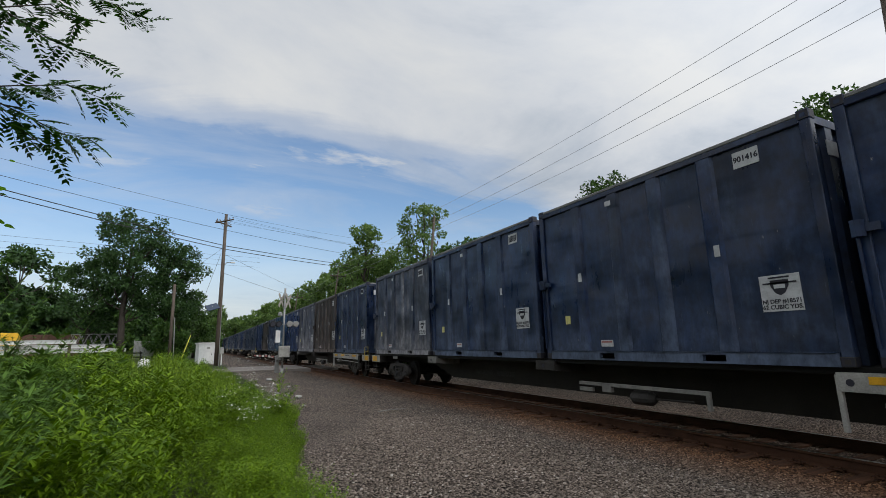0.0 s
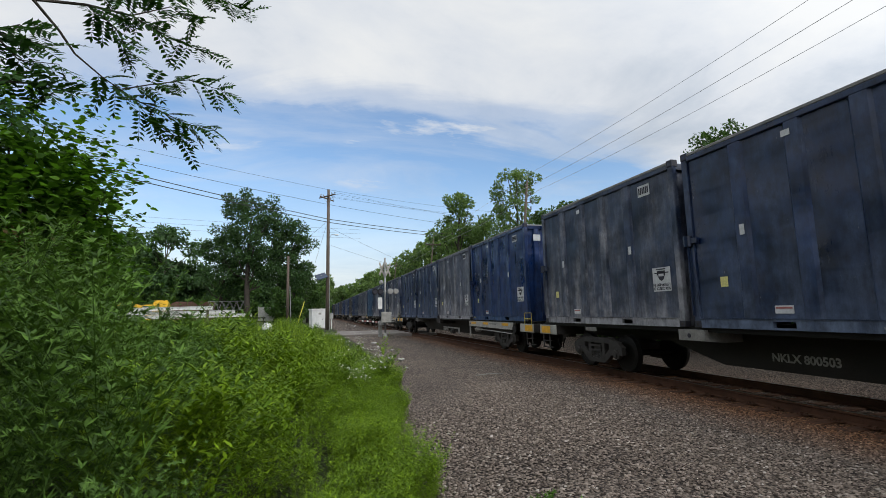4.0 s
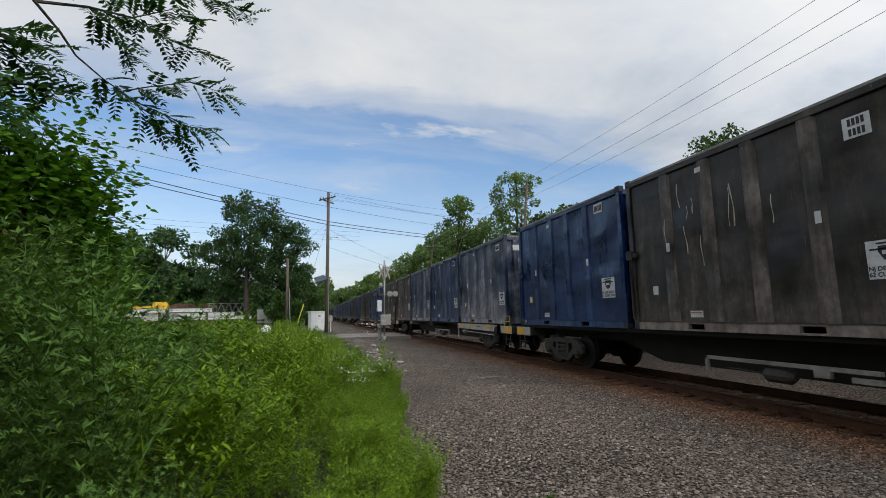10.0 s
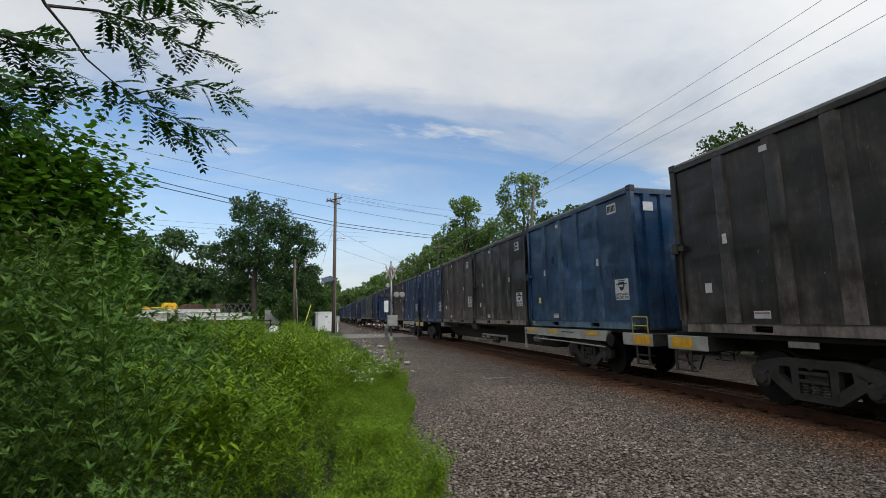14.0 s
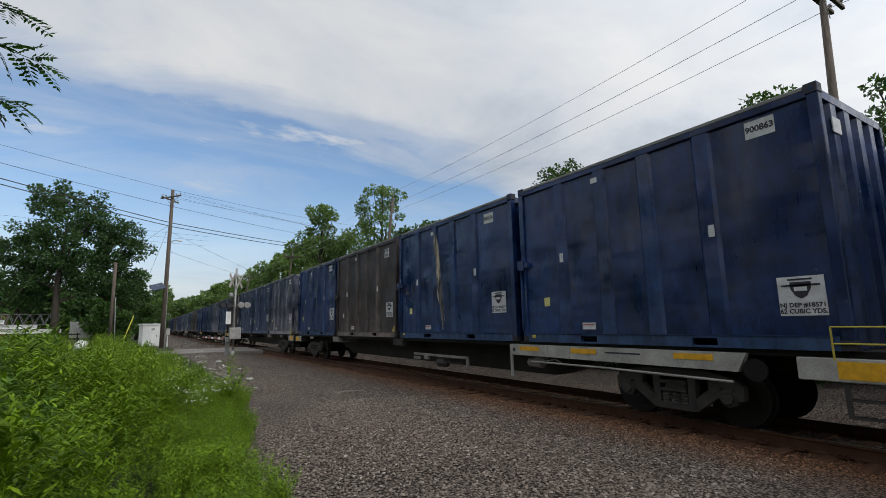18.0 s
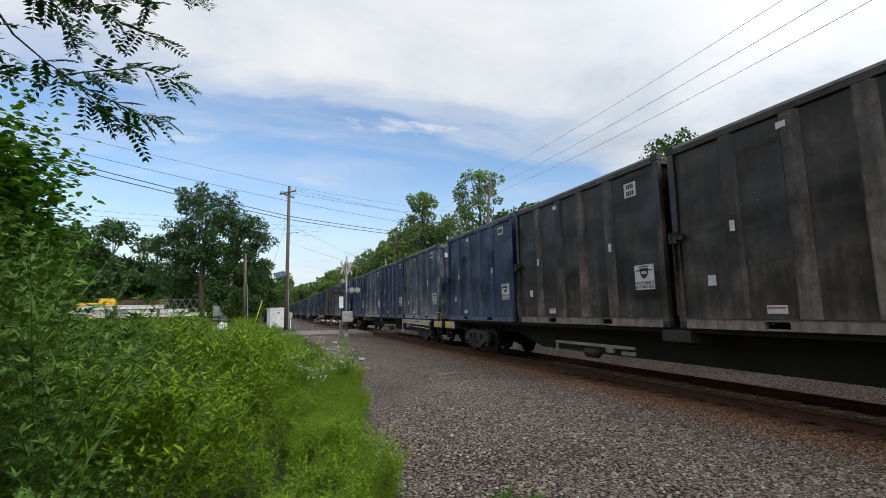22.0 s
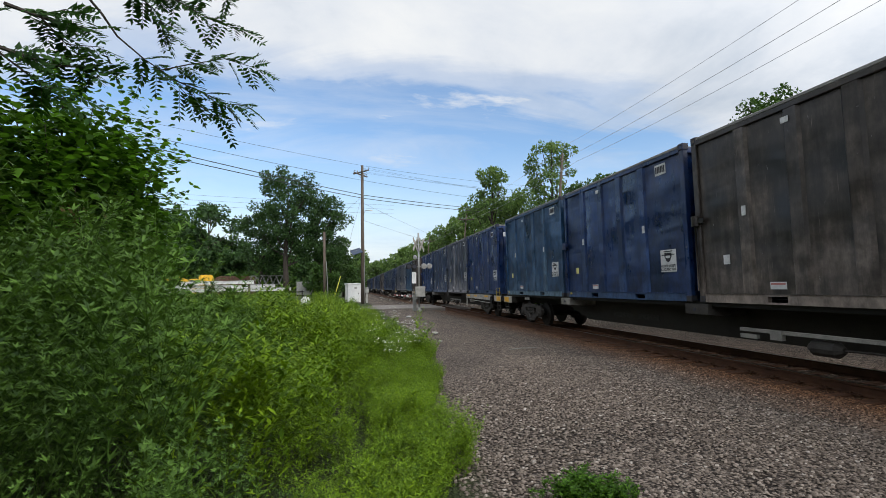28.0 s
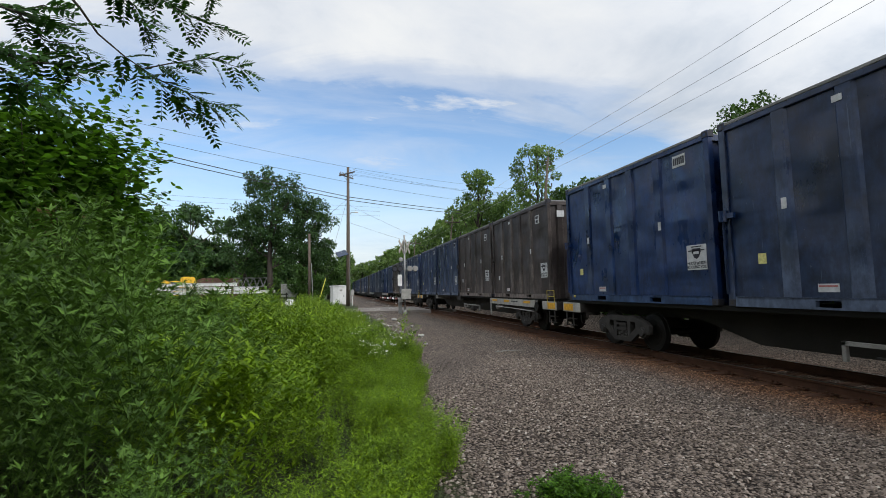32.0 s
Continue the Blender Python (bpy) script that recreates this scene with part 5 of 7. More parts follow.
def make_trees():
    # the pair left of the crossing road
    for az, d, h, sp, tr, n, seed, cl in ((7.0, 78, 20.8, 5.6, 0.34, 14000, 11, 120), (3.4, 80, 17.2, 5.0, 0.3, 12000, 12, 100), (9.9, 84, 15.0, 3.4, 0.3, 7000, 13, 36)):
        x, y = at(az, d)
        tree(x, y, h, sp, tr, cl, n, 0.36, "leaf_dark", seed, low=0.36, label="tall dark green tree with spreading crown beside the yard")
    for az, d, h, sp, seed in ((2.2, 84, 10, 4.0, 14), (0.6, 95, 9, 4.0, 15), (3.4, 70, 5, 2.6, 16)):
        x, y = at(az, d)
        tree(x, y, h, sp, 0.2, 20, 4500, 0.42, "leaf_tree", seed, low=0.08, label="bushy green tree at the roadside")
    # wood behind the yard
    k = 0
    for az, d, h in ((13.2, 118, 13), (15.4, 112, 20.5), (17.6, 116, 19), (11.6, 125, 10.5), (9.4, 130, 10), (20, 112, 17), (23, 116, 16), (26.5, 110, 17), (30, 112, 17), (34, 108, 17), (38, 105, 16), (43, 100, 16), (12.6, 104, 9), (16.8, 100, 9), (19, 102, 8), (6, 135, 10), (22, 98, 9), (10.5, 150, 12), (28, 96, 10), (36, 92, 11)):
        x, y = at(az, d)
        k += 1
        tree(x, y, h, h * 0.40, 0.2, 34, 5200, 0.80, "leaf_dark", 100 + k, low=0.08, label="dense dark green tree of the wood behind the yard")
    for az, d in ((7.4, 105), (8.8, 108)):
        x, y = at(az, d)
        tree(x, y, 9, 3.4, 0.2, 30, 4200, 0.62, "leaf_tree", 300 + int(d), low=0.08, label="dense dark green tree of the wood behind the yard")
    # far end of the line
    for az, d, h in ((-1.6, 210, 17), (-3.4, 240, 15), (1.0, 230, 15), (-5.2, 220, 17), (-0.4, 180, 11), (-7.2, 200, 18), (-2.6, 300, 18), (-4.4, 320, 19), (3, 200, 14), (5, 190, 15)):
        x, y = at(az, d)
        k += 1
        tree(x, y, h, h * 0.4, 0.2, 22, 2800, 1.25, "leaf_far_hazed", 100 + k, low=0.05, label="hazy green tree at the far end of the line")
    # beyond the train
    for az, d, h, sp, mat in ((-24.6, 62, 20.6, 4.0, "leaf_far_hazed"), (-17.4, 68, 19.4, 3.0, "leaf_far_hazed"), (-21.4, 70, 15.5, 4.4, "leaf_far_hazed"), (-27.2, 66, 13.5, 4.0, "leaf_far_hazed"), (-18.8, 84, 17.0, 4.5, "leaf_tree"), (-15.8, 92, 18.5, 4.8, "leaf_tree"), (-14.2, 105, 18.5, 5.0, "leaf_tree"), (-12.6, 120, 18.5, 5.2, "leaf_tree"), (-11.2, 140, 18.5, 5.5, "leaf_far_hazed"), (-9.8, 160, 18.5, 6, "leaf_far_hazed"), (-8.6, 190, 19, 6.5, "leaf_far_hazed"),
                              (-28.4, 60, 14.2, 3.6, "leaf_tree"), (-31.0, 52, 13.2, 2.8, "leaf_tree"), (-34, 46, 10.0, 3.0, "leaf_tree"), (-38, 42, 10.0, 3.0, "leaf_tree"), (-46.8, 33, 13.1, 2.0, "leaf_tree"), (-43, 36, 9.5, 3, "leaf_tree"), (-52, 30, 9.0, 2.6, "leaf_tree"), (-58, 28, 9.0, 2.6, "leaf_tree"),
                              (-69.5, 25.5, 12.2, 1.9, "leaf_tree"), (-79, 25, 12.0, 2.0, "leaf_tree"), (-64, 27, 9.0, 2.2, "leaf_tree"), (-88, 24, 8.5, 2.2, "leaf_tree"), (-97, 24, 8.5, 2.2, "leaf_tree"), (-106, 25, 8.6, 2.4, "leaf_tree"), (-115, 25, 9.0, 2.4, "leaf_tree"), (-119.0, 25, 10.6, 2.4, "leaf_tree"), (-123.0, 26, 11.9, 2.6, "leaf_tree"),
                              (-127.0, 26, 12.6, 2.6, "leaf_tree"), (-133.0, 29, 12.4, 2.6, "leaf_tree"), (-138.5, 33, 9.6, 2.4, "leaf_tree"), (-145, 40, 9.0, 3.0, "leaf_tree"), (-150, 50, 11.8, 3.2, "leaf_tree"), (-155, 66, 11.0, 4.0, "leaf_tree"), (-161, 90, 11.5, 4.5, "leaf_tree"), (-166, 120, 13, 5, "leaf_tree"), (-170, 160, 14, 6, "leaf_far_hazed"), (-174, 210, 15, 7, "leaf_far_hazed"), (-177.5, 190, 15, 6, "leaf_far_hazed"), (178, 150, 14, 6, "leaf_far_hazed")):
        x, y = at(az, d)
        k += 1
        # past 80 m trees take the leaf colour with haze painted in
        mat = "leaf_far_hazed" if d > 80 else mat
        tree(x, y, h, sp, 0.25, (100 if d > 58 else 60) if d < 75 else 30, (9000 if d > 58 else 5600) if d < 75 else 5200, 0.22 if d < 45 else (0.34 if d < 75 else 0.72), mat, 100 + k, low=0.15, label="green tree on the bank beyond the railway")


def make_lineside_shrubs():
    """A hedge of tall shrubs beyond the track, seen through the gaps of the train."""
    rng = random.Random(64)
    for k in range(34):
        y = -44 + k * 2.9 + rng.uniform(-0.7, 0.7)
        x = 15.4 + rng.uniform(-0.5, 0.9)
        h = rng.uniform(4.6, 6.4)
        tree(x, y, h, 2.0, 0.15, 26, 2400, 0.34, "leaf_tree", 900 + k, low=0.03, label="leafy green shrub on the bank behind the train")
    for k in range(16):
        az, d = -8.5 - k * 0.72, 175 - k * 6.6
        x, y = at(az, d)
        tree(x, y, 0.155 * d * rng.uniform(0.62, 0.78) - 1.0, 5.0, 0.15, 24, 3200, 0.75, "leaf_far_hazed", 960 + k, low=0.04, label="green tree massed along the far side of the line")


def close_behind():
    # unseen trees added behind the camera so the containers reflect dark foliage
    for k, (az, d, h) in enumerate(((52, 24, 11), (63, 21, 12), (75, 20, 12.5), (87, 19, 12), (98, 19, 13), (110, 20, 12), (122, 21, 12), (134, 23, 11), (147, 26, 12), (160, 32, 13))):
        x, y = at(az, d)
        tree(x, y, h, 3.2, 0.2, 26, 2200, 0.42, "leaf_tree", 700 + k, low=0.05, label="unseen dense green tree added behind the lot to darken reflections")


def mound(x, y, seed=0.0):
    """Uneven growth, -1 to 1, over about a metre."""
    return (np.sin(2.3 * x + 1.1 * y + seed) + np.sin(-1.2 * x + 2.7 * y + 2 + seed) + np.sin(4.1 * x - 3.3 * y + 4 + seed) + np.sin(5.2 * x + 4.4 * y + 1 - seed)) / 2.6


def weed_edge(y):
    ys = [-60, -22, -9, -5.6, -2.6, -1.0, 0, 1.3, 2.2, 3.0, 4.6, 7.2, 11, 20, 30, 36]
    xs = [3.8, 3.4, 2.7, 2.1, -0.4, -1.2, -1.4, -0.75, 0.0, 0.40, 0.95, 1.12, 1.72, 2.15, 2.2, 1.2]
    return np.interp(y, ys, xs) + 0.16 * mound(0.3 * y, y, 1.0)


def plant(rng, h, n, leaf, slim, spread, branchy, lobes=False):
    """One weed: stems with leaves all the way up. Returns corners of its leaves and stems."""
    out = []
    stems = [(np.zeros(3), np.array([rng.normal() * 0.10, rng.normal() * 0.10, 1.0]) * h)]
    for _ in range(branchy):
        f = rng.uniform(0.35, 0.85)
        a = rng.uniform(0, 6.28)
        stems.append((stems[0][1] * f, np.array([math.cos(a) * spread, math.sin(a) * spread, rng.uniform(0.5, 1.0) * 1.1]) * h * (1 - f) * 1.0))
    tot = sum(np.linalg.norm(s[1]) for s in stems)
    for p, d in stems:
        m = max(6, int(n * np.linalg.norm(d) / tot))
        f = np.sort(rng.uniform(0.05, 1.0, m))
        base = p + d * f[:, None]
        a = np.cumsum(rng.uniform(1.8, 2.9, m))
        way = np.stack([np.cos(a), np.sin(a), rng.uniform(*((0.2, 1.3) if lobes else (0.1, 0.9)), m)], -1)
        side = np.stack([-np.sin(a), np.cos(a), rng.normal(size=m) * 0.3], -1)
        ln = leaf * (1.15 - 0.6 * f) * rng.uniform(0.7, 1.3, m)
        if lobes:
            # a parted leaf: a long middle lobe and a shorter one on each side
            un, us = unit(way), unit(side)
            for turn, cut in ((0.0, 1.0), (0.75, 0.72), (-0.75, 0.72)):
                w = un * math.cos(turn) + us * math.sin(turn)
                out.append(leaves(base + un * (ln * 0.18 * (turn != 0))[:, None], w, us * math.cos(turn) - un * math.sin(turn), ln * cut, ln * cut * slim))
        else:
            out.append(leaves(base, way, side, ln, ln * slim))
        w = unit(np.cross(d, np.array([0.3, 1, 0.2])))[None] * 0.0014
        out.append(np.stack([p - w[0], p + w[0], p + d + w[0] * 0.3, p + d - w[0] * 0.3])[:4])
    return np.concatenate(out)


def scatter(name, kinds, spots, heights, mat, label, category, seed):
    rng = np.random.default_rng(seed)
    made = []
    for (x, y), h in zip(spots, heights):
        v = kinds[rng.integers(len(kinds))]
        a = rng.uniform(0, 6.28)
        c, s = math.cos(a), math.sin(a)
        w = np.empty_like(v)
        k = rng.uniform(0.85, 1.15)
        w[:, 0] = (v[:, 0] * c - v[:, 1] * s) * k * h + x
        w[:, 1] = (v[:, 0] * s + v[:, 1] * c) * k * h + y
        w[:, 2] = v[:, 2] * h - 0.03
        made.append(w)
    v = np.concatenate(made)
    ob = part_mesh(name, mesh_arrays(name, v, quads(len(v) // 4)), mat)
    tagged(ob, label, category, kind="stuff")
    return ob


def weed_height(x, y):
    d = weed_edge(y) - x
    h = np.interp(d, [0, 0.5, 1.0, 2.0, 3.0, 4.5], [0.35, 0.55, 0.75, 1.15, 1.45, 1.6])
    # the stand is tallest towards the bush
    side = np.degrees(np.arctan2(-x, np.maximum(y, 0.1)))
    tall = np.interp(side, [0, 6, 12, 20, 27, 45], [1.0, 1.4, 1.72, 2.05, 2.35, 2.45])
    k = np.clip((d - 0.9) / 1.2, 0, 1) * ((y > 0) & (y < 11))
    h = np.where(k > 0, h * (1 - k) + tall * k, h) - 0.25 * np.clip((y - 14) / 14, 0, 1)
    h = h + 0.5 * np.exp(-((y - 9.6) / 2.6) ** 2) * np.clip(1.4 - d, 0, 1)
    rough = np.interp(side, [0, 8, 20], [0.30, 0.22, 0.08])
    h = h * (1 + rough * mound(x, y))
    # low ground before the sack by the road
    gap = (side > 3.6) & (side < 6.4) & (y > 12)
    return np.where(gap, np.minimum(h, 1.55 - 0.92 * y / 36.6), h)


CLUMP = (1.86, 3.56)


def make_weeds():
    rng = np.random.default_rng(21)
    near = [plant(rng, 1.0, 104, 0.050, 0.22, 0.58, 13, True) for _ in range(12)]
    bright = [plant(rng, 1.0, 150, 0.088, 0.25, 0.60, 9) for _ in range(12)]
    far = [plant(rng, 1.0, 50, 0.125, 0.22, 0.45, 4) for _ in range(10)]

    def spots(n, x0, x1, y0, y1, clear):
        p = np.stack([rng.uniform(x0, x1, n), rng.uniform(y0, y1, n)], -1)
        ok = (p[:, 0] < weed_edge(p[:, 1])) & (np.hypot(p[:, 0], p[:, 1]) > clear)
        p = p[ok]
        p = p[(mound(p[:, 0] * 1.3, p[:, 1] * 1.3, 5.0) > -0.55) | (rng.uniform(size=len(p)) < 0.3)]
        return p, weed_height(p[:, 0], p[:, 1]) * rng.uniform(0.66, 1.08, len(p))
    # rounded stands of plants, tallest in their middle
    gx, gy = np.meshgrid(np.arange(-7.0, 2.2, 0.64), np.arange(0.8, 14.6, 0.64))
    c = np.stack([gx.ravel(), gy.ravel()], -1) + rng.uniform(-0.26, 0.26, (gx.size, 2))
    c = c[(c[:, 0] < weed_edge(c[:, 1]) - 0.12) & (np.hypot(c[:, 0], c[:, 1]) > 1.55) & ((c[:, 1] < 10) | (c[:, 0] > -2.6))]
    each = 17
    wide = rng.uniform(0.28, 0.50, len(c))
    tall = rng.uniform(0.66, 1.22, len(c))
    kind = np.repeat(rng.normal(size=len(c)) * 0.40, each)
    r = np.sqrt(rng.uniform(0, 1, (len(c), each)))
    a = rng.uniform(0, 6.28, (len(c), each))
    p = c[:, None] + np.stack([np.cos(a), np.sin(a)], -1) * (r * wide[:, None])[..., None]
    h = weed_height(c[:, 0], c[:, 1])[:, None] * tall[:, None] * (1 - 0.62 * r ** 2) * rng.uniform(0.85, 1.1, r.shape)
    p, h = p.reshape(-1, 2), h.ravel()
    lean = p[:, 0] + 0.16 * p[:, 1] + kind < 0.1
    ok = (np.hypot(p[:, 0], p[:, 1]) > 1.5) & ~(lean & (rng.uniform(size=len(p)) < np.where(np.hypot(p[:, 0], p[:, 1]) < 6.5, 0.0, 0.40)))
    p, h, kind = p[ok], h[ok], kind[ok]
    # low growth spilling over the gravel's edge
    q = np.stack([weed_edge(yy := rng.uniform(2.4, 12.0, 1300)) + 0.12 - np.abs(rng.normal(size=1300)) * 0.5, yy], -1)
    p, h, kind = np.concatenate([p, q]), np.concatenate([h, rng.uniform(0.22, 0.58, len(q))]), np.concatenate([kind, rng.normal(size=len(q)) * 0.3])
    dim = (p[:, 0] + 0.16 * p[:, 1] + kind) < 0.1
    scatter("mugwort_weeds", near, p[dim], h[dim], M["leaf_weed"], "tall feathery dark green weeds crowding the gravel's edge", "weeds", 1)
    scatter("goldenrod_weeds", bright, p[~dim], h[~dim] * 0.95, M["leaf_bright"], "bright green leafy weeds along the gravel", "weeds", 2)
    p, h = spots(3900, -10.0, 2.3, 10.0, 36.5, 2)
    dim = rng.uniform(size=len(p)) < 0.25
    scatter("roadside_weeds", far, p[dim], h[dim], M["leaf_weed"], "dark green weeds towards the crossing", "weeds", 3)
    scatter("roadside_grass", far, p[~dim], h[~dim], M["leaf_bright"], "sunlit yellow-green tall grass and weeds towards the crossing", "weeds", 4)
    p, h = spots(1900, -5.0, 4.0, -36.0, -2.5, 2.0)
    q = np.stack([weed_edge(yy := rng.uniform(-16.0, -3.5, 500)) - rng.uniform(0.0, 2.0, 500), yy], -1)
    p, h = np.concatenate([p, q]), np.concatenate([h, 0.35 + weed_height(q[:, 0], q[:, 1]) * rng.uniform(0.7, 1.2, len(q))])
    scatter("lineside_weeds", far, p, h, M["leaf_bright"], "green weeds beside the gravel track", "weeds", 5)
    # tall grass standing towards the crossing
    n = 1500
    a, r = np.radians(rng.uniform(-3.5, 9.0, n)), rng.uniform(11.0, 24.0, n)
    x, y = -np.sin(a) * r, np.cos(a) * r
    ok = (x < weed_edge(y) - 0.5) & (mound(x, y, 2.0) > -0.3) & ~((np.degrees(a) > 3.6) & (np.degrees(a) < 6.4) & (y > 14))
    foot = np.repeat(np.stack([x, y, x * 0], -1)[ok], 16, 0)
    k = len(foot)
    foot += rng.normal(size=(k, 3)) * np.array([0.07, 0.07, 0.0])
    tall = np.repeat(np.interp(np.degrees(a[ok]), [-3.5, 0, 4, 9], [0.75, 1.05, 1.5, 1.5]) * rng.uniform(0.75, 1.15, ok.sum()), 16) * rng.uniform(0.6, 1.1, k)
    way = np.stack([rng.normal(size=k) * 0.16, rng.normal(size=k) * 0.16, np.ones(k)], -1)
    b = rng.uniform(0, 6.28, k)
    v = leaves(foot, way, np.stack([np.cos(b), np.sin(b), b * 0], -1), tall, 0.022, 0.1)
    tagged(part_mesh("tall_grass", mesh_arrays("tall_grass", v, quads(k)), M["leaf_grass"]), "tall yellow-green grass standing among the weeds", "grass", kind="stuff")
    # small clump on the gravel
    broad = [plant(rng, 1.0, 60, 0.24, 0.42, 0.8, 5) for _ in range(6)]
    p = np.stack([rng.normal(CLUMP[0], 0.145, 120), rng.normal(CLUMP[1], 0.11, 120)], -1)
    scatter("gravel_weed", broad, p, rng.uniform(0.10, 0.21, len(p)), M["leaf_bush"], "small green weed tuft growing in the gravel", "weeds", 6)
    # white flower heads at the edge
    n = 80
    fy = rng.uniform(7.2, 11.2, n)
    fx = weed_edge(fy) - np.abs(rng.normal(0.1, 0.35, n)) - 0.30
    c = np.stack([fx, fy, weed_height(fx, fy) * rng.uniform(0.9, 1.2, n) + 0.04], -1)
    m = n * 6
    b = np.repeat(c, 6, 0) + rng.normal(size=(m, 3)) * np.array([0.05, 0.05, 0.012])
    a = rng.uniform(0, 6.28, m)
    v = leaves(b, np.stack([np.cos(a), np.sin(a), a * 0 + 0.2], -1), np.stack([-np.sin(a), np.cos(a), a * 0], -1), 0.028, 0.024, 0.1)
    tagged(part_mesh("white_wildflowers", mesh_arrays("white_wildflowers", v, quads(m)), M["flower"]), "small white flower heads among the weeds", "flowers", kind="stuff")


make_trees()
make_lineside_shrubs()
close_behind()
make_weeds()

# ---- near bush and the overhanging tree ----


def make_bush():
    for cx, cy, cz, rx, rz, seed, shoots, inner in ((-4.85, 9.1, 3.1, 2.1, 2.45, 31, 210, 4600), (-7.9, 8.3, 3.0, 2.2, 2.3, 32, 120, 3600), (-10.0, 6.6, 2.9, 2.2, 2.3, 33, 70, 1800), (-6.3, 10.6, 2.1, 2.1, 1.8, 34, 80, 3000), (-4.3, 9.5, 2.1, 1.45, 1.5, 35, 90, 2000)):
        rng = np.random.default_rng(seed)
        top = empty("broadleaf_bush", pose(cx, cy, 0))
        d = rand_dirs(rng, shoots, 0.25)
        d[:, 2] = np.where(d[:, 2] < -0.55, -d[:, 2], d[:, 2])
        reach = rng.uniform(0.72, 1.06, shoots)
        tip = d * reach[:, None] * np.array([rx, rx, rz]) + np.array([0, 0, cz])
        tip[:, 2] = np.maximum(tip[:, 2], 0.5)
        root = tip * np.array([0.15, 0.15, 0.0]) + np.array([0, 0, 1.0])[None] * (tip[:, 2] * 0.42)[:, None]
        for k in range(0, shoots, 10):
            r0, t0 = Vector(root[k]), Vector(tip[k])
            foot = Vector((0.2 * math.cos(k), 0.2 * math.sin(k), -0.1))
            part("stem", tubem([foot, r0, r0.lerp(t0, 0.55) + Vector((0, 0, 0.12)), t0], [0.06, 0.04, 0.022, 0.006], 5), M["bark"], top)
        # leaves hang in pairs along the outer part of every shoot
        m = 34
        f = np.linspace(0.42, 1.04, m)[None] + rng.uniform(-0.02, 0.02, (shoots, m))
        base = root[:, None] + (tip - root)[:, None] * f[..., None] + np.array([0, 0, 0.5])[None, None] * (f * (1 - f))[..., None]
        base = (base + rng.normal(size=base.shape) * 0.10).reshape(-1, 3)
        out_way = np.repeat(unit(tip - root), m, 0)
        n = len(base)
        a = rng.uniform(0, 6.28, n)
        spin = np.stack([np.cos(a), np.sin(a), rng.uniform(-0.9, 0.1, n)], -1)
        way = spin + out_way * 0.55
        side = np.stack([-np.sin(a), np.cos(a), rng.normal(size=n) * 0.35], -1)
        ln = rng.uniform(0.11, 0.20, n) * (1.15 - 0.35 * f.ravel())
        # older leaves in the shade within
        di = rand_dirs(rng, inner)
        bi = di * (rng.uniform(0.0, 1.0, inner) ** 0.5 * 0.74)[:, None] * np.array([rx, rx, rz]) + np.array([0, 0, cz])
        bi[:, 2] = np.maximum(bi[:, 2], 0.3)
        ai = rng.uniform(0, 6.28, inner)
        base = np.concatenate([base, bi])
        way = np.concatenate([way, np.stack([np.cos(ai), np.sin(ai), rng.uniform(-0.9, 0.1, inner)], -1)])
        side = np.concatenate([side, np.stack([-np.sin(ai), np.cos(ai), rng.normal(size=inner) * 0.35], -1)])
        ln = np.concatenate([ln, rng.uniform(0.13, 0.22, inner)])
        n = len(ln)
        part_mesh("foliage", mesh_arrays("foliage", round_leaves(base, way, side, ln, ln * 0.80), np.arange(n * 6).reshape(n, 6)), M["leaf_bush"], top)
        tagged(top, "dense broad-leaved bright green bush among the weeds", "bush", "bushes by the yard")
    # withered vine hanging on the bush
    rng = np.random.default_rng(8)
    n = 260
    f = rng.uniform(0, 1, n)
    base = np.stack([-4.05 + 0.45 * f + rng.normal(size=n) * 0.16, 8.0 + rng.normal(size=n) * 0.14, 3.0 - 1.5 * f + rng.normal(size=n) * 0.12], -1)
    way = np.stack([rng.normal(size=n) * 0.4, rng.normal(size=n) * 0.4, -np.ones(n)], -1)
    top = empty("withered_vine", pose(0, 0, 0))
    part_mesh("dry_leaves", mesh_arrays("dry_leaves", leaves(base, way, rng.normal(size=(n, 3)), rng.uniform(0.08, 0.16, n), 0.05), quads(n)), M["leaf_dry"], top)
    part("vine_stem", tubem([(-4.1, 8.05, 3.3), (-3.9, 8.0, 2.4), (-3.7, 8.05, 1.4), (-3.75, 8.1, 0.0)], 0.015, 5), M["bark"], top)
    tagged(top, "withered brown vine hanging from the green bush", "vine")


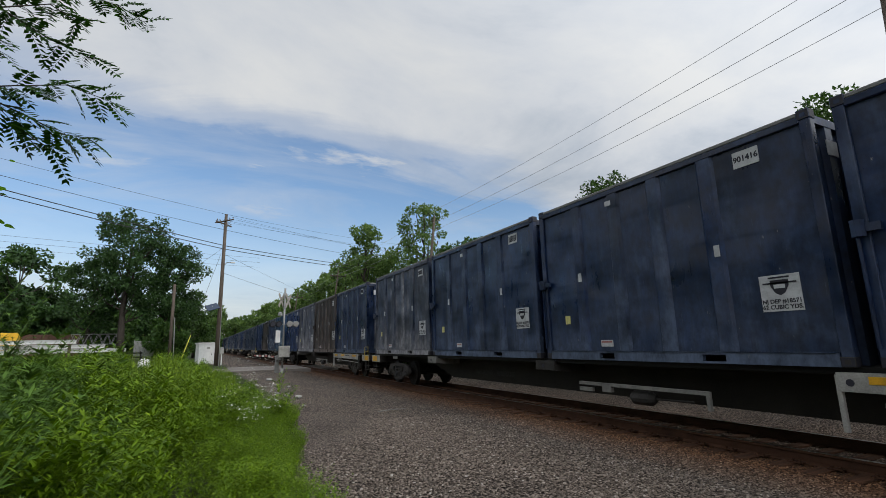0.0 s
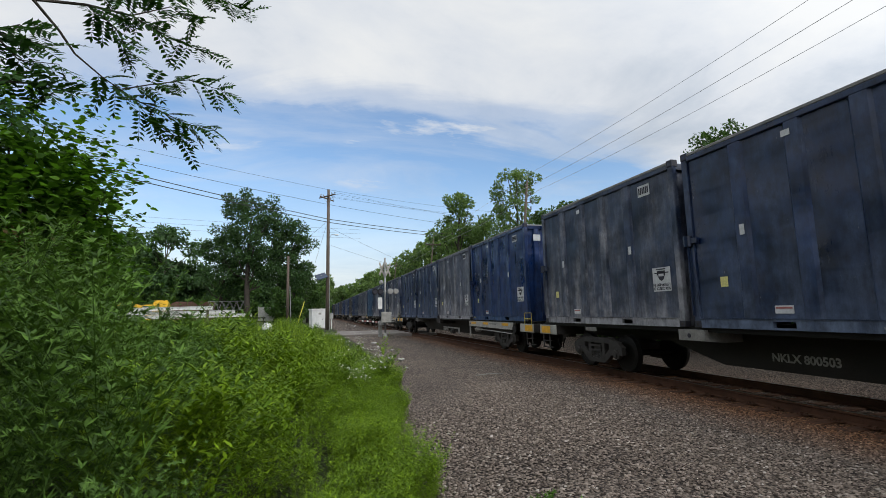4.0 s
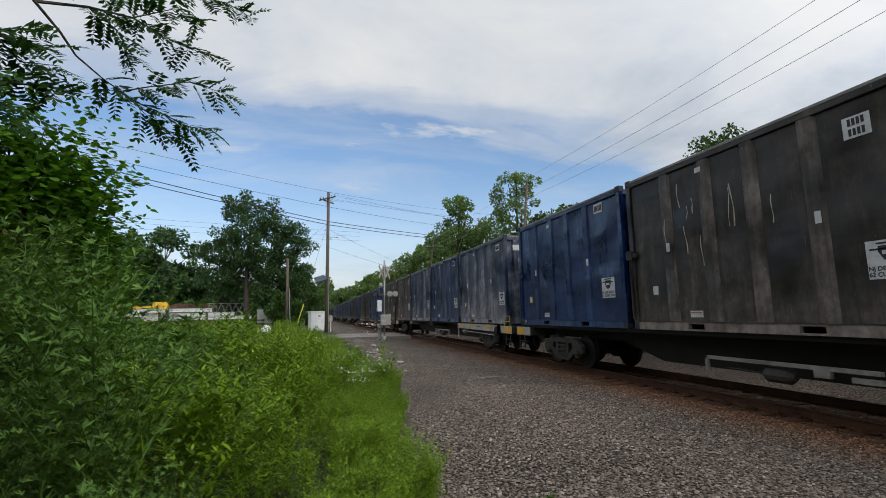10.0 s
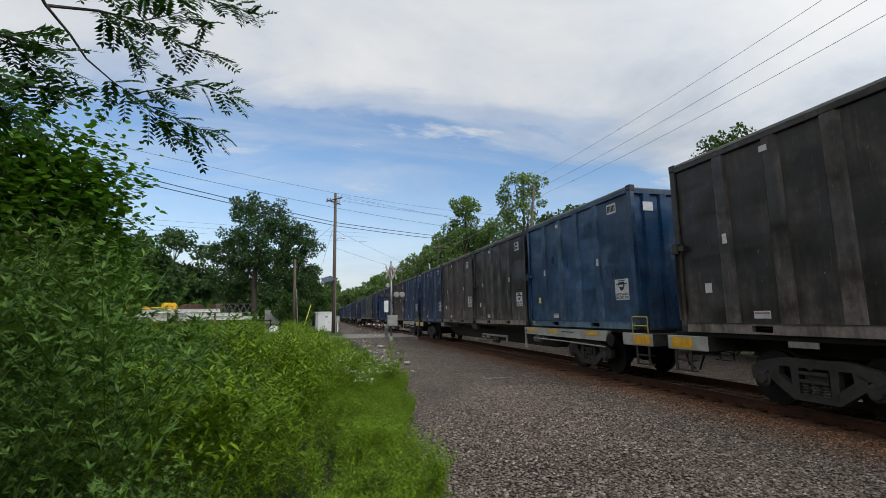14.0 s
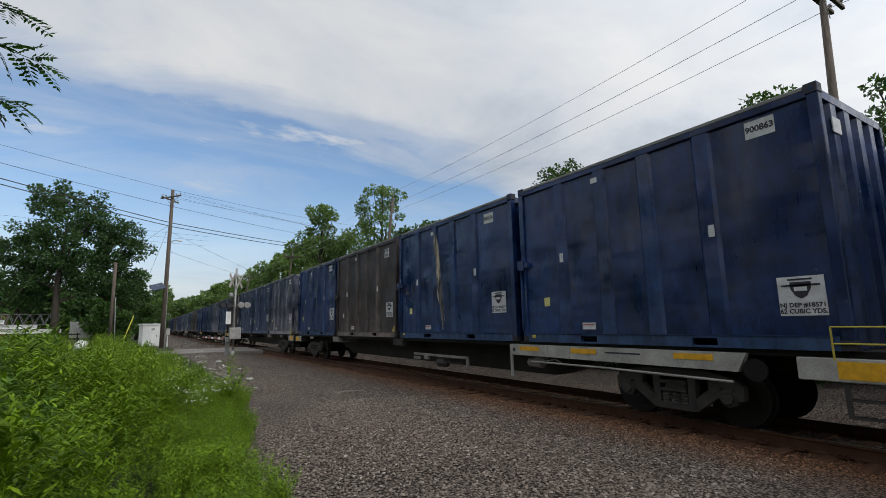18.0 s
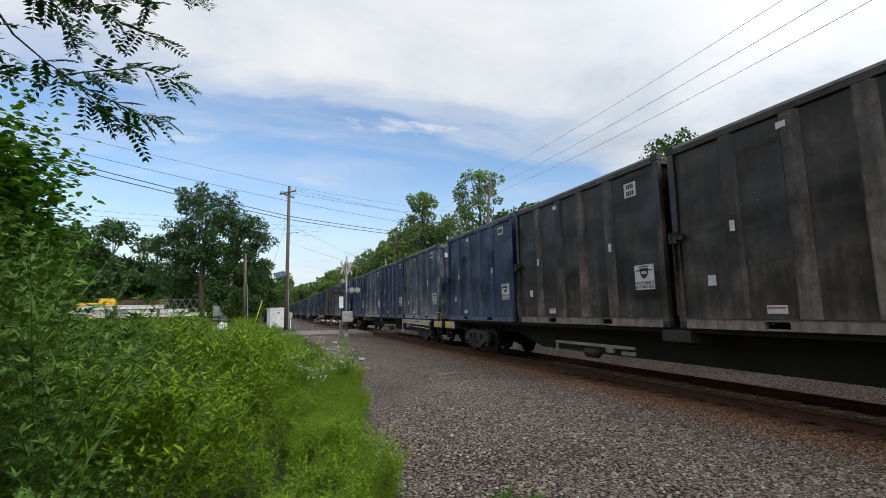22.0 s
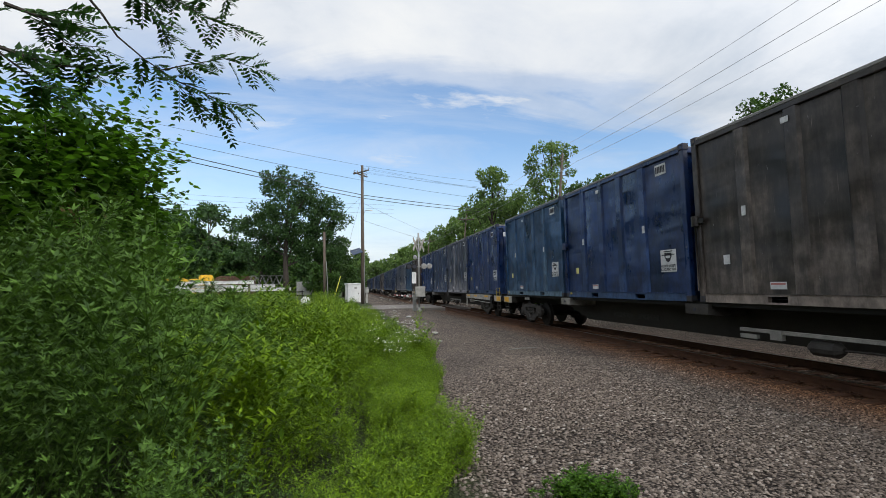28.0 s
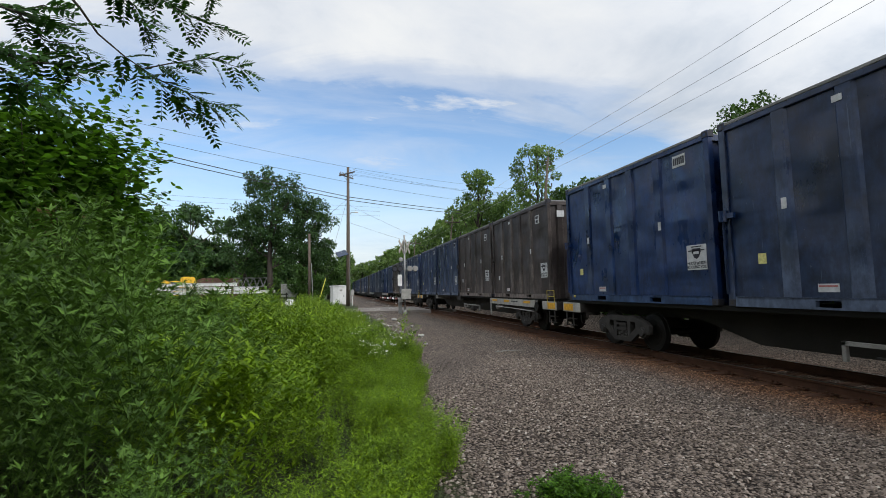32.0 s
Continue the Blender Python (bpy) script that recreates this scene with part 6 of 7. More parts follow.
TWIGS = {
    "A": [(-2.73, 4.89, 4.98), (-2.65, 5.07, 4.78), (-2.51, 5.27, 4.6), (-2.43, 5.44, 4.45), (-2.24, 5.65, 4.31), (-2.08, 5.84, 4.24), (-1.88, 6.03, 4.04)],
    "A1": [(-2.10, 5.78, 4.26), (-1.85, 5.8, 4.35), (-1.46, 5.87, 4.49), (-1.08, 6.0, 4.45)],
    "A2": [(-2.04, 5.86, 4.20), (-1.75, 5.95, 4.10), (-1.45, 5.97, 3.97), (-1.23, 5.95, 3.96)],
    "A3": [(-1.88, 6.03, 4.04), (-1.68, 5.95, 3.87), (-1.49, 5.9, 3.75)],
    "B": [(-2.68, 5.14, 4.82), (-2.36, 5.43, 5.01), (-2.03, 5.69, 5.11), (-1.68, 5.93, 5.02), (-1.29, 6.15, 4.99)],
    "B2": [(-2.36, 5.43, 5.01), (-2.14, 5.58, 4.88), (-2.0, 5.7, 4.63)],
    "B3": [(-2.03, 5.69, 5.11), (-1.68, 5.82, 5.36), (-1.42, 5.95, 5.27)],
    "B4": [(-2.70, 5.0, 4.92), (-2.24, 5.48, 5.33), (-1.68, 5.8, 5.6), (-1.11, 6.06, 5.7), (-0.85, 6.22, 5.65)],
    "C": [(-2.66, 4.16, 4.00), (-2.57, 4.43, 4.06), (-2.45, 4.63, 4.1), (-2.4, 4.79, 4.18)],
    "C2": [(-2.70, 4.05, 3.62), (-2.49, 4.48, 3.66), (-2.39, 4.66, 3.74), (-2.25, 4.86, 3.78)],
    "C3": [(-2.57, 4.43, 4.06), (-2.43, 4.55, 3.89), (-2.23, 4.74, 3.98)],
    "C4": [(-2.70, 4.05, 3.62), (-2.52, 4.42, 3.45), (-2.47, 4.62, 3.48)],
    "C5": [(-2.57, 4.43, 4.06), (-2.45, 4.55, 4.21), (-2.39, 4.66, 4.21)],
    "R1": [(1.26, -4.84, 5.86), (1.62, -4.73, 5.45), (1.92, -4.62, 5.2)],
    "R2": [(1.26, -4.84, 5.86), (1.01, -4.9, 5.24), (0.79, -4.94, 4.97), (0.61, -4.96, 4.76)],
    "R3": [(-0.57, -4.97, 4.83), (-0.26, -4.99, 4.36), (-0.01, -5.0, 4.07), (0.31, -4.99, 3.73)],
    "R4": [(-0.26, -4.99, 4.36), (-0.13, -5.0, 4.06), (-0.13, -5.0, 3.71)],
}


def make_overhang():
    """A tree beside the camera whose limbs reach over the gravel, with feathered leaves."""
    top = empty("roadside_tree", pose(0, 0, 0))
    tx, ty = -5.2, -0.6
    part("trunk", tubem([(tx, ty, -0.2), (tx + 0.1, ty, 2.5), (tx + 0.05, ty + 0.1, 5.0), (tx + 0.3, ty, 7.5)], [0.26, 0.2, 0.16, 0.08], 10), M["bark"], top, smooth=True)
    for path, r in (([(tx + 0.05, ty + 0.1, 4.4), (-4.4, 1.6, 5.3), (-3.4, 3.5, 5.3), (-2.73, 4.89, 4.98)], 0.07),
                    ([(tx + 0.05, ty + 0.1, 3.6), (-4.2, 1.8, 3.9), (-3.3, 3.2, 3.9), (-2.70, 4.05, 3.72)], 0.06),
                    ([(tx + 0.1, ty, 5.6), (-3.2, -2.4, 6.6), (-0.9, -4.2, 6.4), (1.26, -4.84, 5.86)], 0.07),
                    ([(tx + 0.05, ty, 4.2), (-3.4, -2.6, 5.0), (-1.8, -4.3, 5.2), (-0.57, -4.97, 4.83)], 0.06)):
        part("limb", tubem(path, [r, r * 0.75, r * 0.5, 0.02], 7), M["bark"], top, smooth=True)
    rng = np.random.default_rng(77)
    bm = bmesh.new()
    out = []
    stems = []
    for key, pts in TWIGS.items():
        tube(bm, pts, list(np.linspace(0.018 if key in ("A", "B", "C", "C2") else 0.009, 0.003, len(pts))), 5)
        if key[0] == "R":
            pts = [(x, y, z + 0.22) for x, y, z in pts]
        p = np.array(pts)
        seg = np.linalg.norm(np.diff(p, axis=0), axis=1)
        s = np.concatenate([[0], np.cumsum(seg)])
        bare = 0.62 if key == "A" else (0.25 if key in ("B",) else 0.12)
        k = int(s[-1] / (0.040 if key[0] == "C" else 0.046))
        along = unit(p[-1] - p[0])
        level = unit(np.cross(along, np.array([0.0, 0.0, 1.0])))
        for i, u in enumerate(np.linspace(bare, 1.0, max(3, int(k * (1 - bare))))):
            q = np.array([np.interp(u * s[-1], s, p[:, j]) for j in range(3)])
            # leaves stand out on both sides by turns, and droop towards their tips
            way = unit(along * rng.uniform(-0.1, 0.9) + level * (1 if i % 2 else -1) * rng.uniform(0.3, 0.9) + np.array([0, 0, rng.uniform(-0.50, 0.45)]))
            ln = rng.uniform(0.20, 0.34)
            m = int(rng.integers(6, 8))
            f = np.linspace(0.14, 1.0, m)
            axis = q + way * (f * ln)[:, None] + np.array([0, 0, -0.24 * ln])[None] * (f ** 2)[:, None]
            flat = unit(np.cross(way, np.array([0.1, -0.6, 0.8]) + rng.normal(size=3) * 0.25))
            for sgn in (-1, 1):
                w = flat * sgn + way * 0.40 + np.array([0, 0, -0.28])
                ll = 0.098 * rng.uniform(0.85, 1.15, m) * (1.08 - 0.45 * np.abs(f - 0.45))
                out.append(leaves(axis, np.repeat(w[None], m, 0) + rng.normal(size=(m, 3)) * 0.09, np.repeat(way[None], m, 0), ll, ll * 0.46, 0.12))
            out.append(leaves(axis[-1:], way[None] + np.array([[0, 0, -0.4]]), flat[None], np.array([0.085]), np.array([0.034]), 0.12))
            w = unit(np.cross(way, np.array([0.2, 0.9, 0.3]))) * 0.0022
            stems.append(np.stack([q - w, q + w, axis[-1] + w, axis[-1] - w]))
    tagged(part("twig_system", bm, M["bark"], top), kind="stuff")
    v = np.concatenate(out)
    part_mesh("feathered_foliage", mesh_arrays("leaflets", v, quads(len(v) // 4)), M["leaf_branch"], top)
    v = np.concatenate(stems)
    tagged(part_mesh("stalk_system", mesh_arrays("leaf_stalks", v, quads(len(v) // 4)), M["bark"], top), kind="stuff")
    # the rest of the crown, overhead and behind; unseen limbs and canopy added to shade the bush
    for path in ([(tx + 0.3, ty, 7.5), (-5.4, 2.5, 9.2), (-5.8, 6.5, 10.4)], [(tx + 0.3, ty, 7.2), (-7.2, 2.2, 8.8), (-9.0, 5.5, 10.0)]):
        part("limb", tubem(path, [0.08, 0.06, 0.03], 7), M["bark"], top, smooth=True)
    over = np.array([(-4.3, 7.2, 10.6), (-5.6, 6.6, 11.0), (-7.0, 6.0, 10.6), (-5.0, 8.2, 11.6), (-8.4, 5.4, 10.2), (-6.6, 7.6, 11.6), (-9.6, 4.6, 9.6), (-5.4, 4.2, 10.2), (-7.6, 3.4, 9.6), (-4.2, 5.6, 10.4), (-3.4, 8.0, 11.2), (-6.5, 4.0, 5.4), (-7.6, 5.2, 6.4), (-6.0, 3.2, 6.8), (-8.8, 6.2, 7.4), (-5.6, 2.4, 6.4), (-8.0, 4.4, 8.2), (-9.4, 5.6, 5.6)])
    part_mesh("crown", crown_mesh("crown", over, np.full(len(over), 1.45), 17000, 0.19, 79), M["leaf_branch"], top)
    cs = np.array([(-6.4, -1.5, 7.6), (-5.2, 0.2, 8.6), (-4.2, -2.2, 7.9), (-6.8, 0.4, 6.5), (-5.6, -3.0, 6.8), (-3.8, -0.6, 8.9), (-5.0, 1.0, 7.4)])
    part_mesh("crown", crown_mesh("crown", cs, np.full(len(cs), 1.3), 5200, 0.13, 78), M["leaf_branch"], top)
    tagged(top, "tree with dark feathered leaves overhanging the gravel", "tree")


# ---- poles and wires ----


def wire(a, b, sag=0.3, r=0.012, name="overhead_wire", label="thin black overhead wire", mat="wire"):
    a, b = Vector(a), Vector(b)
    pts = [a.lerp(b, k / 12) - Vector((0, 0, sag * 4 * (k / 12) * (1 - k / 12))) for k in range(13)]
    ob = part(name, tubem(pts, r, 5), M[mat])
    tagged(ob, label, "wire", "overhead wires")
    return ob


def crossarm(parent, length, z, turn, y=0.0, pins=(-1, -0.55, 0.55, 1), lab=""):
    c, s = math.cos(radians(turn)), math.sin(radians(turn))
    bm = boxm(-length / 2, length / 2, -0.05, 0.05, -0.06, 0.06, 0.01)
    bmesh.ops.transform(bm, matrix=pose(-s * y, c * y, z, 0, 0, turn), verts=bm.verts)
    arm = part("crossarm", bm, M["pole"], parent, lab)
    for p in pins:
        q = p * (length / 2 - 0.1)
        base = Vector((q * c - s * y, q * s + c * y, z + 0.06))
        part("insulator", tubem([base, base + Vector((0, 0, 0.1)), base + Vector((0, 0, 0.14)), base + Vector((0, 0, 0.22))], [0.02, 0.02, 0.06, 0.04], 8), M["porcelain"], arm)
    return arm


def make_poles():
    px, py, ph = 1.52, 51.0, 15.0
    turn = 128.0            # the road's wires run at 38 degrees to the track's square
    p = empty("utility_pole", pose(px, py, 0))
    part("shaft", tubem([(0, 0, -0.3), (0, 0, 7), (0, 0, ph)], [0.21, 0.18, 0.14], 12), M["pole"], p, smooth=True)
    crossarm(p, 2.6, ph - 0.75, turn, 0.17)
    crossarm(p, 2.4, ph - 1.0, turn - 75, 0.17)
    for e in (-1, 1):
        c, s = math.cos(radians(turn)), math.sin(radians(turn))
        part("arm_brace", tubem([(e * 0.75 * c, e * 0.75 * s, ph - 0.8), (0, 0, ph - 1.6)], 0.018, 5), M["galv"], p)
    la = part("lamp_bracket", tubem([(0, 0, 9.6), (0.35, -0.3, 10.0), (0.75, -0.6, 10.0)], 0.03, 6), M["galv"], p)
    part("lamp_head", boxm(0.65, 1.05, -0.75, -0.5, 9.9, 10.03, 0.03), M["white"], la, "white street lamp head")
    bm = boxm(-1.0, 0.1, -0.6, 0.6, -0.03, 0.03)
    bmesh.ops.transform(bm, matrix=pose(-0.25, -0.4, 5.7, 28, -18, 10), verts=bm.verts)
    part("solar_panel", bm, M["glassblue"], p, "small tilted solar panel")
    part("panel_arm", tubem([(0, 0, 5.5), (-0.7, -0.4, 5.65)], 0.03, 6), M["galv"], p)
    part("riser_pipe", tubem([(0.2, -0.1, 0), (0.16, -0.08, 6.0)], 0.035, 6), M["galv"], p)
    tagged(p, "brown wooden utility pole with one crossarm and a small solar panel", "utility pole", "utility poles")
    # its neighbours along the road, one of them past the track
    far = []
    for x, y in ((-29.0, 27.0), (34.0, 76.6)):
        q = empty("utility_pole", pose(x, y, 0.4 if x < 0 else 3.6))
        part("shaft", tubem([(0, 0, -4.0), (0, 0, 7), (0, 0, ph)], [0.21, 0.18, 0.14], 10), M["pole"], q, smooth=True)
        crossarm(q, 2.6, ph - 0.55, turn, 0.17)
        tagged(q, "brown wooden utility pole along the road", "utility pole", "utility poles")
    c, s = math.cos(radians(turn)), math.sin(radians(turn))
    # height on the pole, at the roadside neighbour and past the track, thickness
    for off, z, za, zb, r in ((0.0, ph, 14.7, 18.9, 0.013), (0.0, 13.36, 14.1, 15.7, 0.018), (0.0, 11.75, 14.0, 14.3, 0.036), (0.0, 11.4, 13.5, 13.8, 0.036)):
        wire((px + off * c, py + off * s, z), (-29.0, 27.0, za), 0.35, r)
        wire((px + off * c, py + off * s, z), (34.0, 76.6, zb), 0.35, r)
    for off, zb in ((1.1, 18.3), (0.5, 17.6), (-0.5, 17.2), (-1.1, 16.8)):
        wire((px + off * c, py + off * s, ph - 0.5), (34.0 + off * c, 76.6 + off * s, zb), 0.35, 0.009)
    for z0, z1, x, y in ((10.9, 7.5, 30, 95), (9.0, 7.0, 26, 80)):
        wire((px, py, z0), (x, y, z1), 0.5, 0.012)
    wire((px, py, 11.6), (-4.6, 62, 8.4), 0.2, 0.012)
    # thin lines over the wood behind the yard
    for z in (22.3, 21.2, 20.0):
        wire((-60, 100, z), (12, 124, z + 1.2), 0.3, 0.022)
    # leaning stub with a grey conduit
    q = empty("pole_stub", pose(-2.95, 62.0, 0))
    part("shaft", tubem([(0, 0, -0.3), (-0.08, 0, 9.0)], [0.19, 0.15], 10), M["pole"], q, smooth=True)
    part("conduit", tubem([(0.45, -0.2, 0.0), (0.2, -0.15, 5.2)], 0.05, 6), M["galv"], q)
    tagged(q, "cut-off brown wooden pole with a pale conduit", "utility pole", "utility poles")
    g = empty("guy_wire", pose(0, 0, 0))
    part("guy_marker", tubem([(-1.75, 60.0, 0.4), (-0.95, 60.2, 3.2)], 0.05, 6), M["marker"], g, "yellow plastic sleeve")
    part("guy_strand", tubem([(-1.9, 60, 0), (1.3, 51.2, 11.0)], 0.012, 5), M["wire"], g)
    tagged(g, "guy wire with a yellow marker sleeve", "guy wire")
    # the pole line beyond the train
    xs, h = 17.0, 12.2
    ys = (-92, -59.5, -27.7, 4.7, 34.5, 66, 98)
    lean = 1.35             # it leans away from the track
    heights = [h if y > 0 else h - 2.6 for y in ys]
    for k, y in enumerate(ys):
        q = empty("line_pole", pose(xs - lean, y, heights[k] - h))
        part("shaft", tubem([(0, 0, -0.3 if y > 0 else 1.0), (lean * 0.5, 0, h * 0.5), (lean, 0, h)], [0.14, 0.12, 0.085] if y > 0 else [0.1, 0.09, 0.06], 10), M["pole"], q, smooth=True)
        for dy in (-0.14, 0.14):
            if y > 0 and y != 34.5:
                arm = crossarm(q, 2.3, h - 0.85, 0, dy, (-1, 1))
                arm.location.x = lean - 0.05
        if y > 0:
            part("lightning_rod", tubem([(lean, 0, h), (lean + 0.08, 0, h + 0.65)], 0.015, 5), M["galv"], q)
            part("arm_brace", tubem([(lean - 0.75, -0.16, h - 0.85), (lean - 0.05, -0.1, h - 1.6)], 0.015, 5), M["galv"], q)
        if y == 34.5:
            for z in (h - 2.4, h - 1.8, h - 1.2, h - 0.6):
                for dx in (-0.22, 0.22):
                    part("side_arm", tubem([(lean, 0, z), (lean + dx, 0, z), (lean + dx, 0, z + 0.25)], [0.04, 0.04, 0.07], 6), M["pole"], q)
        tagged(q, "wooden line pole with double crossarm beyond the train" if y > 0 and y != 34.5 else "plain wooden line pole beyond the train", "utility pole", "line poles")
    for a, b, ha, hb in zip(ys, ys[1:], heights, heights[1:]):
        for dx, dz, r in ((-0.6, -0.80, 0.011), (1.15, -0.62, 0.011), (0.2, 0.65, 0.010)):
            wire((xs + dx, a, ha + dz), (xs + dx, b, hb + dz), 0.35, r, mat="wirepale")


# ---- the level crossing ----


def make_crossing():
    sx, sy = 5.0, 33.6
    s = empty("crossing_signal", pose(sx, sy, 0))
    part("mast", tubem([(0, 0, 0), (0, 0, 5.6)], 0.065, 10), M["galv"], s, "grey steel mast", True)
    part("mast_base", tubem([(0, 0, -0.3), (0, 0, 0.05), (0, 0, 0.25)], [0.16, 0.16, 0.08], 10), M["galv"], s)
    for dy, turn in ((0.13, 65), (-0.13, 65)):
        bm = bmesh.new()
        for a in (45, -45):
            b2 = boxm(-0.61, 0.61, -0.012, 0.012, -0.11, 0.11)
            bmesh.ops.transform(b2, matrix=pose(0.28 if dy < 0 else -0.28, dy, 4.75, 0, a, 0), verts=b2.verts)
            me = bpy.data.meshes.new("crossbuck")
            b2.to_mesh(me)
            bm.from_mesh(me)
            b2.free()
        cb = part("crossbuck", bm, M["crossboard"], s, "bare grey backs of the crossbuck boards")
        cb.matrix_basis = pose(0, 0, 0, 0, 0, 60)
    part("crossbuck_bracket", tubem([(-0.3, -0.2, 4.75), (0.3, 0.25, 4.75)], 0.03, 6), M["galv"], s)
    part("bell", tubem([(-0.25, 0.1, 3.75), (-0.25, 0.1, 3.9), (-0.25, 0.1, 4.0)], [0.16, 0.15, 0.06], 12), M["galv"], s)
    for px_, dy in ((-0.75, 0.0), (-0.35, 0.12), (0.32, -0.1), (0.72, -0.05)):
        arm = part("light_arm", tubem([(0, 0, 3.15), (px_, dy, 3.15)], 0.03, 6), M["galv"], s)
        hs = part("signal_light", tubem([(px_, dy - 0.16, 3.15), (px_, dy - 0.02, 3.15), (px_, dy + 0.12, 3.15)], [0.20, 0.20, 0.10], 14), M["galv"] if px_ > 0 else M["black"], s)
        part("visor", tubem([(px_, dy - 0.40, 3.17), (px_, dy - 0.16, 3.17)], [0.19, 0.21], 12), M["black"] if px_ < 0 else M["galv"], hs)
        part("lens", tubem([(px_, dy - 0.405, 3.15), (px_, dy - 0.40, 3.15)], 0.15, 12), M["ink"] if px_ < 0 else M["galvdull"], hs)
    part("sign_board", boxm(-0.52, -0.22, -0.12, -0.09, 1.95, 2.75), M["white"], s, "narrow white sign board")
    c = part("relay_case", boxm(-0.30, 0.38, -0.42, -0.06, 0.98, 1.72, 0.015), M["greybeam"], s, "pale grey relay case")
    part("case_door", boxm(-0.27, 0.35, -0.435, -0.42, 1.02, 1.68), M["greybeam"], c)
    part("case_latch", boxm(0.28, 0.33, -0.455, -0.435, 1.3, 1.42), M["galv"], c)
    tagged(s, "grey crossing signal mast with crossbuck, lights and a relay case", "railway signal")
    g = empty("crossing_gate_arm", pose(4.75, 34.3, 1.0))
    for k in range(8):
        part("gate_board", boxm(-0.02 - k * 0.09, 0.02 - k * 0.09, k * 1.1, k * 1.1 + 1.1, -0.06, 0.06), M["red"] if k % 2 else M["white"], g, "red board" if k % 2 else "white board")
    part("counterweight", boxm(-0.1, 0.1, -0.9, -0.1, -0.2, 0.1), M["galv"], g)
    part("gate_post", boxm(-0.12, 0.12, -0.15, 0.15, -1.3, 0.05), M["galv"], g)
    tagged(g, "lowered red and white crossing gate arm on a post", "crossing gate")
    # signal bungalow
    b = empty("signal_bungalow", pose(0.65, 54.3, 0, 0, 0, 12))
    part("body", boxm(-0.85, 0.85, -0.75, 0.75, 0.15, 2.12), M["white"], b)
    part("roof", boxm(-0.95, 0.95, -0.85, 0.85, 2.12, 2.24, 0.02), M["white"], b, "overhanging white roof")
    part("plinth", boxm(-0.8, 0.8, -0.7, 0.7, -0.1, 0.15), M["asphalt"], b)
    part("door", boxm(-0.4, 0.4, -0.775, -0.75, 0.2, 2.0), M["white"], b)
    part("door_handle", boxm(0.28, 0.33, -0.81, -0.775, 1.0, 1.15), M["black"], b)
    part("vent", boxm(-0.15, 0.15, -0.785, -0.77, 1.6, 1.8), M["greybeam"], b)
    tagged(b, "weathered white steel signal bungalow beside the road", "cabinet")
    e = empty("meter_box", pose(2.05, 53.6, 0))
    part("post", boxm(-0.05, 0.05, -0.05, 0.05, -0.1, 1.6), M["white"], e)
    part("box", boxm(-0.17, 0.17, -0.2, -0.05, 1.1, 1.75, 0.02), M["greybeam"], e)
    tagged(e, "small pale meter box on a post", "meter box")
    # white sack by the road
    bm = bmesh.new()
    bmesh.ops.create_icosphere(bm, subdivisions=2, radius=0.42)
    for v in bm.verts:
        v.co *= 1 + 0.35 * noise.noise(v.co * 3.1)
        v.co.z = max(v.co.z * 1.25, -0.3)
    sk = part("white_sack", bm, M["white"], smooth=True)
    sk.matrix_basis = pose(-3.1, 36.6, 0.6)
    tagged(sk, "crumpled white plastic sack on a stub among the weeds", "sack")
    part("sack_stub", boxm(-0.1, 0.1, -0.1, 0.1, -0.62, -0.2), M["pole"], sk)
    # chain-link panel with grey slats
    f = empty("slatted_fence", pose(-5.4, 70.0, 0, 0, 0, 8))
    for k in range(26):
        part("slat", boxm(-1.75 + k * 0.138, -1.63 + k * 0.138, -0.01, 0.01, 0.9, 2.75), M["galv"], f)
    for k in (-1.8, 0.0, 1.8):
        part("fence_post", tubem([(k, 0.05, -0.1), (k, 0.05, 2.85)], 0.04, 6), M["galv"], f)
    tagged(f, "grey slatted fence panel at the yard's corner", "fence")
    gr = empty("guard_rail", pose(-8.5, 66.0, 0))
    part("rail_bar", boxm(-2.6, 2.6, -0.03, 0.03, 1.25, 1.4), M["black"], gr)
    part("rail_bar", boxm(-2.6, 2.6, -0.03, 0.03, 0.75, 0.9), M["black"], gr)
    for k in (-2.4, 0, 2.4):
        part("rail_post", boxm(k - 0.06, k + 0.06, 0.03, 0.12, -0.1, 1.5), M["black"], gr)
    tagged(gr, "low dark guard rail before the yard", "guard rail")


# ---- the steel yard ----


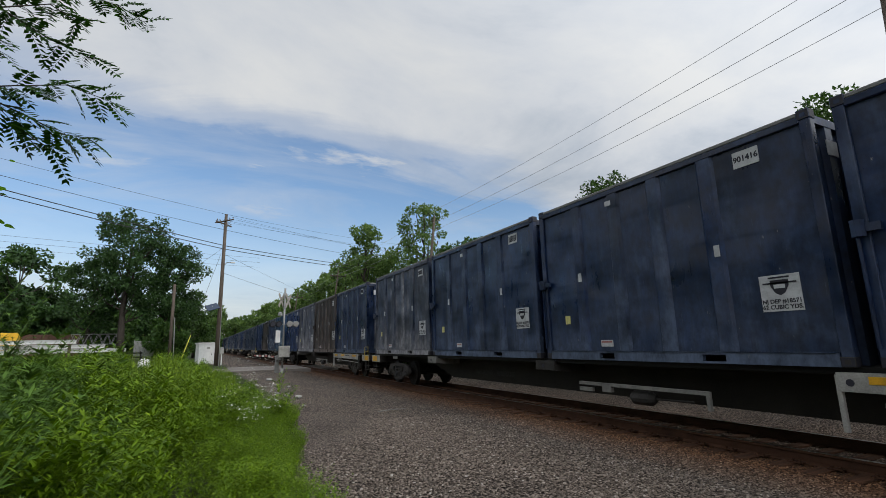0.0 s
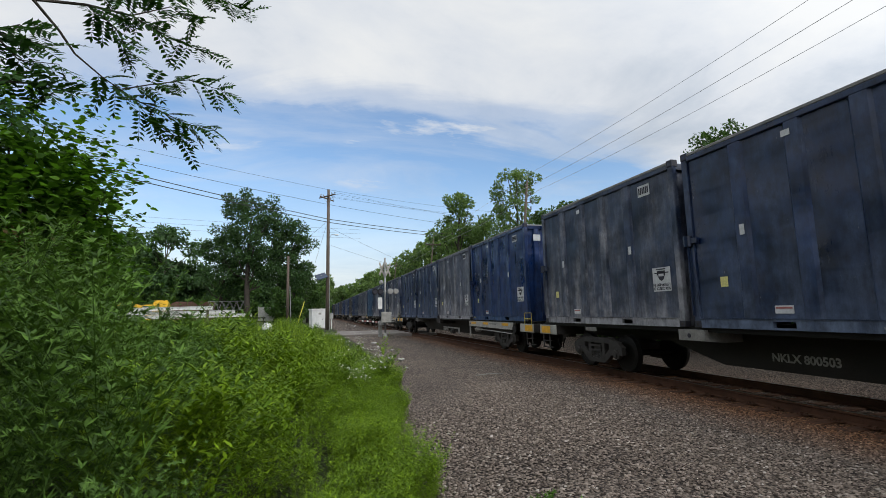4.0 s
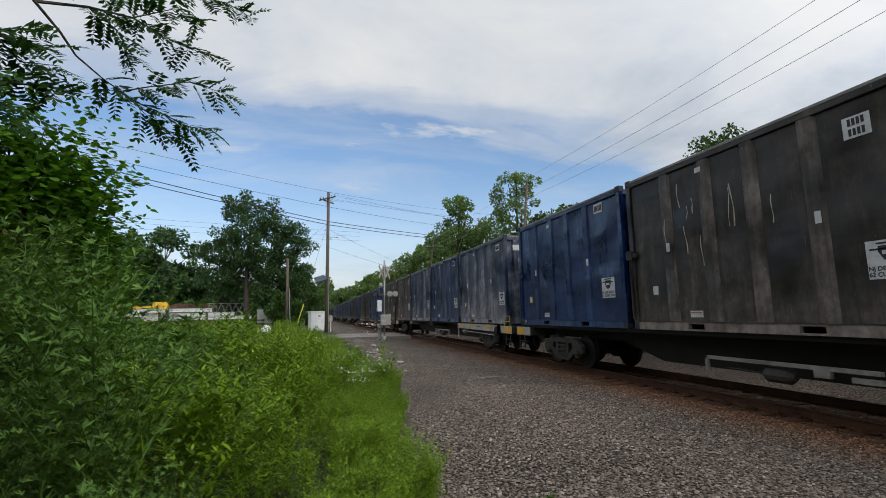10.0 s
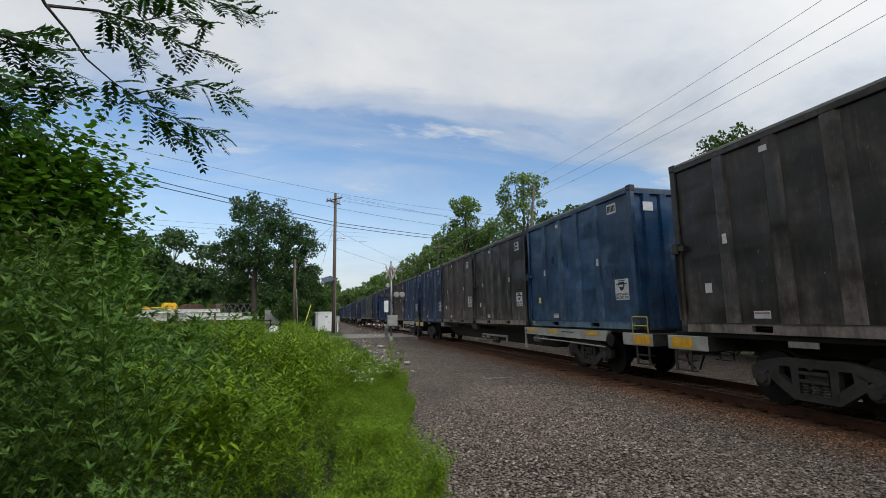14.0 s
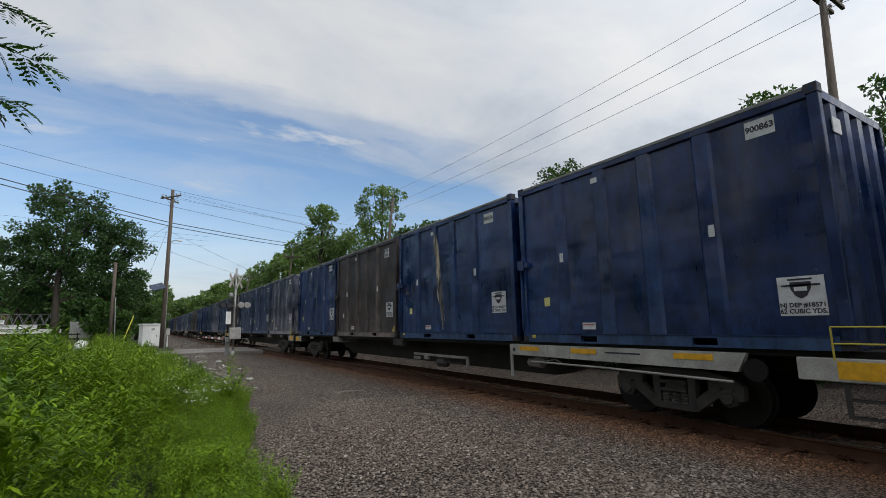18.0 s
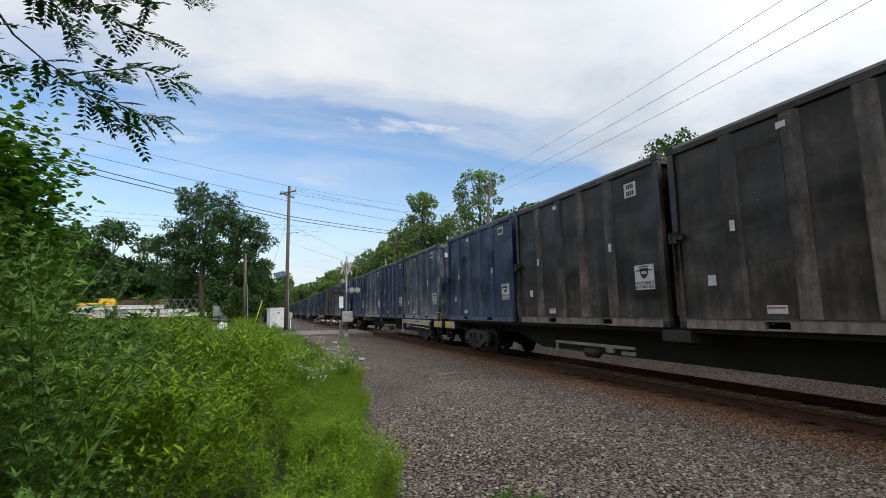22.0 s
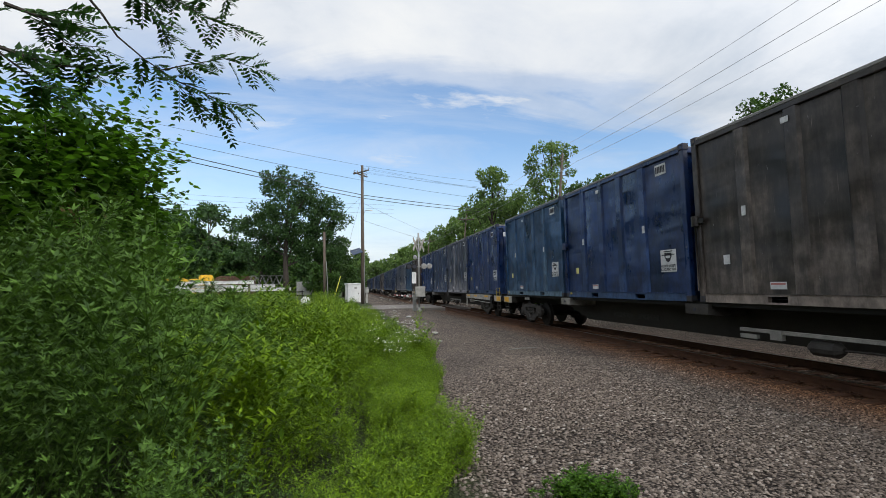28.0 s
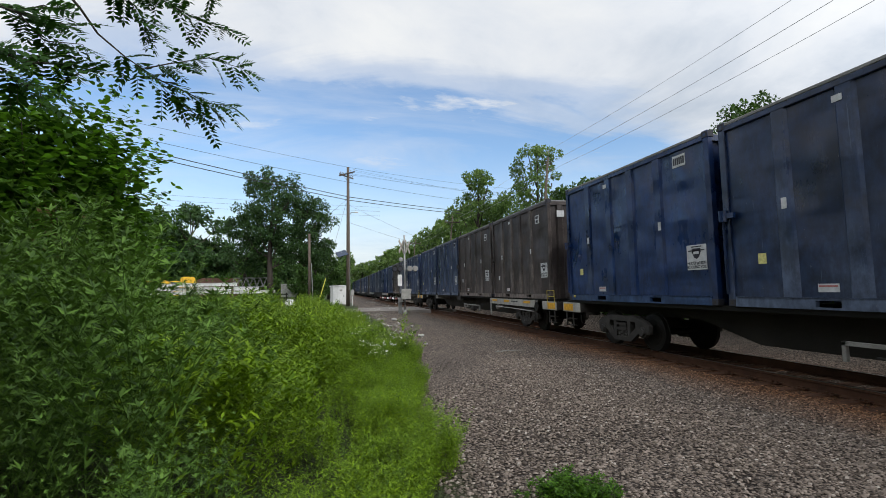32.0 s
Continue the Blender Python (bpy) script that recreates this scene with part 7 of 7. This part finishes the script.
def make_yard():
    rng = random.Random(9)
    d = 80.0
    # stacked white girders
    for k, (az, length, z, turn) in enumerate(((16.5, 5.0, 0.2, 4), (15.2, 6, 0.75, -3), (13.8, 7, 0.2, 2), (12.6, 6, 0.75, -4), (11.2, 6.5, 0.2, 3), (9.6, 6.5, 0.2, -2), (8.3, 5, 0.2, 5), (16.0, 5, 1.3, 0), (13.2, 7, 1.3, 0), (10.4, 6, 0.75, 1), (18.4, 5, 0.2, 0), (18.9, 5, 0.75, 0), (20.5, 6, 0.4, 0), (22.5, 6, 0.4, 0), (24.5, 6, 0.9, 0), (26.5, 6, 0.6, 3))):
        x, y = at(az, d - (k % 3) * 3)
        z += 0.95
        g = empty("girder", pose(x, y, z + 0.35, 0, 0, turn))
        part("top_flange", boxm(-length / 2, length / 2, -0.2, 0.2, 0.42, 0.47), M["white"], g)
        part("bottom_flange", boxm(-length / 2, length / 2, -0.2, 0.2, 0.0, 0.05), M["white"], g)
        part("web", boxm(-length / 2, length / 2, -0.02, 0.02, 0.05, 0.42), M["white"], g)
        part("timber", boxm(-length / 2 + 0.5, -length / 2 + 0.7, -0.3, 0.3, -z - 0.35, 0.0), M["pole"], g)
        part("timber", boxm(length / 2 - 0.7, length / 2 - 0.5, -0.3, 0.3, -z - 0.35, 0.0), M["pole"], g)
        tagged(g, "white painted steel girder stacked in the yard", "girder", "girders in the yard")
    # lattice sections
    for k in range(2):
        x, y = at(9.9 - k * 2.1, 84.0)
        g = empty("lattice_section", pose(x, y, 2.6, 0, 0, 3))
        L = 1.5
        for a in (-0.7, 0.7):
            for z in (0.0, 1.4):
                part("chord", tubem([(-L, a, z), (L, a, z)], 0.06, 6), M["galv"], g)
            for j in range(6):
                x0 = -L + j * L / 3
                part("lattice_bar", tubem([(x0, a, 0 if j % 2 else 1.4), (x0 + L / 3, a, 1.4 if j % 2 else 0)], 0.04, 5), M["galv"], g)
        for e in (-L, L):
            for z in (0, 1.4):
                part("strut", tubem([(e, -0.7, z), (e, 0.7, z)], 0.04, 5), M["galv"], g)
            part("stand", boxm(e - 0.1, e + 0.1, -0.8, 0.8, -2.65, 0), M["pole"], g)
        tagged(g, "grey steel lattice section lying in the yard", "truss", "lattice sections")
    # rusty stock behind
    for k in range(7):
        x, y = at(14.6 - k * 0.55, 92.0)
        g = part("rusty_girder", boxm(-1.6, 1.6, -0.6, 0.6, 0, 4.2 - 0.1 * (k % 3), 0.03), M["rustpile"])
        g.matrix_basis = pose(x, y, 0)
        tagged(g, "stack of rust-brown steel stock in the yard", "steel stack", "rusty stacks")
    # yellow excavator
    x, y = at(16.0, 84.0)
    e = empty("excavator", pose(x, y, 0, 0, 0, 6))
    for s in (-1, 1):
        bm = bmesh.new()
        prism(bm, [(-1.8, 0.1), (-1.5, 0.0), (1.5, 0.0), (1.8, 0.35), (1.6, 0.8), (-1.6, 0.8), (-1.8, 0.5)], s * 1.0 - 0.25, s * 1.0 + 0.25, "y")
        part("crawler", bm, M["black"], e)
    part("house", boxm(0.1, 2.1, -1.2, 1.2, 2.0, 4.2, 0.08), M["machine"], e)
    part("turntable", boxm(-0.7, 0.9, -0.8, 0.8, 0.8, 2.0), M["black"], e)
    part("cab", boxm(-1.3, 0.1, -1.2, 0.2, 1.3, 3.6, 0.08), M["machine"], e)
    part("cab_window", boxm(-1.2, 0.0, -1.215, -1.2, 2.3, 3.4), M["glassblue"], e)
    bm = bmesh.new()
    prism(bm, [(-1.0, 3.2), (-3.2, 4.1), (-5.6, 3.6), (-5.7, 3.2), (-3.2, 3.6), (-1.1, 2.7)], 0.3, 0.7, "y")
    part("boom", bm, M["machine"], e)
    bm = bmesh.new()
    prism(bm, [(-5.4, 3.8), (-5.9, 3.6), (-5.2, 1.4), (-4.9, 1.5)], 0.32, 0.68, "y")
    part("stick", bm, M["machine"], e)
    bm = bmesh.new()
    prism(bm, [(-5.3, 1.6), (-5.9, 1.0), (-5.3, 0.3), (-4.4, 0.5), (-4.8, 1.4)], 0.0, 1.0, "y")
    part("bucket", bm, M["black"], e)
    part("ram", tubem([(-1.2, 0.5, 2.2), (-2.6, 0.5, 3.3)], 0.08, 8), M["galv"], e)
    tagged(e, "yellow excavator parked among the steel stock", "excavator")
    # white box trailer glimpsed past the bush
    x, y = at(24.0, 74.0)
    t = empty("site_trailer", pose(x, y, 0, 0, 0, 20))
    part("body", boxm(-4.5, 4.5, -1.3, 1.3, 0.7, 3.3, 0.04), M["white"], t)
    part("skirt", boxm(-4.4, 4.4, -1.2, 1.2, 0.0, 0.7), M["black"], t)
    tagged(t, "white site trailer glimpsed behind the bush", "trailer")


def make_litter():
    """Pale stones and a stick lying on the lot."""
    rng = random.Random(12)
    for x, y, r in ((3.22, 25.7, 0.16), (2.79, 17.4, 0.10), (3.0, 16.5, 0.12), (2.6, 18.3, 0.07), (3.4, 21.0, 0.08), (2.75, 14.2, 0.06)):
        bm = bmesh.new()
        bmesh.ops.create_icosphere(bm, subdivisions=2, radius=r)
        for v in bm.verts:
            v.co *= 1 + 0.25 * noise.noise(v.co * 9 + Vector((x, y, 0)))
            v.co.z *= 0.5
        ob = part("pale_stone", bm, M["greybeam"])
        ob.matrix_basis = pose(x, y, 0.02 + r * 0.3, 0, 0, rng.uniform(0, 360))
        tagged(ob, "pale lump of stone lying on the gravel lot", "stone", "pale stones on the lot")
    ob = part("bare_stick", tubem([(4.2, 12.05, -0.01), (4.6, 12.2, -0.005), (5.05, 12.25, -0.02)], [0.016, 0.014, 0.008], 6), M["guard"])
    tagged(ob, "bare pale stick lying on the gravel", "stick")


make_litter()
make_bush()
make_overhang()
make_poles()
make_crossing()
make_yard()

make_stones()
motions()
